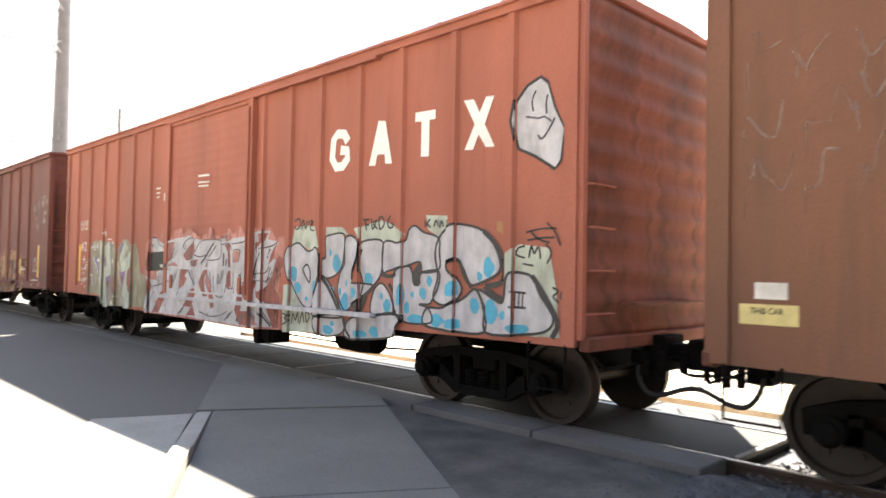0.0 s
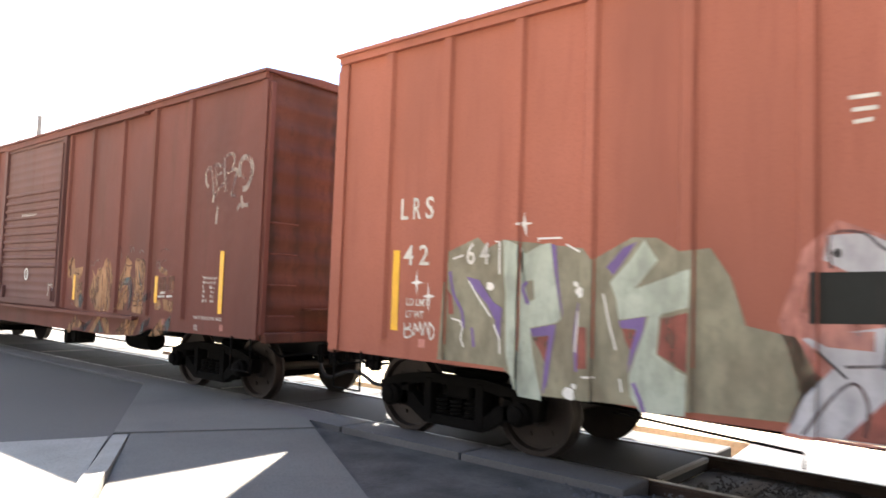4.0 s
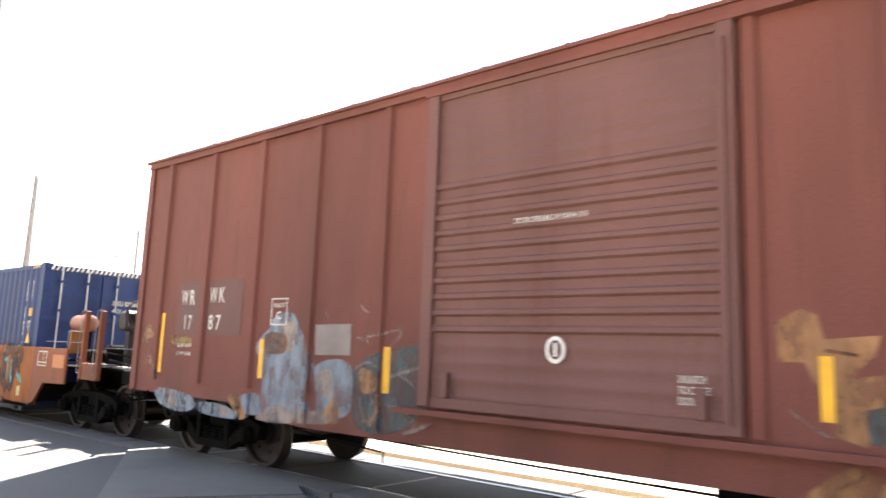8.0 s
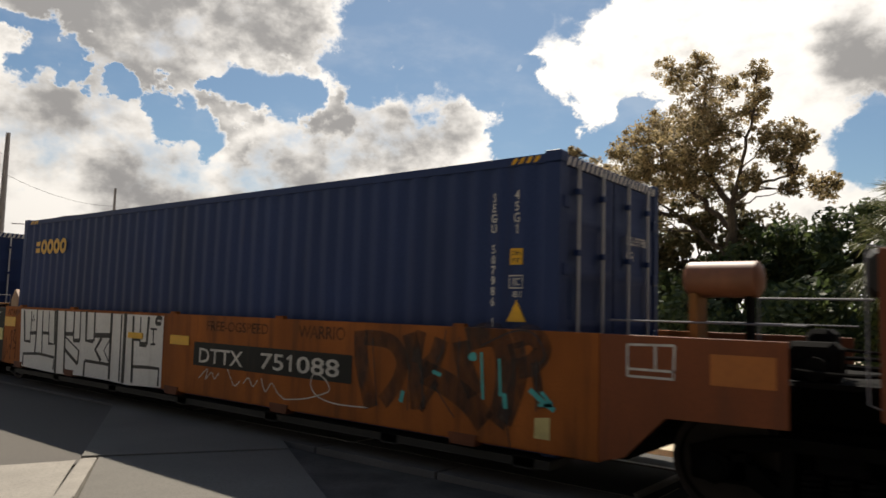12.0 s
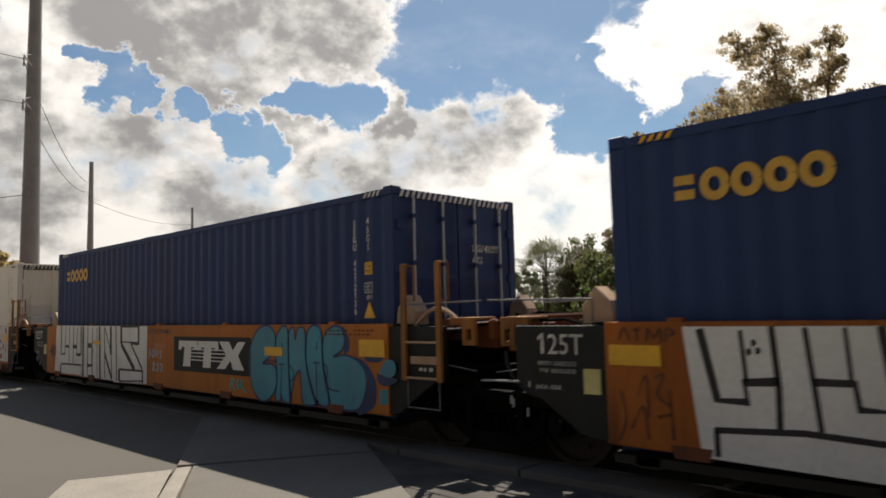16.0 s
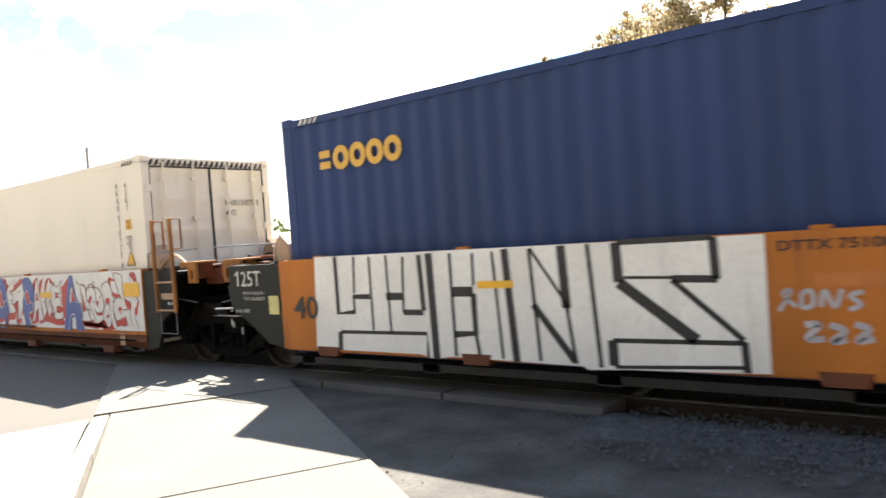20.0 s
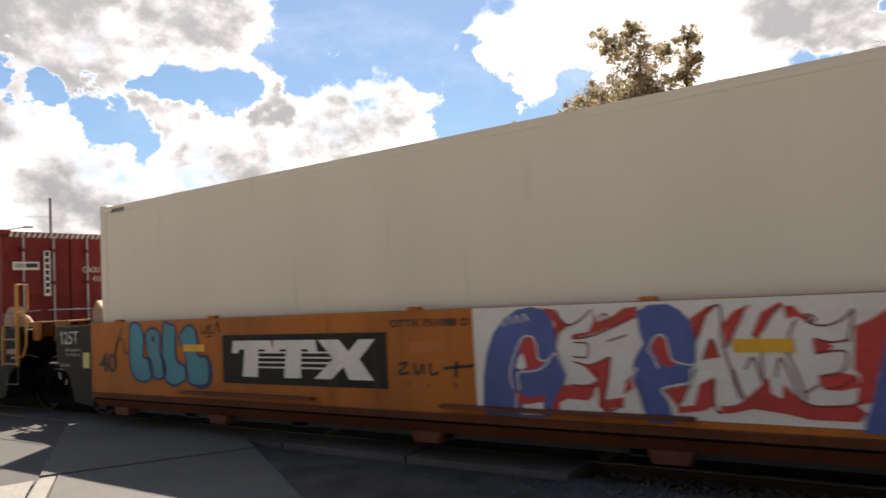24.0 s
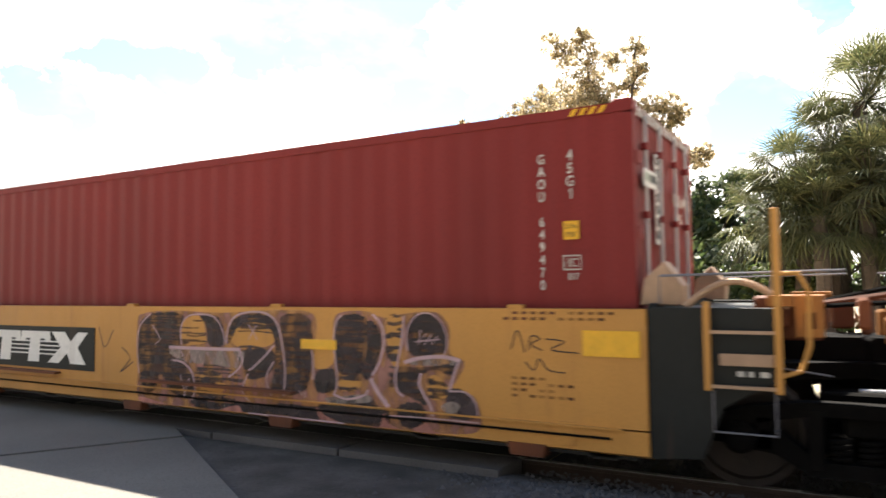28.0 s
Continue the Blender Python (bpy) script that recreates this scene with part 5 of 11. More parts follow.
    # hoses and rods that hang below the coupling
    part("hanging_hose", M().tube(bent([(9.89, -0.42, 0.86), (9.89, -0.42, 0.60), (9.95, -0.42, 0.44), (10.05, -0.42, 0.40), (10.20, -0.42, 0.46), (10.36, -0.42, 0.54), (10.56, -0.42, 0.56), (10.74, -0.42, 0.57), (10.9, -0.42, 0.52), (11.0, -0.42, 0.44)]), 0.024, 8), HOSE, car, "sagging black brake hose")
    part("hanging_hose", M().tube(bent([(10.2, -0.5, 0.9), (10.22, -0.5, 0.68), (10.32, -0.5, 0.60), (10.58, -0.5, 0.60)]), 0.024, 8), HOSE, car, "sagging black brake hose")
    part("cut_lever", M().tube(bent([(9.5, -1.25, 0.84), (9.9, -1.2, 0.80), (10.25, -0.9, 0.78), (10.55, -0.6, 0.80)]), 0.012, 6), CAST, car)
    part("drain_rod", M().tube([(9.96, -0.4, 0.8), (9.96, -0.4, 0.3)], 0.009, 6), CAST, car)
    for x, z0, z1 in ((9.97, 0.62, 0.95), (10.09, 0.60, 0.95), (10.24, 0.58, 0.98), (10.40, 0.66, 0.95)):
        part("coupling_fitting", M().box(x - 0.05, x + 0.05, -0.46, -0.34, z0, z1, 0.02), CAST, car)
    truck(car, 8.38)
    coupler(car, 10.05, 1)


end_platform(well_c)


# ---- paint on the cars ----
DULLTEAL = mat("dull_teal_spray_paint", (0.055, 0.07, 0.075), 0.6, var=0.5, scale=3, bump=0.0, cover=(0.3, 0.9))
DUSTGREY = mat("dull_grey_primer", (0.20, 0.17, 0.16), 0.6, var=0.2, scale=3, bump=0.0)
DUSTBLUE = mat("dull_blue_spray_paint", (0.20, 0.24, 0.29), 0.6, var=0.3, scale=3, bump=0.0, cover=(0.3, 0.95))
OLIVEGOLD = mat("yellow_green_spray_paint", (0.30, 0.24, 0.06), 0.6, var=0.3, scale=4, bump=0.0, cover=(0.3, 0.9))
TURQ = mat("turquoise_spray_paint", (0.06, 0.42, 0.40), 0.5, var=0.2, scale=4, bump=0.0)
PALEMAUVE = mat("pale_mauve_spray_paint", (0.50, 0.34, 0.36), 0.6, var=0.2, scale=3, bump=0.0)
FADED = mat("faded_pinkish_spray_paint", (0.25, 0.19, 0.17), 0.6, var=0.3, scale=5, bump=0.0, cover=(0.2, 0.8))
INSPECT = mat("faded_yellow_plate", (0.58, 0.48, 0.20), 0.5, var=0.15, scale=6, bump=0.0)


def blob(x, z, a, b):
    return smooth_loop([(x + a * (1 + 0.18 * math.sin(i * 2.3 + x * 9)) * math.cos(i * math.pi / 4), z + b * (1 + 0.18 * math.cos(i * 1.7 + x * 7)) * math.sin(i * math.pi / 4)) for i in range(8)], 3)


band_w = [(-99, 99, -1.441)]
band_e = [(-99, 99, -1.446)]


class Coat:
    """One colour of spray paint on a car: each letter, spot or stroke is a piece of its own."""

    def __init__(self, car, bands, name, material, label, lift):
        self.bands, self.lift, self.rest = bands, lift, (name, material, car, label)

    def F(self, pts):
        Paint(self.bands).fill(smooth_loop(pts), self.lift).done(*self.rest)

    def P(self, pts):
        Paint(self.bands).fill(pts, self.lift).done(*self.rest)

    def L(self, pts, w):
        Paint(self.bands).line(pts, w, self.lift).done(*self.rest)

    def S(self, pts, w):
        Paint(self.bands).line(smooth_line(pts), w, self.lift).done(*self.rest)

    def O(self, pts, w):
        Paint(self.bands).outline(smooth_loop(pts), w, self.lift).done(*self.rest)

    def E(self, x, z, a, b):
        Paint(self.bands).fill(blob(x, z, a, b), self.lift).done(*self.rest)

    def H(self, pts, n):
        g = Paint(self.bands)
        hatch(g, smooth_loop(pts), n, self.lift)
        tagged(g.done(*self.rest), kind="stuff")


def hatch(g, poly, n, lift):
    """Uneven near-level strokes that fill a letter, as from a fast spray can."""
    rnd = random.Random(int(poly[0][0] * 1000))
    z0, z1 = min(p[1] for p in poly), max(p[1] for p in poly)
    for i in range(n):
        z = rnd.uniform(z0, z1)
        xs = sorted(a[0] + (z - a[1]) / (b[1] - a[1]) * (b[0] - a[0]) for a, b in zip(poly, poly[1:] + poly[:1]) if (a[1] > z) != (b[1] > z))
        for a, b in zip(xs[::2], xs[1::2]):
            u, v = sorted((rnd.uniform(a, b), rnd.uniform(a, b)))
            u, v = (a, v) if rnd.random() < 0.5 else (u, b)
            if v - u > 0.03:
                d = rnd.uniform(-0.012, 0.012)
                g.line([(u, z), ((u + v) / 2, z + d), (v, z - d)], rnd.uniform(0.012, 0.036), lift)


g = Coat(car_a, band_a, "graffiti_ground", MINT, "pale green undercoat", 0)
g.P([(2.77, 2.23), (3.08, 2.25), (3.34, 2.22), (3.45, 1.93), (3.13, 1.90), (2.89, 2.01), (2.68, 1.95)])
g.P([(2.50, 1.38), (2.77, 1.41), (3.08, 1.08), (3.27, 1.09), (3.40, 0.75), (2.56, 0.70), (2.47, 0.98)])
g.P([(4.24, 2.17), (4.61, 2.24), (4.77, 2.26), (5.10, 2.15), (5.21, 2.08), (5.14, 1.98), (4.37, 1.98)])
g.P([(5.57, 2.29), (5.94, 2.27), (5.97, 2.13), (5.79, 2.03), (5.61, 2.12)])
g.P([(3.55, 2.21), (3.93, 2.20), (4.07, 2.10), (3.55, 2.09)])
g = Coat(car_a, band_a, "graffiti_letter", GREYWHITE, "rounded grey-white sprayed letters", 1)
g.F([(2.58, 1.82), (2.68, 1.95), (2.89, 2.00), (3.13, 1.88), (3.37, 1.93), (3.45, 1.79), (3.45, 1.48), (3.29, 1.23), (3.27, 1.11), (3.11, 1.08), (2.94, 1.18), (2.74, 1.39), (2.60, 1.62)])
g.F([(3.55, 2.05), (3.67, 2.10), (3.97, 2.10), (3.98, 1.84), (3.93, 1.66), (3.79, 1.55), (3.60, 1.51), (3.45, 1.56), (3.47, 1.77), (3.56, 1.79)])
g.F([(3.45, 1.54), (3.65, 1.45), (3.91, 1.12), (3.93, 0.99), (3.29, 0.99), (3.27, 1.15), (3.37, 1.32)])
g.F([(4.01, 2.05), (4.24, 2.06), (4.33, 1.96), (4.28, 1.72), (4.18, 1.48), (4.41, 1.46), (4.62, 1.43), (4.45, 1.30), (4.24, 1.20), (4.02, 1.09), (3.86, 1.33), (3.91, 1.59), (4.00, 1.72)])
g.F([(4.33, 1.94), (4.45, 2.01), (4.77, 2.00), (4.79, 1.79), (4.77, 1.61), (4.66, 1.47), (4.37, 1.29), (4.41, 1.46), (4.33, 1.65)])
g.F([(4.81, 1.98), (5.10, 1.97), (5.23, 2.01), (5.28, 2.13), (5.39, 2.17), (5.54, 2.09), (5.79, 2.02), (5.81, 1.86), (5.81, 1.66), (5.54, 1.62), (5.48, 1.74), (5.24, 1.69), (4.92, 1.63), (4.80, 1.63)])
g.F([(5.10, 1.64), (5.28, 1.69), (5.35, 1.61), (5.38, 1.48), (5.48, 1.48), (5.51, 1.61), (5.79, 1.64), (5.81, 1.49), (5.70, 1.30), (5.64, 1.25), (5.48, 1.24), (5.64, 1.20), (5.69, 1.04), (5.28, 1.01), (5.14, 1.07), (5.07, 1.20), (5.03, 1.47)])
g.F([(4.62, 1.36), (4.77, 1.47), (4.92, 1.37), (5.02, 1.20), (5.11, 1.13), (4.92, 1.11), (4.58, 1.09)])
g.F([(3.37, 0.97), (3.98, 1.01), (3.95, 0.78), (3.45, 0.73)])
g.F([(4.05, 0.88), (4.24, 1.01), (5.14, 1.10), (5.11, 0.96), (4.96, 0.81), (4.11, 0.73)])
g = Coat(car_a, band_a, "graffiti_spot", SKYBLUE, "teal-blue spots on the letters", 2)
g.E(2.77, 1.56, 0.09, 0.12)
g.E(2.88, 1.36, 0.09, 0.08)
g.E(3.32, 1.38, 0.06, 0.09)
g.E(3.67, 1.86, 0.03, 0.05)
g.E(3.82, 1.72, 0.10, 0.11)
g.E(4.05, 1.45, 0.02, 0.04)
g.E(3.91, 1.34, 0.03, 0.05)
g.E(4.23, 1.33, 0.07, 0.07)
g.E(4.01, 1.19, 0.09, 0.12)
g.E(4.51, 1.52, 0.09, 0.09)
g.E(4.78, 1.31, 0.03, 0.04)
g.E(4.89, 1.19, 0.07, 0.08)
g.E(5.16, 1.34, 0.05, 0.14)
g.E(5.36, 1.35, 0.03, 0.04)
g.E(5.65, 1.52, 0.05, 0.06)
g.E(5.54, 1.37, 0.06, 0.07)
g.E(5.26, 1.19, 0.05, 0.08)
g.E(5.42, 1.06, 0.13, 0.07)
g.E(3.64, 0.81, 0.12, 0.07)
g.E(3.74, 0.90, 0.05, 0.04)
g.E(4.37, 0.81, 0.12, 0.05)
g.E(4.64, 0.86, 0.09, 0.07)
g.E(3.11, 1.21, 0.04, 0.03)
g.E(3.74, 1.37, 0.03, 0.03)
g = Coat(car_a, band_a, "graffiti_outline", SPRAYBLACK, "dark outlines of the letters", 3)
g.O([(2.58, 1.82), (2.68, 1.95), (2.89, 2.00), (3.13, 1.88), (3.37, 1.93), (3.45, 1.79), (3.45, 1.48), (3.29, 1.23), (3.27, 1.11), (3.11, 1.08), (2.94, 1.18), (2.74, 1.39), (2.60, 1.62)], 0.026)
g.O([(3.55, 2.05), (3.67, 2.10), (3.97, 2.10), (3.98, 1.84), (3.93, 1.66), (3.79, 1.55), (3.60, 1.51), (3.45, 1.56), (3.47, 1.77), (3.56, 1.79)], 0.026)
g.O([(3.45, 1.54), (3.65, 1.45), (3.91, 1.12), (3.93, 0.99), (3.29, 0.99), (3.27, 1.15), (3.37, 1.32)], 0.026)
g.O([(4.01, 2.05), (4.24, 2.06), (4.33, 1.96), (4.28, 1.72), (4.18, 1.48), (4.41, 1.46), (4.62, 1.43), (4.45, 1.30), (4.24, 1.20), (4.02, 1.09), (3.86, 1.33), (3.91, 1.59), (4.00, 1.72)], 0.026)
g.O([(4.33, 1.94), (4.45, 2.01), (4.77, 2.00), (4.79, 1.79), (4.77, 1.61), (4.66, 1.47), (4.37, 1.29), (4.41, 1.46), (4.33, 1.65)], 0.026)
g.O([(4.81, 1.98), (5.10, 1.97), (5.23, 2.01), (5.28, 2.13), (5.39, 2.17), (5.54, 2.09), (5.79, 2.02), (5.81, 1.86), (5.81, 1.66), (5.54, 1.62), (5.48, 1.74), (5.24, 1.69), (4.92, 1.63), (4.80, 1.63)], 0.026)
g.O([(5.10, 1.64), (5.28, 1.69), (5.35, 1.61), (5.38, 1.48), (5.48, 1.48), (5.51, 1.61), (5.79, 1.64), (5.81, 1.49), (5.70, 1.30), (5.64, 1.25), (5.48, 1.24), (5.64, 1.20), (5.69, 1.04), (5.28, 1.01), (5.14, 1.07), (5.07, 1.20), (5.03, 1.47)], 0.026)
g.O([(4.62, 1.36), (4.77, 1.47), (4.92, 1.37), (5.02, 1.20), (5.11, 1.13), (4.92, 1.11), (4.58, 1.09)], 0.026)
g.O([(3.37, 0.97), (3.98, 1.01), (3.95, 0.78), (3.45, 0.73)], 0.026)
g.O([(4.05, 0.88), (4.24, 1.01), (5.14, 1.10), (5.11, 0.96), (4.96, 0.81), (4.11, 0.73)], 0.026)
g.O([(3.01, 1.63), (3.11, 1.69), (3.19, 1.60), (3.18, 1.44), (3.05, 1.56)], 0.03)
g.S([(3.45, 1.54), (3.65, 1.37), (3.88, 1.10)], 0.06)
g.S([(4.77, 1.59), (4.92, 1.56), (5.10, 1.59)], 0.05)
g.S([(4.92, 1.47), (5.02, 1.34), (5.05, 1.13)], 0.05)
g.F([(5.35, 1.59), (5.48, 1.73), (5.48, 1.51), (5.38, 1.48)])
g.F([(4.22, 1.20), (4.49, 1.32), (4.37, 1.09), (4.24, 1.14)])
g.S([(3.98, 0.99), (4.05, 0.84), (4.16, 0.74)], 0.04)
g.S([(4.37, 1.90), (4.24, 1.65), (4.18, 1.48)], 0.04)
g = Coat(car_a, band_a, "graffiti_tag", SPRAYBLACK, "dark marker scribble", 4)
g.S([(2.77, 2.32), (2.88, 2.35), (2.93, 2.26), (2.83, 2.20), (2.77, 2.25)], 0.022)
g.S([(2.96, 2.19), (2.99, 2.33), (3.06, 2.20), (3.09, 2.32)], 0.022)
g.S([(3.11, 2.28), (3.21, 2.31), (3.18, 2.19), (3.31, 2.17)], 0.022)
g.S([(3.24, 2.31), (3.18, 2.25)], 0.022)
g.S([(4.38, 2.28), (4.52, 2.28)], 0.022)
g.S([(4.42, 2.28), (4.46, 2.14)], 0.022)
g.S([(4.43, 2.21), (4.51, 2.21)], 0.022)
g.S([(4.56, 2.29), (4.58, 2.15), (4.66, 2.26), (4.60, 2.22), (4.68, 2.15)], 0.022)
g.S([(4.70, 2.29), (4.73, 2.15), (4.81, 2.21), (4.77, 2.30), (4.70, 2.29)], 0.022)
g.S([(4.93, 2.31), (4.88, 2.24), (4.91, 2.16), (4.99, 2.18), (4.95, 2.22)], 0.022)
g.S([(2.53, 0.97), (2.57, 0.82), (2.69, 0.88), (2.61, 0.91), (2.70, 0.95), (2.53, 0.97)], 0.022)
g.S([(2.75, 0.83), (2.78, 0.98), (2.85, 0.89), (2.90, 1.00), (2.94, 0.85)], 0.022)
g.S([(2.96, 0.85), (3.02, 1.01), (3.07, 0.87)], 0.022)
g.S([(3.11, 1.02), (3.13, 0.88), (3.20, 0.95), (3.17, 1.01), (3.11, 1.02)], 0.022)
g.S([(7.07, 1.91), (6.98, 1.89), (6.96, 1.82), (7.07, 1.79)], 0.02)
g.S([(7.12, 1.79), (7.15, 1.91), (7.19, 1.83), (7.24, 1.90), (7.27, 1.78)], 0.02)
g.S([(7.04, 1.73), (7.18, 1.71)], 0.02)
g.S([(7.08, 2.05), (7.27, 2.08), (7.46, 2.08)], 0.02)
g.S([(7.10, 1.97), (7.29, 1.99), (7.44, 1.99)], 0.02)
g.S([(7.13, 2.06), (7.24, 1.98), (7.38, 1.94)], 0.02)
g.S([(7.34, 2.14), (7.44, 2.05), (7.51, 1.91)], 0.02)
g.S([(7.33, 1.93), (7.40, 1.84), (7.35, 1.73)], 0.02)
g.S([(7.42, 1.50), (7.49, 1.46), (7.43, 1.41), (7.50, 1.35)], 0.02)
g.S([(7.55, 1.48), (7.52, 1.41), (7.57, 1.37)], 0.02)
g.S([(5.56, 2.23), (5.57, 2.15)], 0.02)
g.S([(5.65, 2.24), (5.60, 2.19), (5.66, 2.14)], 0.02)
g.S([(5.71, 2.15), (5.75, 2.22), (5.79, 2.15)], 0.02)
g.S([(5.81, 2.14), (5.84, 2.21), (5.87, 2.15)], 0.02)
g = Coat(car_a, band_a, "graffiti_ground", MINT, "pale green undercoat", 0)
g.P([(6.83, 1.84), (6.99, 1.93), (7.37, 1.89), (7.46, 1.50), (7.51, 1.01), (6.94, 0.99), (6.83, 1.40)])
g = Coat(car_a, band_a, "graffiti_letter", GREYWHITE, "rounded grey-white sprayed letters", 1)
g.F([(5.74, 1.83), (5.81, 2.03), (6.01, 2.16), (6.24, 2.15), (6.49, 2.08), (6.65, 1.93), (6.74, 1.72), (6.68, 1.61), (6.46, 1.52), (6.31, 1.50), (6.19, 1.68), (6.07, 1.78), (5.95, 1.69), (6.15, 1.51), (6.15, 1.37), (5.93, 1.25), (5.72, 1.32), (5.79, 1.57)])
g.F([(5.57, 1.01), (5.61, 1.20), (5.87, 1.22), (6.20, 1.34), (6.38, 1.45), (6.50, 1.26), (6.51, 0.99), (6.02, 0.97)])
g.F([(6.43, 1.45), (6.79, 1.31), (6.85, 1.57), (6.93, 1.64), (7.16, 1.60), (7.26, 1.43), (7.43, 1.21), (7.36, 1.07), (7.07, 1.01), (6.55, 0.99), (6.52, 1.26)])
g = Coat(car_a, band_a, "graffiti_spot", SKYBLUE, "teal-blue spots on the letters", 2)
g.E(5.78, 1.07, 0.11, 0.07)
g.E(6.05, 1.05, 0.13, 0.06)
g.E(6.03, 1.44, 0.10, 0.09)
g.E(6.57, 1.69, 0.08, 0.10)
g.E(6.44, 1.59, 0.04, 0.05)
g.E(6.61, 1.22, 0.10, 0.12)
g.E(6.79, 1.19, 0.06, 0.05)
g.E(6.99, 1.06, 0.14, 0.05)
g.E(6.37, 1.27, 0.07, 0.09)
g = Coat(car_a, band_a, "graffiti_outline", SPRAYBLACK, "dark outlines of the letters", 3)
g.O([(5.74, 1.83), (5.81, 2.03), (6.01, 2.16), (6.24, 2.15), (6.49, 2.08), (6.65, 1.93), (6.74, 1.72), (6.68, 1.61), (6.46, 1.52), (6.31, 1.50), (6.19, 1.68), (6.07, 1.78), (5.95, 1.69), (6.15, 1.51), (6.15, 1.37), (5.93, 1.25), (5.72, 1.32), (5.79, 1.57)], 0.03)
g.O([(5.57, 1.01), (5.61, 1.20), (5.87, 1.22), (6.20, 1.34), (6.38, 1.45), (6.50, 1.26), (6.51, 0.99), (6.02, 0.97)], 0.03)
g.O([(6.43, 1.45), (6.79, 1.31), (6.85, 1.57), (6.93, 1.64), (7.16, 1.60), (7.26, 1.43), (7.43, 1.21), (7.36, 1.07), (7.07, 1.01), (6.55, 0.99), (6.52, 1.26)], 0.03)
g.S([(6.49, 2.08), (6.67, 1.93), (6.79, 1.71), (6.75, 1.53), (6.53, 1.47), (6.80, 1.33)], 0.06)
g.S([(7.16, 1.61), (7.28, 1.47), (7.48, 1.17), (7.42, 1.00)], 0.06)
g.L([(6.90, 1.44), (7.09, 1.43)], 0.025)
g.L([(6.89, 1.28), (7.09, 1.28)], 0.025)
g.L([(6.94, 1.44), (6.94, 1.28)], 0.02)
g.L([(7.00, 1.44), (6.99, 1.28)], 0.02)
g.L([(7.05, 1.43), (7.04, 1.28)], 0.02)
g.S([(5.96, 1.74), (6.12, 1.76), (6.21, 1.60), (6.33, 1.46)], 0.05)
g = Coat(car_a, band_a, "graffiti_tag", OCHRE, "faded ochre patch", 1)
g.P([(6.68, 2.18), (6.77, 2.17), (6.77, 2.03), (6.68, 2.08)])
g = Coat(car_a, band_a, "white_mark", WHITE, "large white painted mark", 1)
g.L([(4.01, 3.34), (3.93, 3.45), (3.78, 3.47), (3.69, 3.40), (3.66, 3.14), (3.76, 3.02), (3.90, 3.02), (4.01, 3.11), (4.00, 3.22), (3.85, 3.24)], 0.13)
g = Coat(car_a, band_a, "white_mark", WHITE, "large white painted mark", 1)
g.P([(4.47, 2.97), (4.65, 3.53), (4.79, 3.51), (4.93, 2.96), (4.80, 2.97), (4.78, 3.09), (4.64, 3.10), (4.60, 2.96)])
g = Coat(car_a, band_a, "white_mark", WHITE, "large white painted mark", 1)
g.P([(5.35, 3.53), (5.70, 3.52), (5.70, 3.41), (5.60, 3.41), (5.60, 2.98), (5.46, 2.99), (5.46, 3.41), (5.35, 3.42)])
g = Coat(car_a, band_a, "white_mark", WHITE, "large white painted mark", 1)
g.P([(6.16, 3.55), (6.31, 3.54), (6.40, 3.38), (6.49, 3.54), (6.61, 3.53), (6.48, 3.24), (6.63, 2.98), (6.50, 2.99), (6.39, 3.14), (6.31, 2.98), (6.18, 2.99), (6.33, 3.26)])
g = Coat(car_a, band_a, "painted_ghost", GREYWHITE, "pale grey sprayed ghost shape", 1)
g.P([(7.24, 3.62), (7.33, 3.55), (7.42, 3.28), (7.54, 3.06), (7.52, 2.90), (7.50, 2.74), (7.43, 2.67), (7.18, 2.82), (6.96, 2.92), (6.88, 3.21), (6.92, 3.41), (7.07, 3.56)])
g = Coat(car_a, band_a, "ghost_outline", SPRAYBLACK, "dark outline of the ghost shape", 2)
g.L([(7.50, 2.74), (7.43, 2.67), (7.18, 2.82), (6.96, 2.92), (6.88, 3.21), (6.92, 3.41), (7.07, 3.56), (7.24, 3.62), (7.33, 3.55)], 0.035)
g.L([(7.33, 3.55), (7.42, 3.28), (7.54, 3.06), (7.52, 2.90), (7.50, 2.74)], 0.02)
g.S([(7.18, 3.49), (7.13, 3.39), (7.15, 3.28)], 0.02)
g.S([(7.33, 3.43), (7.31, 3.34), (7.32, 3.23)], 0.02)
g.L([(7.05, 3.24), (7.22, 3.20), (7.29, 3.21), (7.38, 3.15)], 0.018)
g.S([(7.21, 3.03), (7.27, 2.99), (7.37, 3.10), (7.42, 3.18)], 0.022)
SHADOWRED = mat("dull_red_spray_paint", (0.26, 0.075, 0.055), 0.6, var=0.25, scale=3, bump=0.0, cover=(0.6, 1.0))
LINEDARK = mat("thin_grey_brown_spray_line", (0.10, 0.065, 0.06), 0.6, var=0.3, scale=5, bump=0.0, cover=(0.35, 0.95))
g = Coat(car_a, band_a, "graffiti_halo", PINK, "salmon-pink sprayed halo", 0)
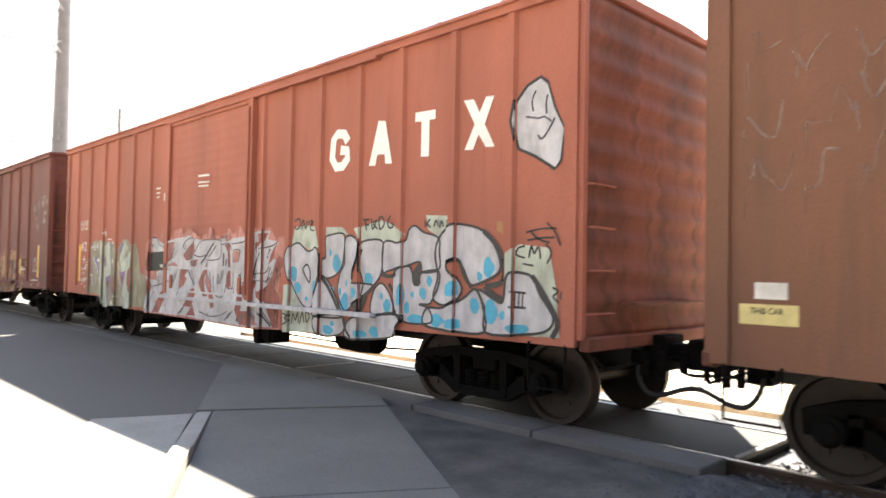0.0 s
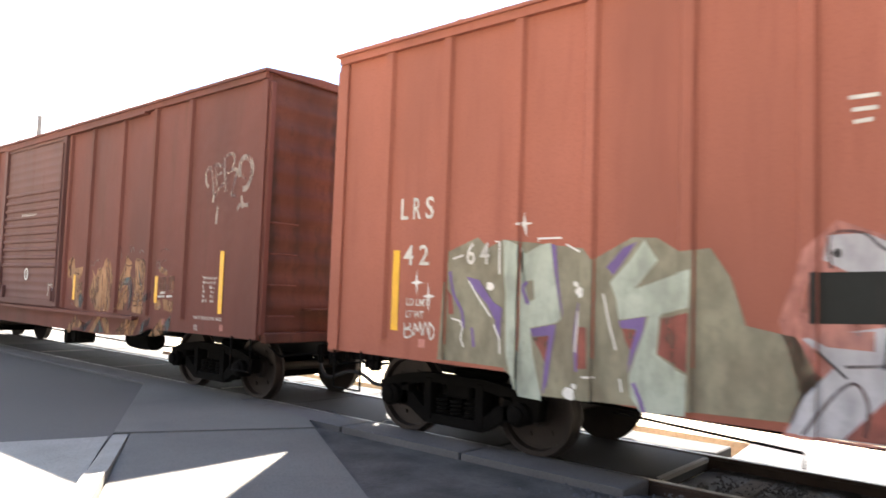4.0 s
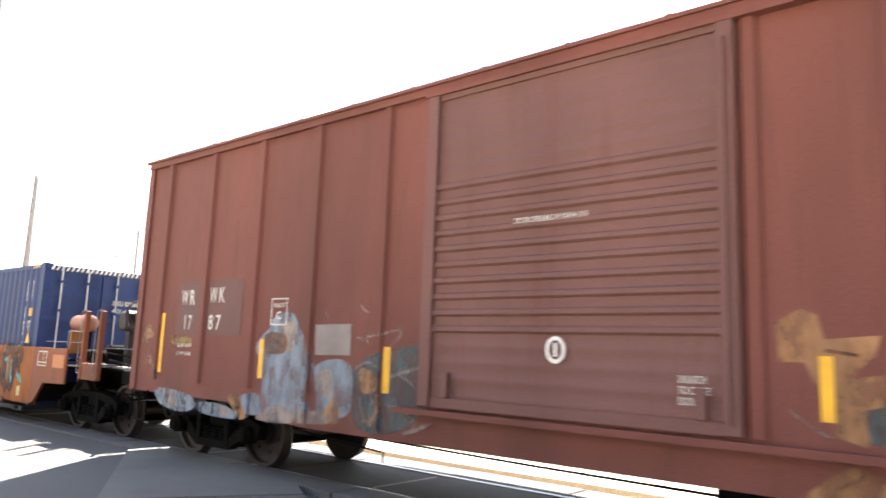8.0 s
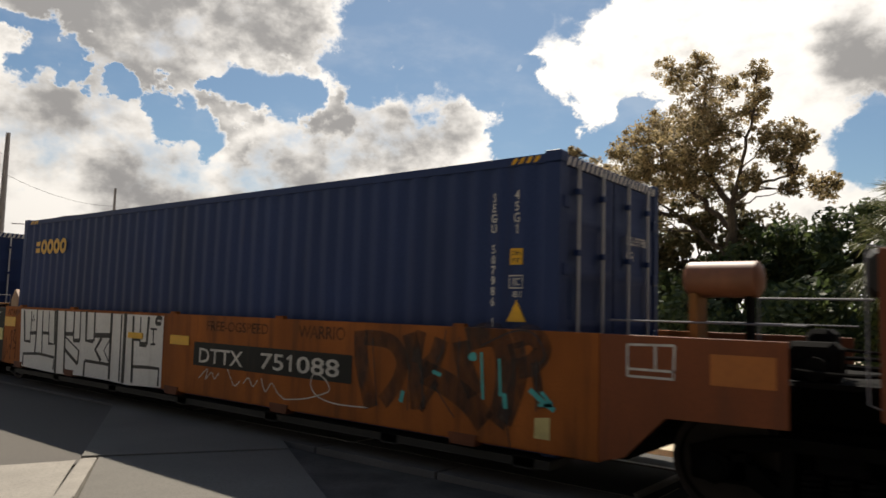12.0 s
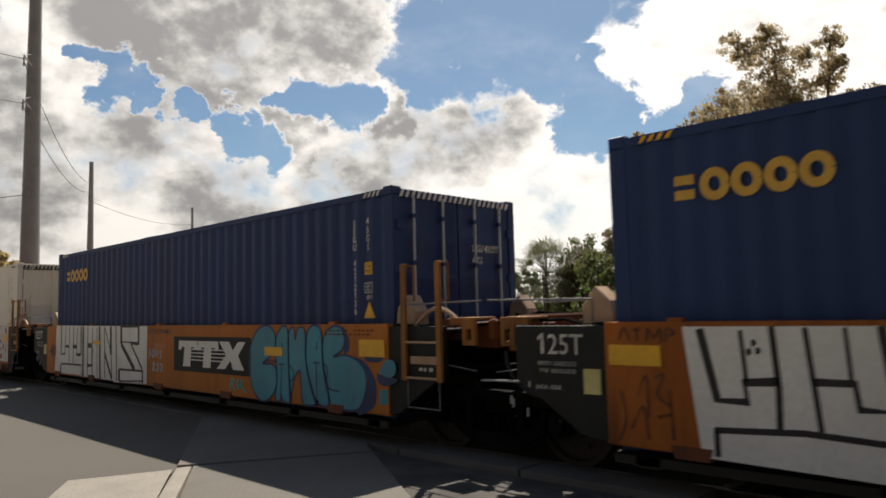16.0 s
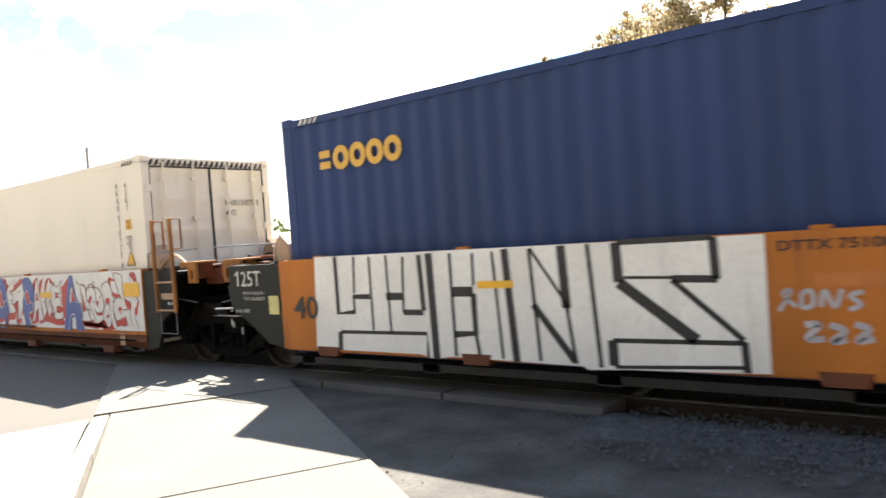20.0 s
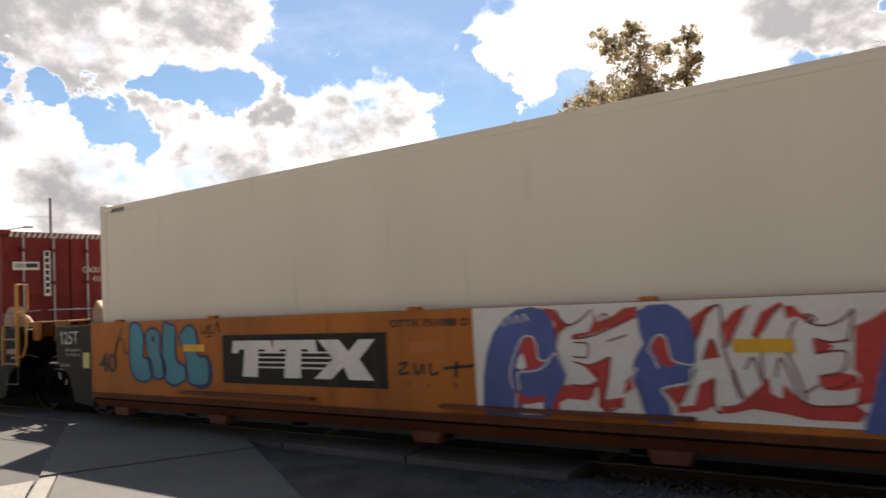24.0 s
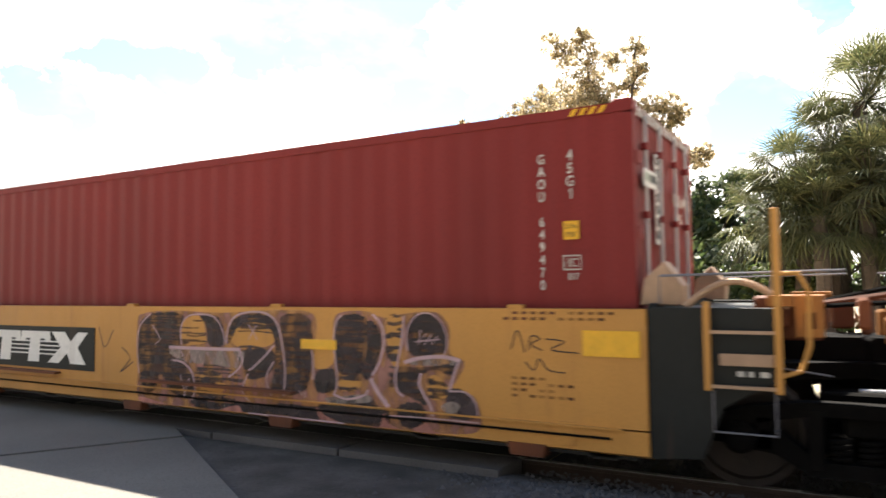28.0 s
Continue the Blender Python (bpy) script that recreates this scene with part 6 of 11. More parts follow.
g.P([(-2.69, 1.53), (-2.51, 2.06), (-2.30, 2.27), (-2.00, 2.15), (-1.86, 2.33), (-1.66, 2.13), (-1.39, 2.10), (-1.18, 2.27), (-0.88, 2.34), (-0.81, 2.19), (-0.55, 2.34), (-0.41, 2.25), (-0.19, 2.15), (0.06, 2.18), (0.26, 2.32), (0.38, 2.16), (0.68, 2.15), (0.92, 2.27), (1.06, 2.16), (1.29, 2.30), (1.41, 2.17), (1.63, 2.26), (1.77, 2.22), (2.10, 2.25), (2.21, 2.10), (2.37, 2.10), (2.52, 2.11), (2.52, 1.95), (2.45, 1.84), (2.63, 1.79), (2.65, 1.70), (2.41, 1.51), (2.35, 1.27), (2.44, 1.23), (2.45, 1.09), (2.41, 0.72), (1.66, 0.68), (0.29, 0.70), (-1.56, 0.71), (-2.66, 0.69), (-2.53, 1.00)])
g = Coat(car_a, band_a, "graffiti_letter", GREYWHITE, "jagged chalky white sprayed letters", 1)
g.P([(-2.36, 2.16), (-2.12, 2.17), (-1.98, 2.10), (-1.77, 2.04), (-1.55, 2.08), (-1.13, 2.14), (-0.73, 2.16), (-0.50, 2.19), (-0.32, 2.11), (-0.11, 2.10), (0.60, 2.09), (0.78, 2.11), (1.03, 2.10), (1.41, 2.12), (1.51, 2.19), (1.80, 2.20), (2.09, 2.20), (2.02, 2.07), (2.34, 2.03), (2.23, 1.87), (2.16, 1.77), (2.27, 1.76), (2.16, 1.51), (2.02, 1.36), (1.71, 1.20), (1.94, 1.11), (2.21, 0.74), (1.66, 0.71), (0.89, 0.72), (0.13, 0.72), (-0.74, 0.75), (-1.67, 0.73), (-2.63, 0.72), (-2.50, 1.00), (-2.31, 1.23), (-2.52, 1.41), (-2.01, 1.52), (-1.95, 1.75), (-2.24, 1.90), (-2.39, 1.98)])
g = Coat(car_a, band_a, "graffiti_backing", SHADOWRED, "dull red gaps between the letters", 2)
g.P([(-1.55, 2.06), (-1.18, 2.08), (-1.25, 1.77), (-1.50, 1.67), (-1.55, 1.88)])
g.P([(-0.78, 1.83), (-0.55, 1.99), (-0.37, 2.08), (-0.32, 1.92), (-0.41, 1.76), (-0.64, 1.73)])
g.P([(-0.50, 1.73), (-0.19, 1.76), (-0.24, 1.64), (-0.42, 1.57)])
g.P([(-0.88, 1.57), (-0.64, 1.64), (-0.55, 1.57), (-0.69, 1.47), (-0.60, 1.41), (-0.74, 1.28), (-0.91, 1.22)])
g.P([(-0.15, 1.36), (0.06, 1.60), (0.18, 1.72), (0.18, 1.54), (0.06, 1.42), (0.10, 1.24), (0.22, 1.13), (0.05, 1.12), (-0.07, 1.24)])
g.P([(-0.74, 0.92), (-0.46, 1.22), (-0.33, 1.26), (-0.24, 1.17), (-0.37, 0.97), (-0.24, 0.77), (-0.60, 0.76), (-0.42, 0.91)])
g.P([(0.78, 2.00), (0.96, 2.02), (0.99, 1.72), (1.02, 1.33), (0.92, 1.27), (0.85, 1.32), (0.92, 1.60), (0.89, 1.88)])
g.P([(1.22, 1.17), (1.35, 1.34), (1.54, 1.42), (1.71, 1.43), (1.69, 1.35), (1.54, 1.21), (1.41, 1.16), (1.35, 0.94), (1.57, 0.95), (1.57, 0.72), (1.32, 0.72), (1.16, 0.95)])
g.P([(1.64, 2.02), (1.83, 2.04), (1.80, 2.16), (2.05, 2.17), (1.91, 2.03), (1.83, 1.96), (1.66, 1.90)])
g.P([(2.05, 1.68), (2.13, 1.85), (2.26, 1.99), (2.31, 2.02), (2.23, 1.87), (2.18, 1.75)])
g.P([(1.71, 1.20), (2.02, 1.36), (2.18, 1.51), (2.28, 1.76), (2.36, 1.82), (2.51, 1.77), (2.53, 1.70), (2.34, 1.56), (2.24, 1.32), (2.39, 1.23), (2.41, 1.06), (2.36, 0.94), (2.40, 0.74), (2.24, 0.73), (1.94, 1.11)])
g.P([(0.33, 1.25), (0.41, 1.14), (0.45, 0.96), (0.33, 0.92), (0.26, 1.10), (0.22, 1.31)])
g.P([(-2.26, 0.73), (-2.01, 1.02), (-1.84, 1.17), (-1.67, 1.04), (-1.96, 0.73)])
g = Coat(car_a, band_a, "graffiti_fill", PINK, "pink sprayed fill in the letters", 2)
g.P([(1.09, 1.89), (1.30, 1.90), (1.26, 1.71), (1.09, 1.71)])
g.P([(0.06, 1.39), (0.18, 1.53), (0.35, 1.31), (0.26, 1.18)])
g.P([(1.58, 0.93), (1.72, 0.86), (1.86, 0.74), (1.60, 0.73)])
g.P([(-2.50, 1.44), (-2.07, 1.49), (-2.07, 1.35), (-2.37, 1.36)])
g.P([(0.78, 2.10), (1.03, 2.17), (1.03, 2.09), (0.83, 2.04)])
g.P([(-1.55, 1.64), (-1.13, 1.71), (-0.98, 1.64), (-1.18, 1.58), (-1.53, 1.55)])
g = Coat(car_a, band_a, "graffiti_outline", LINEDARK, "thin grey-brown outlines of the letters", 3)
g.S([(-2.34, 1.92), (-2.34, 2.16), (-2.14, 2.17), (-2.00, 2.05), (-1.77, 1.99), (-1.55, 2.01)], 0.022)
g.S([(-0.83, 1.93), (-0.73, 2.05), (-0.55, 2.13), (-0.41, 2.14), (-0.35, 2.08), (-0.44, 1.97)], 0.022)
g.S([(-0.32, 1.87), (-0.15, 2.04), (0.06, 2.09), (0.60, 2.08), (0.65, 2.03), (0.62, 1.78), (0.14, 1.74)], 0.022)
g.S([(-0.35, 1.84), (-0.11, 1.80), (0.18, 1.84)], 0.022)
g.S([(1.03, 2.01), (1.41, 2.04), (1.49, 2.12)], 0.022)
g.S([(1.08, 1.71), (1.09, 1.90), (1.29, 1.91), (1.30, 1.86), (1.25, 1.72)], 0.022)
g.S([(1.83, 1.93), (2.16, 1.97), (2.34, 2.04)], 0.022)
g.S([(1.48, 1.50), (1.71, 1.54), (1.97, 1.56), (2.08, 1.65)], 0.022)
g.S([(1.38, 1.38), (1.71, 1.43), (2.00, 1.43), (2.09, 1.49)], 0.022)
g.S([(0.41, 1.49), (0.43, 1.25), (0.56, 1.14), (0.75, 1.15), (0.85, 1.30), (0.89, 1.55)], 0.022)
g.S([(-0.11, 0.86), (0.29, 0.80), (0.67, 0.83), (0.92, 0.91)], 0.022)
g.S([(1.09, 1.55), (1.10, 1.39), (1.05, 1.26)], 0.022)
g.S([(1.35, 1.55), (1.34, 1.27)], 0.022)
g.S([(-1.28, 1.95), (-1.32, 1.78), (-1.13, 1.64)], 0.022)
g.S([(-2.01, 1.52), (-1.83, 1.66), (-1.66, 1.73), (-1.49, 1.74)], 0.022)
g.S([(-1.03, 1.64), (-1.05, 1.47), (-1.19, 1.30)], 0.022)
g.S([(-0.91, 1.57), (-0.93, 1.21), (-1.09, 1.03)], 0.022)
g.S([(-2.25, 1.23), (-1.99, 1.26), (-1.67, 1.32), (-1.18, 1.37)], 0.022)
g.S([(0.92, 1.27), (1.10, 1.29), (1.12, 1.17)], 0.022)
g.S([(-2.51, 0.73), (-2.33, 1.01), (-2.19, 1.12), (-2.11, 0.98), (-2.13, 0.76)], 0.022)
g.S([(-1.51, 0.91), (-1.45, 0.77)], 0.022)
g.S([(0.68, 2.00), (0.92, 2.02), (1.03, 1.91)], 0.022)
g = Coat(car_a, band_a, "graffiti_accent", SPRAYBLACK, "black accent strokes in the letters", 4)
g.L([(0.39, 2.03), (0.10, 1.79), (-0.06, 1.68)], 0.045)
g.L([(0.49, 1.99), (0.24, 1.80)], 0.028)
g.L([(0.76, 1.86), (0.75, 1.65)], 0.055)
g.L([(0.87, 1.76), (0.83, 1.66)], 0.04)
g.L([(0.72, 1.60), (0.66, 1.35)], 0.024)
g.L([(0.79, 1.60), (0.71, 1.42)], 0.02)
g.L([(-1.15, 1.98), (-1.25, 1.77)], 0.03)
g.L([(-1.04, 1.93), (-1.17, 1.77)], 0.018)
g.L([(-0.80, 2.03), (-0.69, 1.92)], 0.02)
g.L([(-0.73, 2.05), (-0.65, 1.94)], 0.02)
g.L([(-1.02, 1.54), (-1.16, 1.33)], 0.024)
g.L([(-1.09, 1.56), (-1.20, 1.37)], 0.018)
g.L([(-0.55, 1.57), (-0.30, 1.30)], 0.035)
g.L([(-0.44, 1.57), (-0.28, 1.34)], 0.018)
g.L([(0.28, 1.55), (0.33, 1.24)], 0.026)
g.L([(-1.98, 1.49), (-2.01, 1.23)], 0.022)
g.L([(-1.90, 1.49), (-1.97, 1.27)], 0.018)
g.L([(1.78, 1.91), (1.67, 1.66), (1.60, 1.47)], 0.045)
g.L([(1.86, 1.87), (1.65, 1.46)], 0.022)
g.L([(2.13, 1.65), (2.01, 1.39)], 0.024)
g.L([(2.17, 1.58), (2.05, 1.40)], 0.02)
g.L([(-0.73, 0.89), (-0.94, 0.76)], 0.024)
g.L([(-0.64, 0.94), (-0.86, 0.77)], 0.02)
g.L([(1.03, 0.90), (0.84, 0.76)], 0.024)
g.L([(1.10, 0.93), (0.93, 0.79)], 0.02)
g.L([(1.83, 0.94), (2.17, 0.75)], 0.035)
g.L([(1.92, 0.95), (2.24, 0.75)], 0.02)
g.L([(-2.43, 1.33), (-2.24, 1.15)], 0.018)
g.L([(-0.44, 2.13), (-0.43, 2.07)], 0.018)
g.L([(-0.49, 2.14), (-0.50, 2.10)], 0.015)
g.L([(0.22, 0.84), (0.26, 0.78)], 0.03)
g.L([(1.48, 1.24), (1.47, 1.18)], 0.02)
g.L([(-1.74, 1.36), (-1.65, 1.29)], 0.018)
g.E(2.09, 1.90, 0.025, 0.025)
g.E(2.06, 1.85, 0.018, 0.018)
g.E(2.04, 1.80, 0.018, 0.018)
g.E(1.77, 1.32, 0.025, 0.025)
g.E(1.78, 1.25, 0.03, 0.03)
g.E(1.25, 0.79, 0.03, 0.03)
g.E(-2.30, 2.03, 0.03, 0.03)
g.E(-1.86, 1.82, 0.012, 0.012)
g.O([(0.545, 1.43), (0.580, 1.51), (0.615, 1.43), (0.580, 1.35)], 0.022)
g.O([(1.265, 1.44), (1.300, 1.52), (1.335, 1.44), (1.300, 1.36)], 0.022)
g = Coat(car_a, band_a, "lettered_notice", DULLWHITE, "small worn white notice", 1)
g.L([(-0.26, 3.22), (0.17, 3.21)], 0.035)
g.L([(-0.26, 3.11), (0.17, 3.09)], 0.03)
g.L([(-0.24, 3.04), (0.13, 3.03)], 0.03)
g.L([(-2.23, 3.14), (-2.04, 3.14)], 0.03)
g.L([(-2.21, 3.05), (-2.05, 3.05)], 0.03)
g.L([(-2.20, 2.96), (-2.08, 2.97)], 0.03)
g.L([(-1.63, 3.03), (-1.63, 2.90)], 0.05)
g = Coat(car_a, band_a, "dark_plate", DARKPAINT, "dark square plate", 2)
g.P([(-2.47, 1.89), (-1.77, 1.91), (-1.78, 1.55), (-2.47, 1.52)])
g = Coat(car_a, band_a, "graffiti_ground", OLIVE, "olive grey sprayed ground", 0)
g.P([(-5.90, 2.08), (-5.52, 2.22), (-5.39, 2.11), (-5.21, 2.19), (-4.31, 2.09), (-4.23, 1.99), (-3.86, 2.18), (-3.64, 2.17), (-3.44, 2.05), (-3.20, 2.08), (-3.04, 1.85), (-2.92, 1.48), (-2.55, 1.41), (-2.43, 1.17), (-1.98, 0.81), (-4.82, 0.73), (-5.15, 0.95), (-5.97, 0.96)])
g = Coat(car_a, band_a, "graffiti_letter", MINT, "pale mint sprayed letters", 2)
g.P([(-5.21, 2.19), (-5.07, 2.16), (-5.01, 2.13), (-4.98, 2.10), (-4.94, 1.80), (-4.87, 1.35), (-4.83, 1.09), (-4.74, 0.75), (-4.73, 0.69), (-4.99, 0.70), (-5.11, 1.06), (-5.13, 1.52), (-5.18, 1.75)])
g.P([(-5.02, 2.08), (-4.94, 2.05), (-4.80, 2.12), (-4.67, 2.15), (-4.63, 1.89), (-4.54, 1.45), (-4.59, 1.41), (-4.87, 1.35), (-4.92, 1.58), (-4.83, 1.62), (-4.85, 1.80), (-4.96, 1.78)])
g.P([(-4.06, 1.79), (-3.88, 1.98), (-3.75, 2.16), (-3.63, 1.98), (-3.78, 1.80), (-3.83, 1.74), (-3.71, 1.78), (-3.44, 1.88), (-3.34, 1.91), (-3.35, 1.60), (-3.58, 1.54), (-3.61, 1.51), (-3.63, 1.20), (-3.46, 1.10), (-3.36, 1.06), (-3.37, 0.74), (-3.76, 0.71), (-3.85, 0.83), (-3.87, 1.00), (-3.79, 1.26), (-3.73, 1.42), (-3.70, 1.52), (-3.97, 1.47), (-4.00, 1.65)])
g = Coat(car_a, band_a, "graffiti_outline", PURPLE, "violet strokes round the letters", 3)
g.P([(-4.87, 1.34), (-4.59, 1.40), (-4.60, 1.33), (-4.63, 1.15), (-4.67, 0.85), (-4.72, 0.75), (-4.70, 1.06), (-4.66, 1.29), (-4.84, 1.27)])
g.P([(-3.97, 1.46), (-3.73, 1.51), (-3.75, 1.38), (-3.83, 1.18), (-3.88, 1.02), (-3.86, 1.22), (-3.81, 1.40), (-3.95, 1.40)])
g.P([(-4.05, 1.88), (-4.10, 1.92), (-3.94, 2.09), (-3.82, 2.14), (-3.88, 2.05), (-4.03, 1.85)])
g.P([(-5.65, 1.82), (-5.49, 1.79), (-5.31, 1.58), (-5.20, 1.52), (-5.22, 1.15), (-5.28, 1.40), (-5.38, 1.55), (-5.57, 1.72)])
g.P([(-4.66, 2.14), (-4.61, 2.12), (-4.58, 1.81), (-4.52, 1.46), (-4.55, 1.55), (-4.62, 1.89)])
g.S([(-5.87, 1.87), (-5.81, 1.64), (-5.70, 1.47), (-5.67, 1.30)], 0.035)
g.S([(-3.83, 0.95), (-3.76, 0.80), (-3.73, 0.71)], 0.035)
g.S([(-4.35, 1.60), (-4.39, 1.30), (-4.37, 0.99)], 0.035)
g.S([(-5.56, 1.31), (-5.53, 1.12)], 0.035)
g.S([(-4.92, 1.78), (-4.96, 1.71), (-4.90, 1.57)], 0.035)
g = Coat(car_a, band_a, "graffiti_red", SHADOWRED, "red gap between the letters", 4)
g.P([(-4.84, 1.26), (-4.66, 1.29), (-4.70, 1.04), (-4.75, 1.14)])
g.P([(-3.94, 1.40), (-3.81, 1.39), (-3.86, 1.22), (-3.90, 1.29)])
g.P([(-4.34, 1.39), (-4.26, 1.39), (-4.25, 1.03), (-4.34, 1.02)])
g.P([(-3.59, 1.50), (-3.35, 1.56), (-3.36, 1.08), (-3.62, 1.21)])
g.P([(-5.90, 1.69), (-5.83, 1.62), (-5.80, 1.44), (-5.87, 1.43)])
g = Coat(car_a, band_a, "graffiti_highlight", WHITE, "thin white highlight lines", 5)
g.L([(-5.30, 2.17), (-5.25, 2.17), (-5.24, 1.85)], 0.018)
g.L([(-5.62, 1.78), (-5.52, 1.65), (-5.33, 1.43)], 0.018)
g.L([(-5.29, 1.36), (-5.22, 1.22), (-5.21, 1.08)], 0.018)
g.L([(-5.83, 2.00), (-5.70, 2.04)], 0.018)
g.L([(-5.83, 1.39), (-5.71, 1.37), (-5.68, 1.30), (-5.70, 1.20), (-5.66, 1.11)], 0.018)
g.L([(-4.80, 2.16), (-4.80, 2.19), (-4.55, 2.19)], 0.018)
g.L([(-4.36, 1.53), (-4.39, 1.16)], 0.018)
g.L([(-4.12, 1.69), (-4.06, 1.44), (-3.99, 1.21)], 0.018)
g.L([(-4.50, 2.13), (-4.36, 2.06)], 0.018)
g.L([(-4.29, 0.95), (-4.19, 0.96)], 0.018)
g.L([(-3.95, 0.97), (-3.93, 0.86)], 0.018)
g.E(-5.35, 1.73, 0.045, 0.045)
g.E(-4.34, 1.70, 0.05, 0.05)
g.E(-4.39, 1.77, 0.025, 0.025)
g.E(-4.44, 0.79, 0.06, 0.06)
g.E(-4.39, 0.86, 0.025, 0.025)
g = Coat(car_a, band_a, "painted_star", WHITE, "white sprayed four-point star", 1)
g.P([(-4.97, 2.45), (-4.95, 2.35), (-4.87, 2.34), (-4.94, 2.32), (-4.94, 2.21), (-4.98, 2.31), (-5.05, 2.33), (-4.98, 2.36)])
g = Coat(car_a, band_a, "painted_star", WHITE, "white sprayed four-point star", 1)
g.P([(-6.34, 1.89), (-6.32, 1.77), (-6.24, 1.75), (-6.32, 1.73), (-6.32, 1.61), (-6.35, 1.73), (-6.42, 1.74), (-6.35, 1.77)])
g = Coat(car_a, band_a, "painted_star", WHITE, "white sprayed four-point star", 1)
g.P([(-6.17, 1.77), (-6.15, 1.63), (-6.06, 1.61), (-6.14, 1.59), (-6.15, 1.44), (-6.17, 1.59), (-6.24, 1.60), (-6.17, 1.63)])
g = Coat(car_a, band_a, "graffiti_tag", DULLWHITE, "white sprayed tag", 1)
g.S([(-6.49, 1.31), (-6.48, 1.16), (-6.38, 1.18), (-6.40, 1.24), (-6.48, 1.24), (-6.40, 1.28), (-6.42, 1.31)], 0.018)
g.S([(-6.35, 1.18), (-6.34, 1.31), (-6.29, 1.23), (-6.26, 1.33), (-6.23, 1.19)], 0.018)
g.S([(-6.22, 1.19), (-6.19, 1.33), (-6.14, 1.20)], 0.018)
g.S([(-6.13, 1.34), (-6.12, 1.16), (-6.06, 1.21), (-6.08, 1.29), (-6.13, 1.32)], 0.018)
g = Coat(car_b, band_b, "graffiti_letter", OCHRE, "ochre sprayed letters", 0)
g.P([(1.74, 1.98), (1.92, 2.08), (2.03, 2.03), (2.07, 1.86), (2.42, 1.89), (2.38, 1.75), (2.22, 1.59), (2.42, 1.62), (2.52, 1.38), (2.36, 1.27), (2.30, 1.13), (2.13, 1.18), (2.05, 1.42), (1.93, 1.69), (1.76, 1.69)])
g.P([(2.70, 1.44), (2.87, 1.71), (2.77, 1.86), (2.96, 1.71), (3.02, 1.85), (3.22, 1.89), (3.28, 2.01), (3.36, 2.05), (3.47, 1.99), (3.55, 1.86), (3.61, 1.72), (3.58, 1.43), (3.55, 1.15), (3.22, 1.10), (2.99, 1.13), (2.81, 1.30)])
g.P([(3.82, 1.54), (3.89, 1.73), (4.02, 1.91), (4.07, 2.12), (4.16, 2.03), (4.28, 1.96), (4.23, 1.78), (4.32, 1.67), (4.13, 1.62), (3.96, 1.50), (3.85, 1.31)])
g.P([(3.83, 1.26), (3.96, 1.45), (4.15, 1.59), (4.24, 1.55), (4.19, 1.37), (4.07, 1.17), (3.80, 1.17)])
g.P([(4.37, 1.96), (4.42, 2.04), (4.66, 2.02), (4.82, 1.87), (4.81, 1.66), (4.82, 1.53), (4.76, 1.49), (4.75, 1.24), (4.71, 1.13), (4.34, 1.15), (4.40, 1.47), (4.32, 1.69), (4.43, 1.73)])
g.P([(5.15, 1.89), (5.24, 1.91), (5.42, 1.85), (5.45, 1.75), (5.31, 1.79), (5.17, 1.83)])
g.P([(5.32, 1.40), (5.43, 1.39), (5.66, 1.38), (5.64, 1.20), (5.39, 1.23)])
g.P([(5.10, 1.35), (5.25, 1.38), (5.32, 1.28), (5.21, 1.22), (5.10, 1.23)])
g = Coat(car_b, band_b, "graffiti_letter", OCHRE, "ochre sprayed letters on the sill", 0)
g.P([(1.85, 0.72), (2.10, 0.93), (2.23, 1.00), (2.43, 0.91), (2.63, 0.88), (2.57, 0.79), (2.17, 0.78), (1.97, 0.65)])
g.P([(2.81, 0.72), (2.99, 0.91), (3.16, 1.05), (3.28, 1.06), (3.11, 0.87), (2.99, 0.74)])
g.P([(3.28, 0.99), (3.44, 1.02), (3.55, 0.96), (3.60, 0.78), (3.70, 0.75), (3.44, 0.74), (3.36, 0.87)])
g.P([(3.80, 0.79), (3.99, 0.92), (4.18, 1.02), (4.62, 1.07), (4.57, 0.94), (4.40, 0.77), (4.13, 0.77)])
g.P([(4.93, 0.79), (5.12, 0.92), (5.34, 1.10), (5.38, 1.08), (5.44, 0.99), (5.40, 0.86), (5.19, 0.81)])
g = Coat(car_b, band_b, "graffiti_accent", DULLTEAL, "dull teal shadows between the letters", 1)
g.P([(4.01, 1.70), (4.23, 1.73), (4.31, 1.64), (4.34, 1.47), (4.27, 1.20), (4.19, 1.16), (4.24, 1.46), (4.15, 1.60), (3.96, 1.57), (3.85, 1.49)])
g.P([(4.50, 1.91), (4.58, 1.74), (4.64, 1.57), (4.58, 1.60), (4.53, 1.74)])
g.P([(2.99, 0.74), (3.14, 0.90), (3.22, 0.98), (3.38, 0.76), (3.16, 0.73)])
g.P([(2.50, 0.76), (2.69, 0.88), (2.99, 1.01), (2.87, 0.90), (2.63, 0.73)])
g.P([(4.61, 0.82), (4.82, 1.00), (4.98, 1.10), (4.94, 0.98), (4.77, 0.81)])
g.P([(4.80, 1.41), (5.00, 1.54), (4.96, 1.42), (4.83, 1.31)])
g.P([(5.41, 0.99), (5.51, 1.09), (5.62, 1.16), (5.59, 0.97), (5.48, 0.85)])
g.P([(2.29, 1.37), (2.49, 1.44), (2.62, 1.29), (2.50, 1.12), (2.33, 1.16)])
g = Coat(car_b, band_b, "dark_plate", SMUDGE, "dark brown square route plate", 3)
g.P([(5.21, 1.74), (5.43, 1.74), (5.42, 1.53), (5.21, 1.53)])
g.P([(5.48, 1.75), (5.67, 1.76), (5.67, 1.55), (5.47, 1.53)])
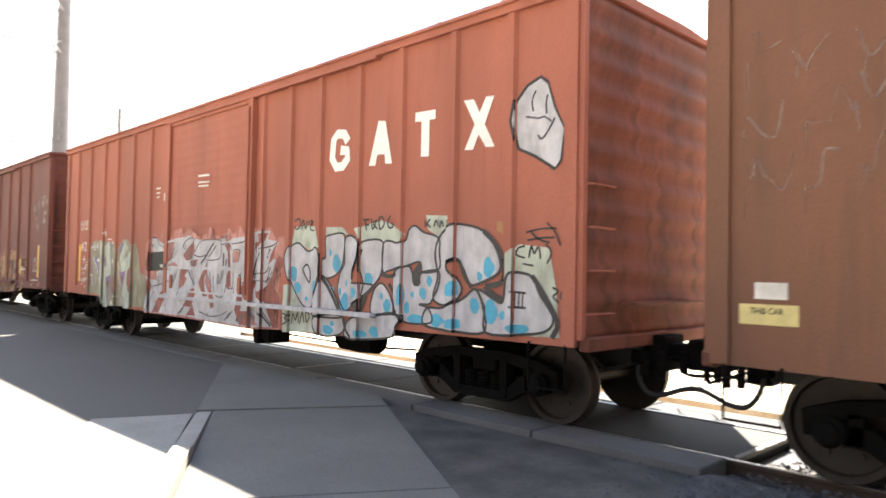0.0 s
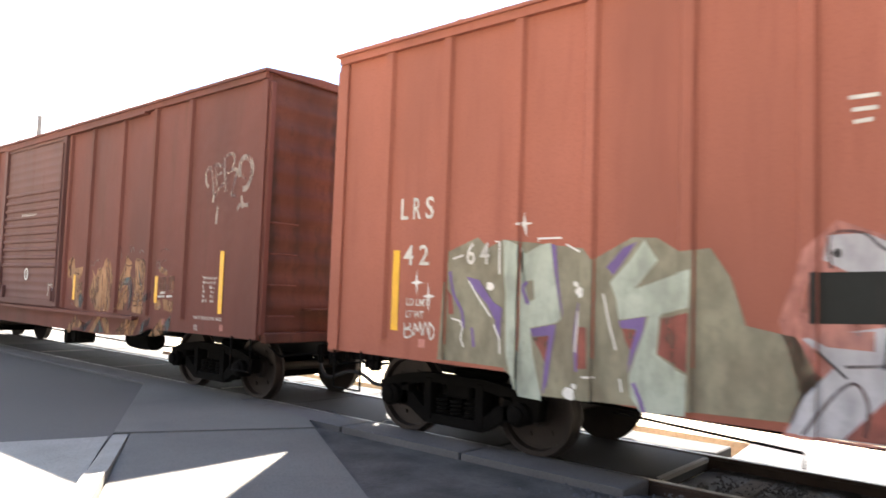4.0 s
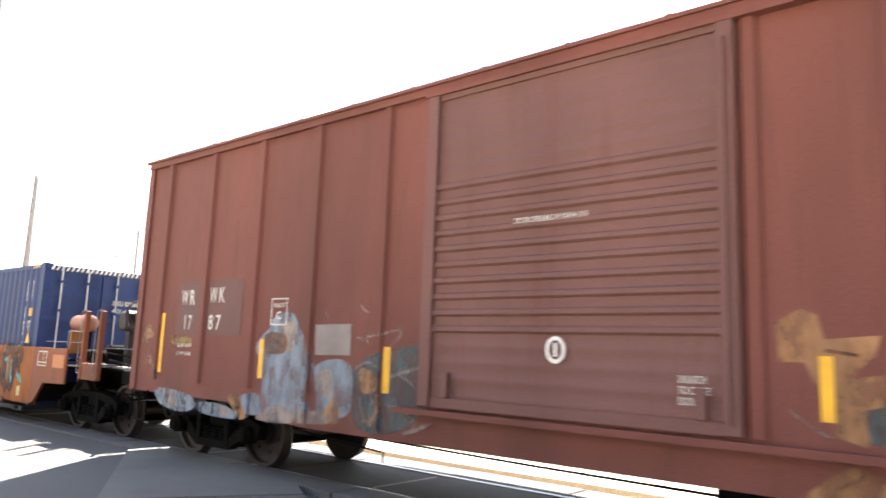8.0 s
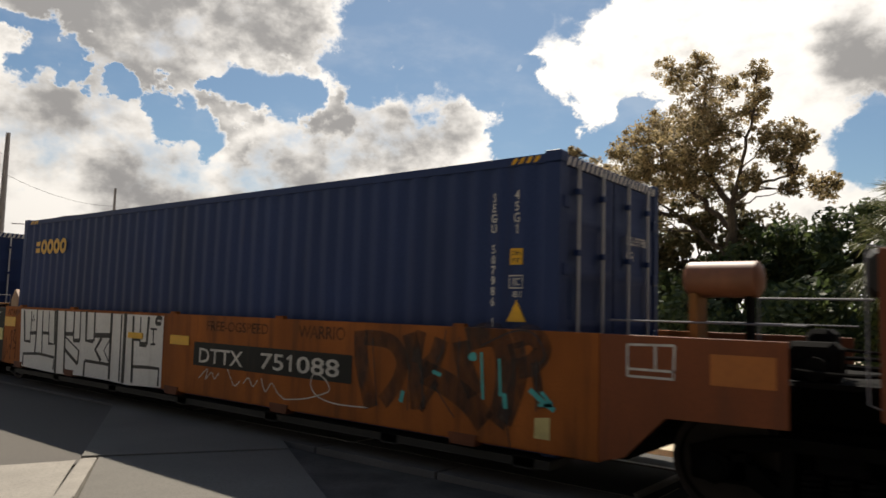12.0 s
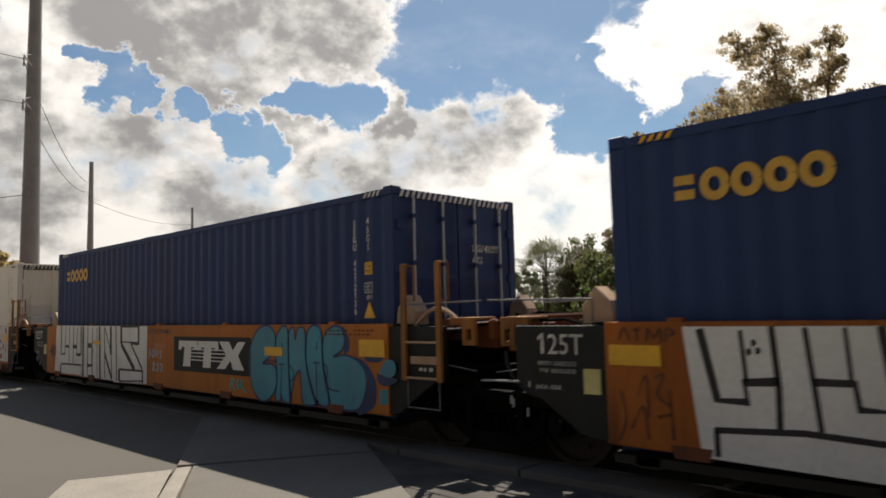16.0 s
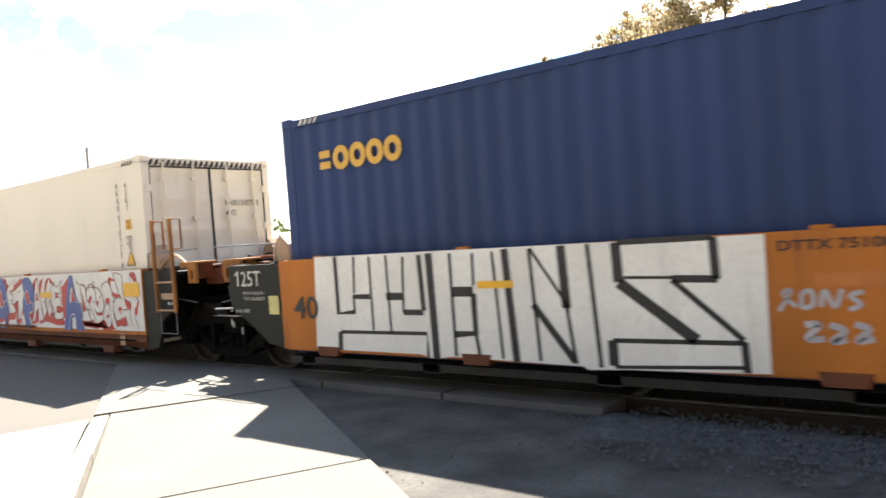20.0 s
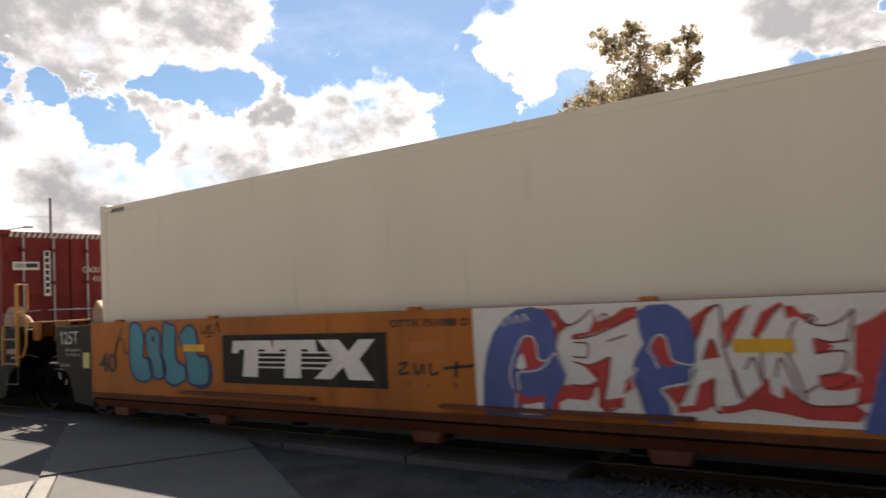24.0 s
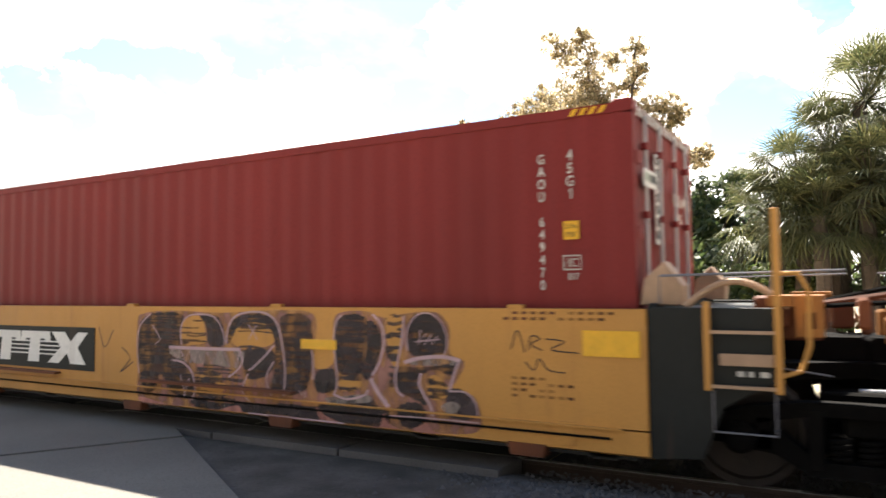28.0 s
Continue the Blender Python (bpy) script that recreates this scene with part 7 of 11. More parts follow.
g = Coat(car_b, band_b, "graffiti_outline", SMUDGE, "dark strokes round the letters", 2)
g.S([(4.07, 2.10), (4.04, 1.96), (4.16, 1.91), (4.28, 1.93)], 0.026)
g.S([(4.42, 2.00), (4.63, 2.01), (4.74, 1.91), (4.78, 1.57)], 0.026)
g.S([(4.43, 1.87), (4.49, 1.69), (4.56, 1.61), (4.79, 1.64)], 0.026)
g.S([(4.35, 1.34), (4.55, 1.33), (4.74, 1.38)], 0.026)
g.S([(4.39, 1.25), (4.71, 1.28)], 0.026)
g.S([(3.88, 1.24), (4.00, 1.39), (4.15, 1.51)], 0.026)
g.S([(2.87, 1.66), (2.93, 1.40), (3.02, 1.21)], 0.026)
g.S([(3.08, 1.71), (3.11, 1.46)], 0.026)
g.S([(3.22, 1.76), (3.24, 1.47)], 0.026)
g.S([(3.39, 1.91), (3.44, 1.67), (3.42, 1.33)], 0.026)
g.S([(2.07, 1.78), (2.28, 1.75)], 0.026)
g.S([(3.85, 0.84), (4.04, 0.84), (4.27, 0.97)], 0.026)
g.S([(4.13, 0.80), (4.40, 0.96)], 0.026)
g.S([(5.04, 0.87), (5.23, 1.01)], 0.026)
g.S([(2.30, 0.95), (2.10, 0.83)], 0.026)
g = Coat(car_b, band_b, "graffiti_tag", FADED, "thin white sprayed scrawl", 4)
g.S([(3.81, 2.22), (3.89, 2.17), (3.87, 1.79)], 0.016)
g.S([(4.18, 1.60), (4.27, 1.55), (4.25, 1.29)], 0.016)
g.S([(3.88, 1.49), (3.98, 1.60), (4.08, 1.64), (4.13, 1.59)], 0.016)
g.S([(4.16, 2.21), (4.22, 2.23), (4.20, 2.13), (4.29, 2.22), (4.33, 2.15)], 0.016)
g.S([(4.50, 2.17), (4.53, 2.12), (4.58, 2.17), (4.66, 2.13)], 0.016)
g.S([(2.73, 2.01), (2.75, 1.90), (2.80, 1.99), (2.85, 1.91), (2.94, 2.00), (3.13, 1.99)], 0.016)
g.S([(5.10, 1.99), (5.12, 1.91), (5.17, 2.00), (5.21, 1.91), (5.29, 1.99), (5.39, 2.00)], 0.016)
g.S([(5.13, 1.88), (5.28, 1.88), (5.45, 1.84)], 0.016)
g.S([(5.21, 1.24), (5.27, 1.29), (5.32, 1.27), (5.24, 1.22)], 0.016)
g.S([(5.46, 1.63), (5.46, 1.52), (5.66, 1.52)], 0.016)
g.S([(1.83, 1.35), (1.95, 1.25), (2.09, 1.17)], 0.016)
g.S([(5.18, 2.13), (5.30, 2.18), (5.47, 2.16)], 0.016)
g = Coat(car_b, band_b, "lettered_notice", DULLWHITE, "small worn white notice", 4)
g.L([(5.26, 1.49), (5.41, 1.50)], 0.03)
g.L([(5.19, 1.43), (5.40, 1.44)], 0.03)
g.L([(5.46, 1.44), (5.63, 1.45)], 0.03)
g = Coat(car_b, band_b, "graffiti_tag", FAINT, "faded white sprayed tag with drips", 1)
g.S([(6.48, 3.08), (6.42, 3.14), (6.40, 3.28), (6.45, 3.36), (6.53, 3.33), (6.58, 3.17), (6.61, 3.02), (6.62, 2.84)], 0.055)
g.S([(6.62, 2.84), (6.68, 2.98), (6.78, 3.05), (6.88, 3.11)], 0.04)
g.S([(6.75, 2.78), (6.73, 2.52)], 0.055)
g.S([(6.58, 3.37), (6.65, 3.40), (6.80, 3.36)], 0.05)
g.S([(6.64, 3.38), (6.66, 3.23), (6.70, 3.08)], 0.05)
g.S([(6.67, 3.22), (6.81, 3.27)], 0.04)
g.S([(6.85, 3.48), (6.88, 3.28), (6.91, 3.14), (6.93, 2.98)], 0.06)
g.S([(6.90, 3.49), (6.99, 3.52), (7.10, 3.49), (7.10, 3.37), (7.03, 3.27), (6.91, 3.25)], 0.045)
g.S([(7.05, 3.28), (7.19, 3.27), (7.13, 3.07), (7.09, 2.93), (7.20, 2.90)], 0.05)
g.S([(7.27, 3.17), (7.25, 3.29), (7.29, 3.40), (7.38, 3.44), (7.49, 3.40), (7.56, 3.27), (7.53, 3.11), (7.45, 3.01), (7.35, 2.99)], 0.08)
g.S([(7.31, 3.18), (7.40, 3.13)], 0.03)
g.S([(7.33, 2.90), (7.37, 2.78), (7.52, 2.76)], 0.055)
g.S([(7.23, 2.70), (7.30, 2.77), (7.39, 2.74)], 0.06)
g = Coat(car_b, band_b, "graffiti_letter", DUSTBLUE, "dull blue sprayed patches", 0)
g.F([(-4.37, 1.91), (-4.29, 2.04), (-3.97, 2.11), (-3.79, 1.95), (-3.60, 1.68), (-3.46, 1.44), (-3.56, 1.14), (-3.51, 0.91), (-3.87, 0.78), (-4.28, 0.77), (-4.44, 1.01), (-4.47, 1.39), (-4.64, 1.64), (-4.51, 1.81)])
g.F([(-3.44, 1.44), (-3.11, 1.55), (-2.81, 1.48), (-2.76, 1.15), (-2.86, 0.92), (-3.29, 0.84), (-3.38, 1.10)])
g.F([(-7.06, 0.99), (-6.29, 0.97), (-5.91, 0.85), (-6.25, 0.70), (-6.92, 0.77)])
g.F([(-5.85, 0.87), (-5.23, 0.86), (-4.92, 0.72), (-5.43, 0.70), (-5.87, 0.74)])
g.F([(-4.93, 0.97), (-4.54, 1.07), (-4.42, 0.85), (-4.71, 0.79)])
g = Coat(car_b, band_b, "graffiti_fill", FAINT, "pale grey sprayed patches", 1)
g.F([(-4.53, 0.75), (-4.24, 0.93), (-3.97, 0.94), (-3.75, 0.80), (-3.96, 0.74)])
g.F([(-3.84, 0.93), (-3.23, 0.92), (-3.16, 0.81), (-3.69, 0.78)])
g.F([(-6.81, 0.97), (-6.54, 0.96), (-6.45, 0.76), (-6.72, 0.79)])
g.F([(-5.45, 0.84), (-5.12, 0.82), (-5.22, 0.72)])
g.F([(-4.14, 1.91), (-3.92, 2.01), (-3.82, 1.79), (-3.94, 1.60)])
g.F([(-3.41, 1.33), (-3.18, 1.43), (-3.09, 1.18), (-3.28, 1.10)])
g = Coat(car_b, band_b, "graffiti_ground", DULLTEAL, "dark grey sprayed ground", 0)
g.F([(-2.74, 1.48), (-2.27, 1.66), (-1.77, 1.73), (-1.65, 1.54), (-1.64, 1.24), (-1.81, 0.95), (-2.17, 0.79), (-2.64, 0.80), (-2.77, 1.03)])
g = Coat(car_b, band_b, "dark_plate", SMUDGE, "dark brown square route plate", 2)
g.F([(-4.44, 1.83), (-4.04, 1.82), (-4.04, 1.60), (-4.43, 1.60)])
g = Coat(car_b, band_b, "graffiti_letter", OCHRE, "tan sprayed shape", 2)
g.F([(-2.65, 1.46), (-2.36, 1.38), (-2.35, 1.23), (-2.60, 1.20)])
g.F([(-5.18, 0.97), (-4.93, 1.02), (-4.69, 0.77), (-4.90, 0.73)])
g = Coat(car_b, band_b, "graffiti_tag", FADED, "pale sprayed swirls", 3)
g.S([(-2.60, 1.81), (-2.31, 1.85), (-2.10, 1.91), (-2.06, 1.84), (-2.21, 1.69)], 0.03)
g.S([(-2.29, 1.35), (-2.01, 1.44), (-1.66, 1.52)], 0.035)
g.S([(-2.20, 1.40), (-2.01, 1.40), (-1.73, 1.23)], 0.02)
g.S([(-2.74, 1.45), (-2.55, 1.53), (-2.36, 1.49)], 0.025)
g.S([(-2.22, 1.09), (-1.96, 1.03), (-1.80, 0.95), (-1.84, 0.86)], 0.02)
g.S([(-1.96, 0.81), (-1.67, 0.90), (-1.53, 0.96)], 0.04)
g.S([(-2.65, 1.15), (-2.56, 0.92), (-2.38, 0.87), (-2.28, 1.08)], 0.02)
g.S([(-2.69, 2.24), (-2.66, 2.14), (-2.56, 2.09)], 0.015)
g.S([(-2.76, 1.82), (-2.54, 1.75)], 0.02)
g.S([(-3.14, 1.95), (-3.30, 2.10)], 0.012)
g = Coat(car_b, band_b, "graffiti_arrow", OCHRE, "ochre sprayed arrow", 2)
g.P([(-3.26, 0.88), (-3.08, 1.14), (-2.93, 0.91), (-3.00, 0.92), (-2.97, 0.81), (-3.17, 0.81), (-3.13, 0.89)])
g.P([(-5.15, 1.05), (-4.91, 0.80), (-4.77, 0.80), (-5.00, 1.05)])
g.S([(-2.32, 1.20), (-2.34, 1.00), (-2.43, 0.89), (-2.58, 0.90)], 0.04)
g = Coat(car_b, band_b, "grey_plate", DUSTGREY, "grey primer patch", 2)
g.P([(-3.47, 1.95), (-2.84, 1.96), (-2.83, 1.60), (-3.45, 1.59)])
g = Coat(car_b, band_b, "graffiti_tag", OLIVEGOLD, "faint yellow-green sprayed scrawl", 3)
g.S([(-6.74, 1.79), (-6.72, 1.66)], 0.022)
g.S([(-6.64, 1.80), (-6.73, 1.71), (-6.64, 1.66)], 0.022)
g.S([(-6.61, 1.76), (-6.60, 1.66), (-6.54, 1.67)], 0.022)
g.S([(-6.60, 1.71), (-6.55, 1.72)], 0.022)
g.S([(-6.52, 1.65), (-6.50, 1.76), (-6.47, 1.69), (-6.43, 1.76), (-6.41, 1.65)], 0.022)
g.S([(-6.38, 1.65), (-6.37, 1.76), (-6.31, 1.74), (-6.37, 1.70)], 0.022)
g.S([(-6.27, 1.65), (-6.27, 1.74), (-6.21, 1.72), (-6.26, 1.69), (-6.19, 1.63)], 0.022)
g = Coat(car_b, band_b, "painted_disc", OCHRE, "round tan sprayed disc", 1)
g.E(-7.46, 1.80, 0.15, 0.14)
g.E(-7.36, 1.40, 0.08, 0.08)
g = Coat(car_b, band_b, "disc_mark", SMUDGE, "dark marks on the tan disc", 2)
g.S([(-7.57, 1.85), (-7.46, 1.91), (-7.35, 1.87), (-7.33, 1.76)], 0.03)
g.S([(-7.53, 1.74), (-7.43, 1.70), (-7.36, 1.75)], 0.03)
g.S([(-7.46, 1.82), (-7.41, 1.79)], 0.03)
g.S([(-7.41, 1.43), (-7.33, 1.41)], 0.03)
g = Coat(car_b, band_b, "graffiti_tag", FADED, "thin pale sprayed line", 1)
g.S([(-7.32, 1.57), (-7.20, 1.38), (-7.09, 1.21), (-7.04, 1.06)], 0.03)
g = Coat(well_c, band_w, "white_panel", WHITE, "white painted graffiti panel", 0)
g.P([(-5.35, 1.46), (-0.32, 1.46), (-0.29, 0.42), (-1.29, 0.38), (-1.89, 0.40), (-2.78, 0.40), (-3.68, 0.37), (-5.23, 0.40)])
g = Coat(well_c, band_w, "block_lettering", SPRAYBLACK, "straight black block lettering on white", 2)
g.L([(-5.20, 1.44), (-5.08, 0.87), (-4.84, 0.87), (-4.86, 1.02), (-4.59, 1.04)], 0.07)
g.L([(-4.87, 1.43), (-4.84, 1.02)], 0.035)
g.L([(-4.63, 1.46), (-4.60, 1.00), (-4.61, 0.68)], 0.05)
g.L([(-4.39, 1.45), (-4.32, 0.69)], 0.04)
g.L([(-4.36, 1.05), (-4.08, 1.05), (-4.06, 0.87), (-3.83, 0.87), (-3.89, 1.46)], 0.06)
g.L([(-4.12, 1.45), (-4.10, 1.06)], 0.03)
g.L([(-5.12, 0.63), (-4.43, 0.67), (-3.81, 0.64), (-3.81, 0.42)], 0.05)
g.L([(-5.10, 0.63), (-5.10, 0.42)], 0.05)
g.L([(-3.81, 1.48), (-3.73, 0.37)], 0.08)
g.L([(-3.49, 1.47), (-3.39, 0.40)], 0.06)
g.L([(-3.44, 1.07), (-3.14, 1.08), (-3.11, 0.97), (-2.89, 0.98)], 0.07)
g.L([(-3.15, 1.46), (-3.13, 1.08)], 0.05)
g.L([(-2.92, 1.47), (-2.89, 0.98)], 0.04)
g.L([(-2.71, 1.48), (-2.67, 0.99), (-2.42, 0.99)], 0.07)
g.L([(-2.42, 1.47), (-2.39, 0.99)], 0.05)
g.L([(-3.43, 1.02), (-2.87, 0.80)], 0.03)
g.L([(-3.41, 0.80), (-2.92, 0.59)], 0.06)
g.L([(-2.90, 0.80), (-2.91, 0.58)], 0.05)
g.L([(-2.66, 0.66), (-1.85, 0.65)], 0.05)
g.L([(-2.67, 0.66), (-2.67, 0.41)], 0.06)
g.L([(-2.37, 1.09), (-1.84, 1.11)], 0.08)
g.L([(-2.14, 1.06), (-2.33, 0.86), (-2.12, 0.69)], 0.07)
g.L([(-1.87, 1.04), (-2.04, 0.86), (-1.85, 0.69)], 0.03)
g.L([(-1.86, 1.47), (-1.82, 0.42)], 0.07)
g.L([(-1.54, 1.45), (-1.50, 0.42)], 0.04)
g.L([(-1.42, 1.47), (-1.39, 0.40)], 0.09)
g.L([(-1.18, 1.44), (-1.12, 0.43)], 0.06)
g.L([(-0.96, 1.43), (-0.95, 1.10)], 0.03)
g.L([(-1.15, 1.10), (-0.95, 1.10), (-0.94, 1.02), (-0.75, 1.02)], 0.08)
g.L([(-0.73, 1.44), (-0.75, 1.02)], 0.06)
g.L([(-1.12, 0.67), (-0.67, 0.69), (-0.37, 0.69), (-0.37, 0.44)], 0.05)
g.L([(-0.67, 1.26), (-0.48, 1.26)], 0.03)
g.L([(-0.58, 1.26), (-0.57, 1.04)], 0.03)
g.L([(-0.64, 1.03), (-0.50, 1.04)], 0.03)
g.S([(-0.36, 1.42), (-0.49, 1.43), (-0.51, 1.35), (-0.38, 1.35)], 0.06)
g = Coat(well_c, band_w, "graffiti_scrawl", DULLWHITE, "thin white sprayed scrawl", 1)
g.S([(0.66, 0.64), (0.85, 0.78), (0.82, 0.64), (0.95, 0.74), (1.02, 0.66), (1.12, 0.74)], 0.014)
g.S([(1.31, 0.81), (1.46, 0.61), (1.59, 0.68)], 0.014)
g.S([(1.66, 0.65), (1.76, 0.73), (1.86, 0.63), (1.95, 0.72)], 0.014)
g.S([(2.02, 0.75), (2.11, 0.59), (2.23, 0.70), (2.36, 0.59), (2.50, 0.53)], 0.014)
g.S([(2.48, 0.53), (2.82, 0.57), (3.10, 0.64), (3.27, 0.71), (3.19, 0.83), (3.01, 0.88), (2.95, 0.76), (3.06, 0.63), (3.38, 0.57), (3.89, 0.58)], 0.014)
g = Coat(well_c, band_w, "graffiti_letter", BLACKWASH, "smudged black sprayed letters", 1)
g.lift = 1
g.S([(3.74, 1.41), (3.78, 1.04), (3.94, 0.59)], 0.21)
g.lift = 2
g.S([(3.80, 1.34), (4.19, 1.31), (4.37, 1.12), (4.30, 0.88), (4.11, 0.66)], 0.17)
g.lift = 3
g.S([(4.46, 1.41), (4.55, 1.10), (4.61, 0.64)], 0.202)
g.lift = 4
g.S([(4.89, 1.37), (4.81, 1.16), (4.63, 1.03)], 0.186)
g.lift = 1
g.S([(4.62, 1.44), (4.58, 1.24), (4.57, 1.11)], 0.138)
g.lift = 2
g.S([(4.65, 1.03), (4.99, 0.92), (5.27, 0.77), (5.45, 0.60)], 0.251)
g.lift = 3
g.S([(5.14, 1.36), (5.20, 1.10), (5.33, 0.85)], 0.21)
g.lift = 4
g.S([(5.21, 1.38), (5.55, 1.44), (5.67, 1.20), (5.65, 0.82), (5.56, 0.61)], 0.235)
g.lift = 1
g.S([(5.74, 1.41), (5.94, 1.46), (6.06, 1.34), (5.96, 1.19), (5.80, 1.14)], 0.194)
g.lift = 2
g.S([(5.77, 1.38), (5.82, 1.07), (5.66, 0.63)], 0.178)
g.lift = 3
g.S([(5.98, 1.21), (6.06, 0.80)], 0.097)
g.lift = 4
g.S([(4.85, 0.94), (4.71, 0.76), (4.64, 0.63)], 0.081)
g = Coat(well_c, band_w, "graffiti_outline", SPRAYBLACK, "thin black drips and edges of the letters", 5)
g.S([(3.93, 1.33), (4.03, 0.62)], 0.012)
g.S([(4.47, 1.10), (4.47, 0.62)], 0.012)
g.S([(4.63, 1.11), (4.68, 0.67)], 0.012)
g.S([(4.81, 0.90), (5.08, 0.61)], 0.012)
g.S([(5.39, 1.33), (5.74, 1.48), (5.97, 1.47), (6.09, 1.29), (6.03, 1.19)], 0.012)
g.S([(6.00, 1.23), (6.01, 0.77)], 0.012)
g.S([(5.65, 0.96), (5.69, 0.68), (5.74, 0.41)], 0.012)
g.S([(5.12, 1.40), (5.11, 1.00)], 0.012)
g.S([(4.95, 1.47), (4.91, 1.26), (4.83, 1.13)], 0.012)
g = Coat(well_c, band_w, "graffiti_patch", TURQ, "turquoise sprayed strokes", 6)
g.S([(5.39, 1.27), (5.42, 0.82)], 0.03)
g.S([(5.60, 1.22), (5.62, 0.87)], 0.028)
g.S([(5.66, 0.90), (5.68, 0.76)], 0.045)
g.S([(5.94, 0.96), (6.07, 0.87), (6.20, 0.80)], 0.05)
g.S([(6.06, 0.95), (6.17, 0.85)], 0.035)
g.S([(6.03, 0.83), (6.18, 0.84)], 0.03)
g.S([(4.40, 0.81), (4.37, 0.69)], 0.05)
g.S([(4.79, 1.04), (4.90, 1.01)], 0.04)
g.E(5.29, 1.22, 0.05, 0.05)
g = Coat(well_c, band_w, "stencil_frame", DULLWHITE, "white stencilled record frame", 1)
g.L([(6.88, 1.42), (7.28, 1.43)], 0.02)
g.L([(6.88, 1.42), (6.88, 1.16)], 0.02)
g.L([(6.88, 1.16), (7.28, 1.16)], 0.02)
g.L([(7.12, 1.43), (7.12, 1.23)], 0.02)
g.L([(6.88, 1.22), (7.28, 1.22)], 0.02)
g.L([(7.28, 1.43), (7.27, 1.16)], 0.02)
g = Coat(well_c, band_w, "pale_plate", INSPECT, "pale yellow inspection plate", 1)
g.P([(5.99, 0.71), (6.15, 0.73), (6.15, 0.53), (5.99, 0.53)])
g = Coat(well_c, band_w, "graffiti_tag", SMUDGE, "dark brown hand lettering", 1)
g.S([(-5.95, 1.34), (-5.89, 1.45), (-5.84, 1.33)], 0.03)
g.S([(-5.81, 1.43), (-5.73, 1.44)], 0.03)
g.S([(-5.77, 1.44), (-5.77, 1.33)], 0.03)
g.S([(-5.68, 1.33), (-5.66, 1.44), (-5.61, 1.36), (-5.55, 1.44), (-5.54, 1.33)], 0.03)
g.S([(-5.50, 1.33), (-5.49, 1.44), (-5.42, 1.41), (-5.48, 1.38)], 0.03)
g.S([(-5.79, 0.86), (-5.70, 1.04), (-5.69, 0.68)], 0.03)
g.S([(-5.62, 1.02), (-5.54, 1.05), (-5.60, 0.88), (-5.48, 0.79)], 0.03)
g.S([(-5.86, 0.57), (-5.74, 0.77), (-5.70, 0.49)], 0.03)
g.S([(-5.61, 0.69), (-5.48, 0.72)], 0.03)
g.S([(-5.49, 0.93), (-5.47, 0.51)], 0.03)
g.S([(-5.95, 0.90), (-5.91, 0.66), (-5.98, 0.46)], 0.03)
g = Coat(well_c, band_w, "graffiti_dots", SPRAYBLACK, "three small black dots", 3)
g.E(-4.77, 1.33, 0.02, 0.03)
g.E(-4.81, 1.26, 0.02, 0.03)
g.E(-4.74, 1.27, 0.02, 0.03)
g = Coat(well_d, band_w, "white_panel", WHITE, "white painted graffiti panel", 0)
g.P([(-5.44, 1.52), (-0.50, 1.49), (-0.51, 0.43), (-1.66, 0.40), (-2.02, 0.38), (-2.06, 0.41), (-3.52, 0.43), (-3.74, 0.40), (-3.93, 0.44), (-5.51, 0.44)])
g = Coat(well_d, band_w, "block_lettering", SPRAYBLACK, "straight black block lettering on white", 2)
g.L([(-5.10, 1.51), (-5.10, 0.86), (-4.84, 0.88), (-4.84, 1.05), (-4.59, 1.05)], 0.06)
g.L([(-4.80, 1.50), (-4.83, 1.09)], 0.03)
g.L([(-4.57, 1.49), (-4.57, 0.68)], 0.03)
g.L([(-4.32, 1.50), (-4.31, 0.67)], 0.03)
g.L([(-4.35, 1.05), (-4.11, 1.05)], 0.08)
g.L([(-4.12, 0.88), (-3.85, 0.88)], 0.06)
g.L([(-4.08, 1.47), (-4.12, 0.88)], 0.03)
g.L([(-3.86, 1.48), (-3.84, 0.90)], 0.06)
g.L([(-5.08, 0.65), (-3.82, 0.66), (-3.82, 0.42)], 0.04)
g.L([(-5.09, 0.65), (-5.11, 0.44)], 0.07)
g.L([(-3.73, 1.49), (-3.71, 0.40)], 0.09)
g.L([(-3.46, 1.48), (-3.46, 0.44)], 0.035)
g.L([(-3.46, 1.09), (-3.20, 1.09)], 0.1)
g.L([(-3.20, 1.07), (-3.20, 0.68), (-3.46, 0.66)], 0.07)
g.L([(-3.18, 1.47), (-3.19, 1.15)], 0.03)
g.L([(-3.20, 0.67), (-3.17, 0.46)], 0.04)
g.L([(-2.95, 1.47), (-2.90, 0.44)], 0.03)
g.L([(-2.81, 1.49), (-2.75, 0.42)], 0.08)
g.L([(-2.54, 1.48), (-2.49, 0.44)], 0.035)
g.L([(-2.53, 1.48), (-2.16, 0.93)], 0.03)
g.L([(-2.53, 0.96), (-2.14, 0.45)], 0.07)
g.L([(-2.21, 1.49), (-2.19, 0.93)], 0.09)
g.L([(-2.19, 0.96), (-2.13, 0.43)], 0.035)
g.L([(-1.95, 1.49), (-1.89, 0.41)], 0.04)
g.L([(-1.69, 1.49), (-1.68, 1.15)], 0.09)
g.L([(-1.68, 1.49), (-0.88, 1.49)], 0.05)
g.L([(-0.88, 1.49), (-0.87, 1.16)], 0.07)
g.L([(-0.86, 1.16), (-1.22, 1.17)], 0.06)
g.L([(-1.22, 1.18), (-1.63, 1.19)], 0.025)
g.L([(-1.68, 1.15), (-1.05, 0.67)], 0.1)
g.L([(-1.22, 1.16), (-0.69, 0.68)], 0.05)
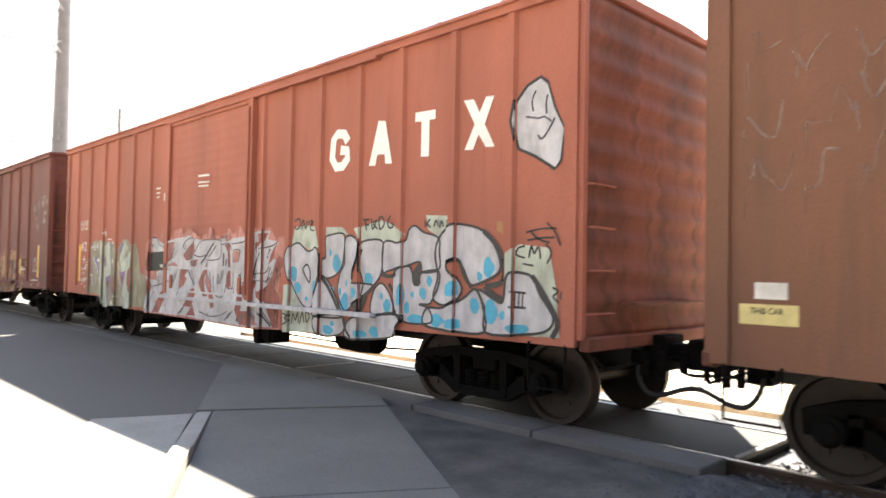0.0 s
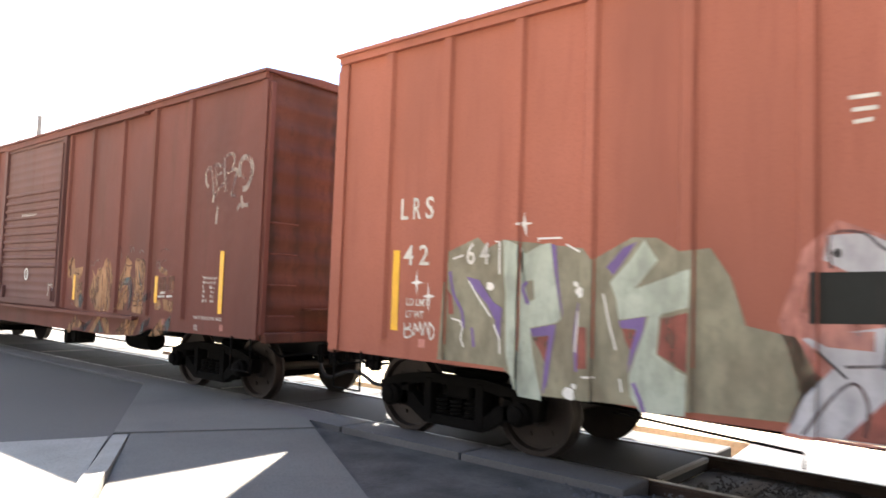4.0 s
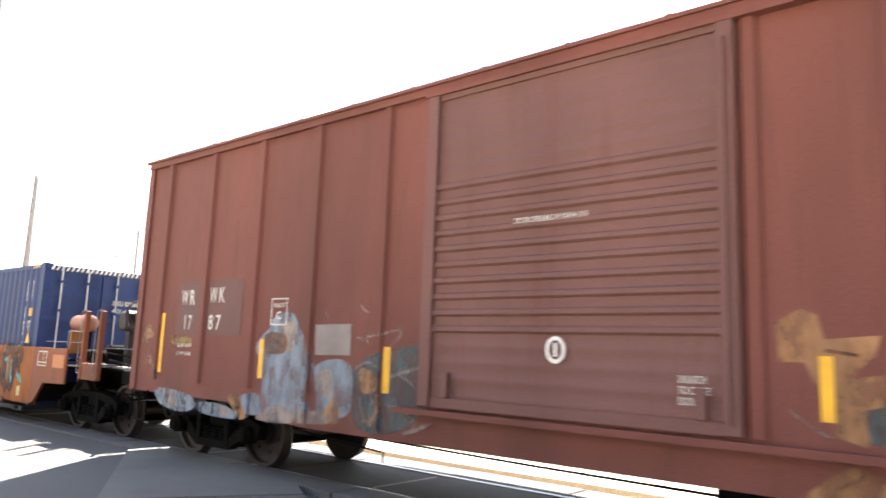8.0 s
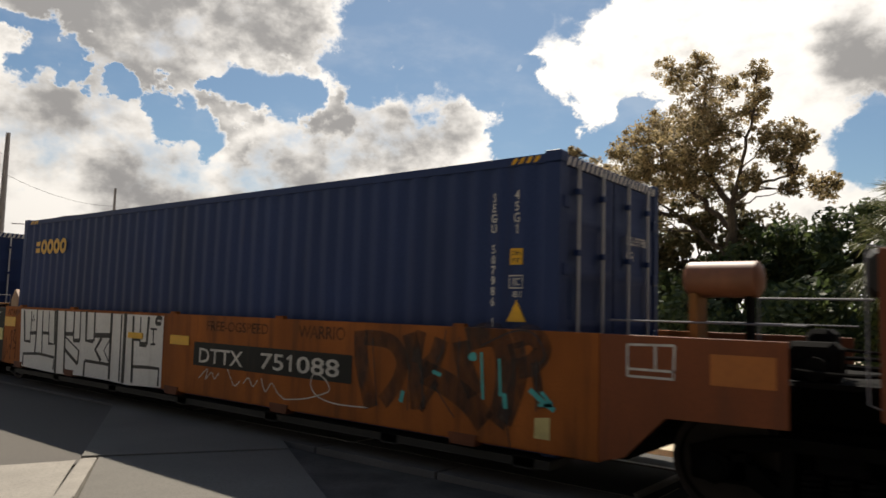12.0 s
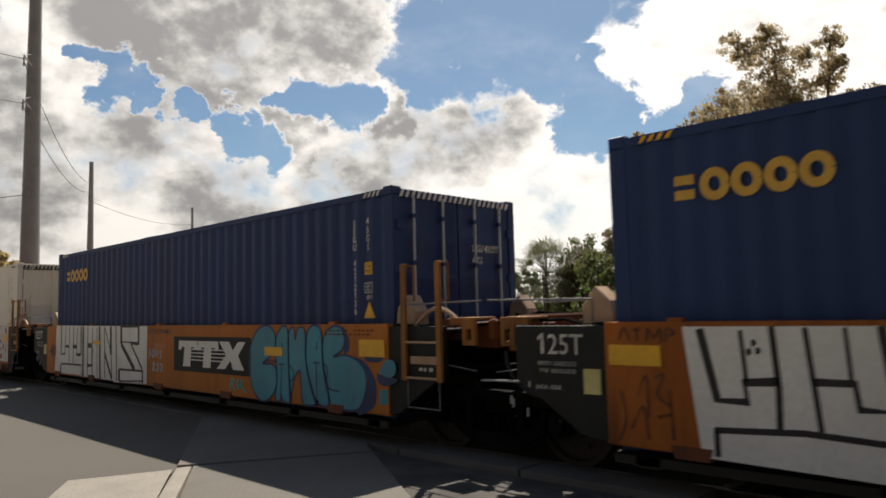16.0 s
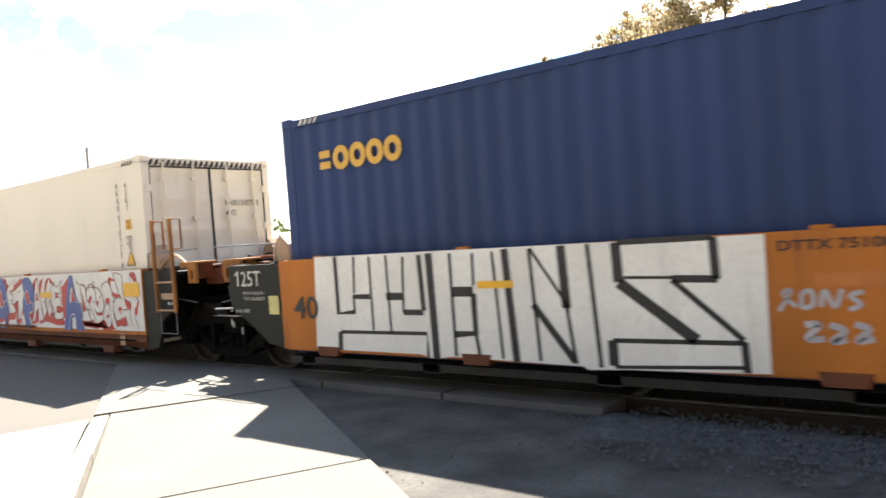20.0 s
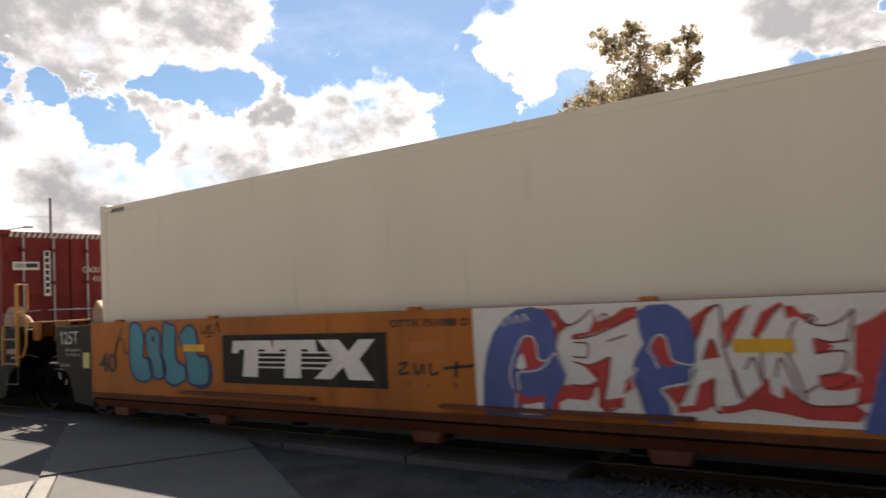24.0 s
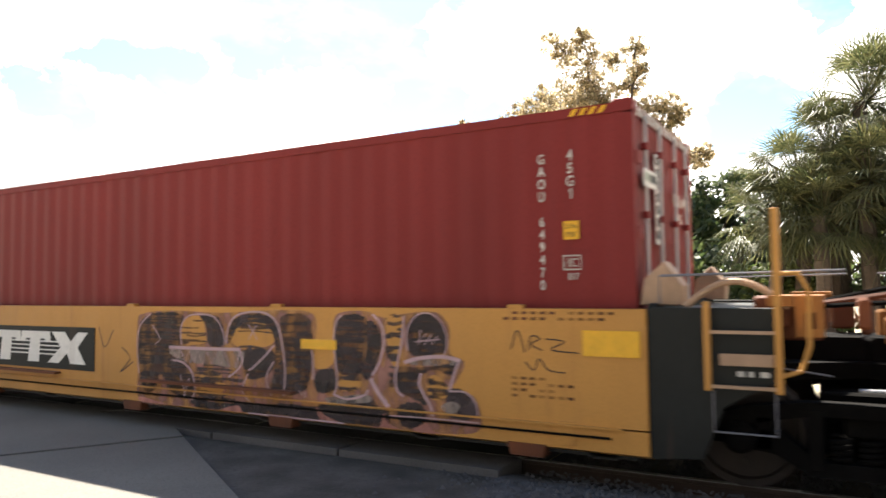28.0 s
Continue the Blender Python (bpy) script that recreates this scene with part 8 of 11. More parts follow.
g.L([(-1.77, 0.65), (-0.69, 0.66)], 0.04)
g.L([(-1.77, 0.65), (-1.77, 0.43)], 0.09)
g.L([(-0.69, 0.67), (-0.68, 0.43)], 0.06)
g.L([(-1.76, 0.42), (-0.70, 0.47)], 0.03)
g = Coat(well_d, band_w, "graffiti_tag", GREYWHITE, "faint white sprayed tag", 1)
g.S([(-0.43, 0.91), (-0.34, 1.06), (-0.40, 1.04), (-0.31, 0.94)], 0.03)
g.S([(-0.27, 1.04), (-0.21, 1.06), (-0.20, 0.96), (-0.27, 0.94), (-0.27, 1.04)], 0.035)
g.S([(-0.15, 0.94), (-0.12, 1.06), (-0.06, 0.94), (-0.01, 1.07)], 0.035)
g.S([(0.12, 1.05), (0.04, 1.02), (0.10, 0.96), (0.03, 0.92)], 0.035)
g.S([(-0.26, 0.81), (-0.17, 0.81), (-0.25, 0.71), (-0.14, 0.71)], 0.05)
g.S([(-0.10, 0.81), (-0.01, 0.77), (-0.09, 0.69), (0.00, 0.71)], 0.05)
g.S([(0.06, 0.82), (0.14, 0.78), (0.07, 0.70), (0.17, 0.72)], 0.05)
g = Coat(well_d, band_w, "graffiti_shadow", NAVY, "navy drop shadow of the letters", 0)
g.F([(5.33, 1.47), (5.47, 1.34), (5.48, 1.18), (5.42, 1.11), (5.73, 1.06), (5.92, 0.91), (6.00, 0.73), (5.96, 0.51), (5.76, 0.40), (5.63, 0.40), (5.81, 0.68), (5.79, 0.92), (5.39, 1.11)])
g.F([(6.02, 0.91), (6.08, 0.89), (6.33, 0.86), (6.37, 0.82), (6.19, 0.76), (6.03, 0.80)])
g.F([(5.79, 1.10), (6.12, 1.11), (6.07, 1.04), (5.83, 1.04)])
g = Coat(well_d, band_w, "graffiti_letter", TEAL, "teal sprayed bubble letters", 1)
g.F([(3.08, 0.93), (3.12, 1.17), (3.26, 1.38), (3.45, 1.48), (3.66, 1.47), (3.79, 1.34), (3.79, 1.18), (3.71, 1.07), (3.46, 0.94), (3.73, 0.93), (3.83, 0.79), (3.77, 0.56), (3.56, 0.41), (3.33, 0.43), (3.15, 0.61)])
g.F([(3.79, 1.07), (3.81, 1.30), (3.93, 1.45), (4.04, 1.48), (4.12, 1.36), (4.12, 1.08), (4.13, 0.82), (4.16, 0.44), (3.98, 0.44), (3.93, 0.53), (3.91, 0.43), (3.79, 0.46), (3.83, 0.77)])
g.F([(4.12, 1.30), (4.16, 1.43), (4.25, 1.46), (4.29, 1.30), (4.36, 1.45), (4.49, 1.45), (4.54, 1.30), (4.53, 1.09), (4.59, 0.84), (4.75, 0.50), (4.76, 0.44), (4.47, 0.43), (4.42, 0.73), (4.38, 0.87), (4.24, 0.72), (4.16, 0.44), (4.13, 0.82)])
g.F([(4.55, 1.27), (4.60, 1.43), (4.73, 1.49), (4.87, 1.44), (4.91, 1.24), (4.93, 0.96), (4.99, 0.69), (5.07, 0.45), (4.84, 0.44), (4.80, 0.51), (4.77, 0.44), (4.63, 0.70), (4.54, 1.02)])
g.F([(4.92, 1.24), (5.01, 1.41), (5.19, 1.48), (5.33, 1.44), (5.39, 1.29), (5.32, 1.16), (5.15, 1.08), (5.39, 1.11), (5.63, 1.05), (5.79, 0.92), (5.81, 0.71), (5.70, 0.49), (5.56, 0.42), (5.28, 0.42), (5.06, 0.46), (5.03, 0.69), (4.93, 0.96)])
g = Coat(well_d, band_w, "graffiti_letter", TEAL, "small teal sprayed letter", 1)
g.F([(6.07, 0.95), (6.19, 1.07), (6.33, 1.05), (6.35, 0.93), (6.24, 0.86), (6.08, 0.90)])
g.P([(6.06, 0.71), (6.21, 0.72), (6.20, 0.54), (6.05, 0.53)])
g = Coat(well_d, band_w, "graffiti_outline", NAVY, "navy outlines of the bubble letters", 2)
g.O([(3.08, 0.93), (3.12, 1.17), (3.26, 1.38), (3.45, 1.48), (3.66, 1.47), (3.79, 1.34), (3.79, 1.18), (3.71, 1.07), (3.46, 0.94), (3.73, 0.93), (3.83, 0.79), (3.77, 0.56), (3.56, 0.41), (3.33, 0.43), (3.15, 0.61)], 0.03)
g.O([(3.79, 1.07), (3.81, 1.30), (3.93, 1.45), (4.04, 1.48), (4.12, 1.36), (4.12, 1.08), (4.13, 0.82), (4.16, 0.44), (3.98, 0.44), (3.93, 0.53), (3.91, 0.43), (3.79, 0.46), (3.83, 0.77)], 0.03)
g.O([(4.12, 1.30), (4.16, 1.43), (4.25, 1.46), (4.29, 1.30), (4.36, 1.45), (4.49, 1.45), (4.54, 1.30), (4.53, 1.09), (4.59, 0.84), (4.75, 0.50), (4.76, 0.44), (4.47, 0.43), (4.42, 0.73), (4.38, 0.87), (4.24, 0.72), (4.16, 0.44), (4.13, 0.82)], 0.03)
g.O([(4.55, 1.27), (4.60, 1.43), (4.73, 1.49), (4.87, 1.44), (4.91, 1.24), (4.93, 0.96), (4.99, 0.69), (5.07, 0.45), (4.84, 0.44), (4.80, 0.51), (4.77, 0.44), (4.63, 0.70), (4.54, 1.02)], 0.03)
g.O([(4.92, 1.24), (5.01, 1.41), (5.19, 1.48), (5.33, 1.44), (5.39, 1.29), (5.32, 1.16), (5.15, 1.08), (5.39, 1.11), (5.63, 1.05), (5.79, 0.92), (5.81, 0.71), (5.70, 0.49), (5.56, 0.42), (5.28, 0.42), (5.06, 0.46), (5.03, 0.69), (4.93, 0.96)], 0.03)
g.S([(3.46, 0.94), (3.64, 0.99), (3.83, 0.97)], 0.022)
g.S([(3.88, 0.94), (4.02, 0.94)], 0.022)
g.S([(3.95, 0.92), (3.92, 0.47)], 0.022)
g.S([(3.96, 1.24), (3.96, 1.07)], 0.022)
g.S([(4.12, 0.93), (4.18, 0.91), (4.24, 0.86), (4.22, 0.75), (4.13, 0.71)], 0.022)
g.S([(4.80, 1.27), (4.78, 1.15)], 0.022)
g.S([(4.71, 0.99), (4.85, 0.99)], 0.022)
g.S([(4.77, 0.97), (4.78, 0.45)], 0.022)
g.S([(4.91, 0.96), (4.99, 0.96), (5.02, 0.83), (4.94, 0.76)], 0.022)
g.S([(5.03, 0.68), (5.14, 0.65), (5.27, 0.64)], 0.022)
g = Coat(well_d, band_w, "graffiti_tag", TURQ, "turquoise sprayed tag", 1)
g.S([(2.51, 0.50), (2.56, 0.67), (2.64, 0.64), (2.58, 0.59), (2.66, 0.51)], 0.03)
g.S([(2.77, 0.67), (2.71, 0.60), (2.79, 0.58), (2.72, 0.53)], 0.03)
g.S([(2.85, 0.69), (2.83, 0.53)], 0.03)
g.S([(2.93, 0.67), (2.85, 0.59), (2.98, 0.49)], 0.03)
g = Coat(well_e, band_w, "graffiti_shadow", NAVY, "navy drop shadow of the letters", 0)
g.F([(-3.63, 1.38), (-3.55, 1.25), (-3.55, 1.05), (-3.37, 1.04), (-3.29, 0.82), (-3.36, 0.65), (-3.65, 0.64), (-3.67, 1.00)])
g = Coat(well_e, band_w, "graffiti_letter", TEAL, "teal sprayed bubble letters", 1)
g.F([(-5.07, 1.43), (-4.88, 1.47), (-4.75, 1.30), (-4.77, 1.02), (-4.61, 0.99), (-4.56, 0.80), (-4.67, 0.69), (-4.96, 0.71), (-5.09, 0.91)])
g.F([(-4.68, 1.35), (-4.50, 1.40), (-4.37, 1.31), (-4.39, 1.07), (-4.27, 0.93), (-4.29, 0.77), (-4.46, 0.72), (-4.59, 0.80), (-4.67, 1.07)])
g.F([(-4.30, 1.42), (-4.15, 1.45), (-4.03, 1.38), (-4.04, 1.01), (-3.86, 0.90), (-3.84, 0.76), (-3.94, 0.68), (-4.14, 0.65), (-4.32, 0.80)])
g.F([(-3.95, 1.27), (-3.81, 1.41), (-3.65, 1.40), (-3.58, 1.25), (-3.57, 1.05), (-3.38, 1.00), (-3.37, 0.75), (-3.47, 0.66), (-3.76, 0.68), (-3.80, 0.85), (-3.84, 1.06)])
g = Coat(well_e, band_w, "graffiti_outline", NAVY, "navy outlines of the bubble letters", 2)
g.O([(-5.07, 1.43), (-4.88, 1.47), (-4.75, 1.30), (-4.77, 1.02), (-4.61, 0.99), (-4.56, 0.80), (-4.67, 0.69), (-4.96, 0.71), (-5.09, 0.91)], 0.035)
g.O([(-4.68, 1.35), (-4.50, 1.40), (-4.37, 1.31), (-4.39, 1.07), (-4.27, 0.93), (-4.29, 0.77), (-4.46, 0.72), (-4.59, 0.80), (-4.67, 1.07)], 0.035)
g.O([(-4.30, 1.42), (-4.15, 1.45), (-4.03, 1.38), (-4.04, 1.01), (-3.86, 0.90), (-3.84, 0.76), (-3.94, 0.68), (-4.14, 0.65), (-4.32, 0.80)], 0.035)
g.O([(-3.95, 1.27), (-3.81, 1.41), (-3.65, 1.40), (-3.58, 1.25), (-3.57, 1.05), (-3.38, 1.00), (-3.37, 0.75), (-3.47, 0.66), (-3.76, 0.68), (-3.80, 0.85), (-3.84, 1.06)], 0.035)
g.E(-4.53, 1.26, 0.03, 0.05)
g = Coat(well_e, band_w, "graffiti_tag", SPRAYBLACK, "thin black marker tag", 1)
g.S([(-5.27, 1.43), (-5.48, 1.04), (-5.36, 1.26), (-5.25, 1.23), (-5.21, 1.07), (-5.13, 1.08)], 0.025)
g.S([(-3.47, 1.44), (-3.49, 1.32), (-3.42, 1.33)], 0.018)
g.S([(-3.40, 1.34), (-3.33, 1.39), (-3.38, 1.41), (-3.40, 1.32), (-3.33, 1.32)], 0.018)
g.S([(-3.30, 1.44), (-3.31, 1.32), (-3.25, 1.33)], 0.018)
g.S([(-3.23, 1.32), (-3.17, 1.46), (-3.14, 1.33)], 0.018)
g.S([(-3.40, 1.27), (-3.29, 1.29)], 0.018)
g = Coat(well_e, band_w, "graffiti_tag", SPRAYBLACK, "thin black sprayed scrawl", 1)
g.S([(-0.32, 0.96), (-0.21, 0.98), (-0.32, 0.87), (-0.19, 0.88)], 0.025)
g.S([(-0.12, 0.98), (-0.09, 0.86), (-0.01, 0.97), (-0.01, 0.87)], 0.025)
g.S([(0.08, 0.98), (0.08, 0.87), (0.18, 0.89)], 0.025)
g.L([(0.23, 0.93), (0.59, 0.96)], 0.03)
g.L([(0.39, 1.00), (0.37, 0.85)], 0.03)
g.E(-0.21, 0.77, 0.01, 0.02)
g.E(0.05, 0.76, 0.01, 0.02)
g.E(0.36, 0.77, 0.01, 0.03)
g = Coat(well_e, band_e, "graffiti_shadow", REDSPRAY, "red sprayed shadow behind the letters", 0)
g.P([(1.33, 1.48), (1.44, 1.46), (1.51, 1.37), (1.59, 1.32), (1.47, 1.24), (1.41, 1.18), (1.45, 1.34)])
g.P([(1.59, 1.20), (1.61, 1.24), (1.76, 1.26), (1.81, 1.35), (1.82, 1.43), (1.85, 1.34), (1.97, 1.38), (2.08, 1.45), (2.20, 1.46), (2.18, 1.38), (1.97, 1.30), (1.78, 1.24)])
g.P([(1.44, 0.81), (1.57, 0.80), (1.74, 0.82), (1.81, 0.85), (1.77, 0.73), (1.72, 0.68), (1.53, 0.69), (1.45, 0.65), (1.44, 0.56), (1.37, 0.56), (1.34, 0.74)])
g.P([(1.58, 1.02), (1.75, 0.98), (1.94, 1.05), (1.91, 0.91), (1.86, 0.69), (2.04, 0.72), (2.02, 0.65), (1.86, 0.60), (1.81, 0.63), (1.82, 0.85), (1.71, 0.96)])
g.P([(2.03, 0.74), (2.05, 0.81), (2.12, 0.89), (2.18, 0.83)])
g.P([(2.61, 1.35), (2.75, 1.44), (2.84, 1.46), (2.74, 1.37), (2.69, 1.24), (2.65, 1.17)])
g.P([(2.76, 1.19), (2.79, 1.16), (2.80, 1.05), (2.69, 1.03)])
g.P([(2.85, 1.30), (2.94, 1.40), (3.07, 1.45), (2.99, 1.36), (2.93, 1.24), (2.87, 1.12)])
g.P([(3.06, 1.23), (3.13, 1.38), (3.27, 1.46), (3.29, 1.43), (3.19, 1.35), (3.14, 1.27), (3.10, 1.18)])
g.P([(3.29, 1.42), (3.35, 1.43), (3.40, 1.37), (3.45, 1.34), (3.43, 1.31), (3.37, 1.35), (3.30, 1.33)])
g.P([(2.47, 0.66), (2.60, 0.68), (2.65, 0.84), (2.76, 0.90), (2.77, 0.87), (2.74, 0.68), (2.68, 0.64), (2.47, 0.61)])
g.P([(2.37, 0.79), (2.58, 0.84), (2.52, 0.72), (2.47, 0.66), (2.43, 0.71)])
g.P([(2.79, 0.68), (2.90, 0.69), (2.98, 0.74), (3.11, 0.86), (3.15, 0.91), (3.16, 0.79), (3.23, 0.75), (3.25, 0.86), (3.34, 0.76), (3.44, 0.71), (3.70, 0.73), (3.76, 0.67), (3.71, 0.61), (3.40, 0.61), (3.27, 0.64), (3.03, 0.67), (2.88, 0.63), (2.79, 0.63)])
g.P([(3.46, 1.18), (3.56, 1.16), (3.59, 1.13), (3.55, 1.09), (3.47, 1.08)])
g.P([(3.48, 0.92), (3.61, 0.95), (3.72, 0.93), (3.73, 0.85), (3.61, 0.82), (3.51, 0.83), (3.48, 0.87)])
g.P([(3.73, 1.27), (3.82, 1.31), (3.91, 1.37), (4.01, 1.44), (4.03, 1.42), (3.93, 1.19), (3.84, 0.93), (3.80, 0.75), (3.70, 0.72), (3.74, 0.93), (3.70, 0.98), (3.72, 1.14)])
g.P([(4.37, 0.70), (4.53, 0.69), (4.73, 0.70), (4.83, 0.67), (4.96, 0.67), (5.12, 0.72), (5.18, 0.67), (5.22, 0.58), (5.02, 0.59), (4.73, 0.61), (4.47, 0.61), (4.38, 0.64)])
g.P([(4.64, 1.04), (4.69, 1.09), (4.74, 1.12), (4.76, 1.08), (4.72, 1.01), (4.67, 0.97)])
g.P([(4.85, 0.84), (4.95, 0.82), (5.10, 0.84), (5.10, 0.80), (4.97, 0.79), (4.88, 0.80)])
g.P([(5.19, 0.99), (5.22, 1.06), (5.28, 1.08), (5.33, 1.06), (5.34, 0.99), (5.25, 0.99)])
g.P([(5.32, 1.35), (5.36, 1.40), (5.41, 1.40), (5.53, 1.35), (5.51, 1.33), (5.41, 1.35), (5.40, 1.26), (5.37, 1.27)])
g.P([(5.43, 1.19), (5.49, 1.15), (5.61, 1.13), (5.67, 1.12), (5.72, 1.06), (5.61, 1.09), (5.49, 1.07), (5.45, 1.11)])
g.P([(5.48, 0.71), (5.57, 0.70), (5.72, 0.76), (5.77, 0.79), (5.81, 0.67), (5.75, 0.61), (5.69, 0.64), (5.51, 0.62)])
g.P([(4.44, 0.68), (4.65, 0.68), (4.85, 0.65), (5.08, 0.72), (5.14, 0.63), (5.27, 0.60), (5.36, 0.70), (5.39, 0.61), (5.49, 0.58), (5.23, 0.55), (5.07, 0.56), (5.03, 0.61), (4.85, 0.57), (4.58, 0.60), (4.44, 0.60)])
g.P([(5.79, 1.05), (5.87, 1.02), (5.97, 0.99), (5.95, 0.88), (5.85, 0.91), (5.81, 0.97)])
g.P([(5.99, 1.42), (6.03, 1.47), (6.05, 1.45), (6.15, 1.44), (6.19, 1.31), (6.10, 1.32), (6.05, 1.37)])
g.P([(6.16, 1.02), (6.21, 1.02), (6.15, 0.89), (6.14, 0.81), (6.06, 0.81), (6.07, 0.91), (6.13, 0.93)])
g.P([(4.45, 1.17), (4.48, 1.09), (4.51, 0.95), (4.55, 0.88), (4.44, 0.86)])
g.E(4.94, 0.98, 0.045, 0.045)
g.E(5.26, 0.78, 0.05, 0.035)
g.E(5.65, 0.88, 0.06, 0.05)
g = Coat(well_e, band_e, "graffiti_letter", WHITE, "pale spot inside a letter", 1)
g.E(4.96, 0.96, 0.018, 0.018)
g.E(5.68, 0.86, 0.028, 0.024)
g.E(5.28, 0.76, 0.03, 0.014)
g = Coat(well_e, band_e, "graffiti_outline", DEEPRED, "dark red outlines of the letters", 2)
g.S([(1.46, 1.46), (1.51, 1.37), (1.59, 1.32), (1.70, 1.37), (1.80, 1.45)], 0.014)
g.S([(1.45, 1.18), (1.51, 1.34)], 0.014)
g.S([(1.62, 1.17), (1.74, 1.16), (1.73, 1.05), (1.60, 1.05)], 0.014)
g.S([(1.63, 1.20), (1.80, 1.23), (1.99, 1.30), (2.19, 1.38)], 0.014)
g.S([(1.93, 1.18), (2.09, 1.23)], 0.014)
g.S([(1.60, 1.01), (1.75, 0.98), (1.93, 1.05)], 0.014)
g.S([(1.81, 0.94), (1.81, 0.81), (1.74, 0.80), (1.56, 0.81)], 0.014)
g.S([(1.94, 1.05), (1.91, 0.88), (1.85, 0.64), (1.90, 0.60), (2.03, 0.65)], 0.014)
g.S([(2.05, 0.83), (2.12, 0.90)], 0.014)
g.S([(2.65, 1.19), (2.70, 1.33), (2.78, 1.42), (2.83, 1.45), (2.85, 1.36), (2.84, 1.19), (2.89, 0.96), (2.94, 0.74)], 0.014)
g.S([(2.69, 1.03), (2.76, 1.19), (2.81, 1.05)], 0.014)
g.S([(2.47, 0.66), (2.55, 0.81), (2.63, 0.96)], 0.014)
g.S([(2.76, 0.90), (2.75, 0.68), (2.80, 0.62)], 0.014)
g.S([(2.87, 1.12), (2.93, 1.24), (3.01, 1.38)], 0.014)
g.S([(2.91, 0.96), (2.93, 0.85), (2.98, 0.74)], 0.014)
g.S([(3.06, 1.23), (3.11, 1.12), (3.11, 0.86)], 0.014)
g.S([(3.13, 1.24), (3.19, 1.34), (3.27, 1.43)], 0.014)
g.S([(2.99, 0.96), (3.05, 1.05), (3.08, 0.97), (3.11, 0.86)], 0.014)
g.S([(3.20, 0.91), (3.24, 1.05), (3.30, 0.92), (3.34, 0.76)], 0.014)
g.S([(3.37, 1.33), (3.32, 1.24), (3.29, 1.12), (3.32, 1.00), (3.37, 0.84), (3.39, 0.75)], 0.014)
g.S([(3.45, 1.34), (3.47, 1.29), (3.56, 1.28), (3.66, 1.32), (3.73, 1.39)], 0.014)
g.S([(3.73, 1.39), (3.71, 1.27), (3.68, 1.16)], 0.014)
g.S([(3.47, 1.19), (3.58, 1.16), (3.69, 1.18)], 0.014)
g.S([(3.47, 1.08), (3.65, 1.10), (3.66, 1.01), (3.61, 0.95), (3.48, 0.92)], 0.014)
g.S([(3.39, 0.80), (3.48, 0.86)], 0.014)
g.S([(3.51, 0.83), (3.61, 0.85), (3.72, 0.92)], 0.014)
g.S([(3.34, 0.76), (3.44, 0.71), (3.66, 0.72), (3.73, 0.77)], 0.014)
g.O([(1.94, 1.38), (1.93, 1.40), (1.91, 1.41), (1.89, 1.40), (1.88, 1.38), (1.89, 1.36), (1.91, 1.34), (1.93, 1.36)], 0.014)
g.O([(3.49, 1.33), (3.47, 1.35), (3.45, 1.36), (3.43, 1.35), (3.42, 1.33), (3.43, 1.31), (3.45, 1.30), (3.47, 1.31)], 0.014)
g.S([(4.26, 1.39), (4.30, 1.34), (4.40, 1.27), (4.41, 1.04), (4.43, 0.88), (4.49, 0.85)], 0.014)
g.S([(4.42, 1.32), (4.51, 1.27), (4.59, 1.25), (4.58, 1.04), (4.54, 0.98)], 0.014)
g.S([(4.49, 0.85), (4.59, 0.88), (4.70, 0.70)], 0.014)
g.S([(4.39, 0.70), (4.53, 0.69), (4.73, 0.70)], 0.014)
g.S([(4.60, 1.19), (4.69, 1.25), (4.83, 1.25), (4.88, 1.20)], 0.014)
g.S([(4.45, 1.30), (4.55, 1.29), (4.59, 1.15)], 0.014)
g.S([(4.60, 1.19), (4.66, 1.27), (4.76, 1.30), (4.84, 1.27), (4.90, 1.18), (4.91, 1.03)], 0.014)
g.S([(4.62, 1.04), (4.68, 0.96), (4.78, 0.82), (4.85, 0.70)], 0.014)
g.S([(4.51, 0.97), (4.62, 0.89), (4.66, 0.89), (4.67, 0.73), (4.78, 0.70)], 0.014)
g.S([(4.89, 1.24), (4.99, 1.24), (5.05, 1.17)], 0.014)
g.S([(4.79, 1.00), (4.83, 1.01), (4.91, 1.02)], 0.014)
g.S([(5.09, 1.17), (5.13, 1.11), (5.15, 1.00), (5.13, 0.89), (5.06, 0.85), (4.95, 0.83), (4.85, 0.87), (4.84, 0.91)], 0.014)
g.S([(5.10, 0.81), (5.11, 0.76), (5.08, 0.69)], 0.014)
g.S([(5.08, 1.13), (5.03, 1.06)], 0.014)
g.S([(5.07, 1.18), (5.12, 1.27), (5.19, 1.31), (5.30, 1.33), (5.37, 1.28), (5.42, 1.19), (5.44, 1.06), (5.44, 0.85), (5.48, 0.70), (5.53, 0.59)], 0.014)
g.S([(5.10, 0.84), (5.15, 0.91), (5.20, 0.96), (5.28, 0.98), (5.33, 0.94), (5.34, 0.87)], 0.014)
g.S([(5.08, 0.70), (5.14, 0.63), (5.27, 0.61), (5.34, 0.67), (5.36, 0.73)], 0.014)
g.S([(5.50, 1.45), (5.57, 1.30), (5.64, 1.14), (5.73, 1.03)], 0.014)
g.S([(5.51, 1.47), (5.75, 1.42), (5.76, 1.22), (5.80, 1.05)], 0.014)
g.S([(5.46, 1.00), (5.52, 1.06), (5.64, 1.08)], 0.014)
g.S([(5.46, 0.85), (5.48, 0.75), (5.57, 0.71), (5.71, 0.77)], 0.014)
g.S([(5.75, 0.89), (5.84, 0.89), (5.90, 0.91)], 0.014)
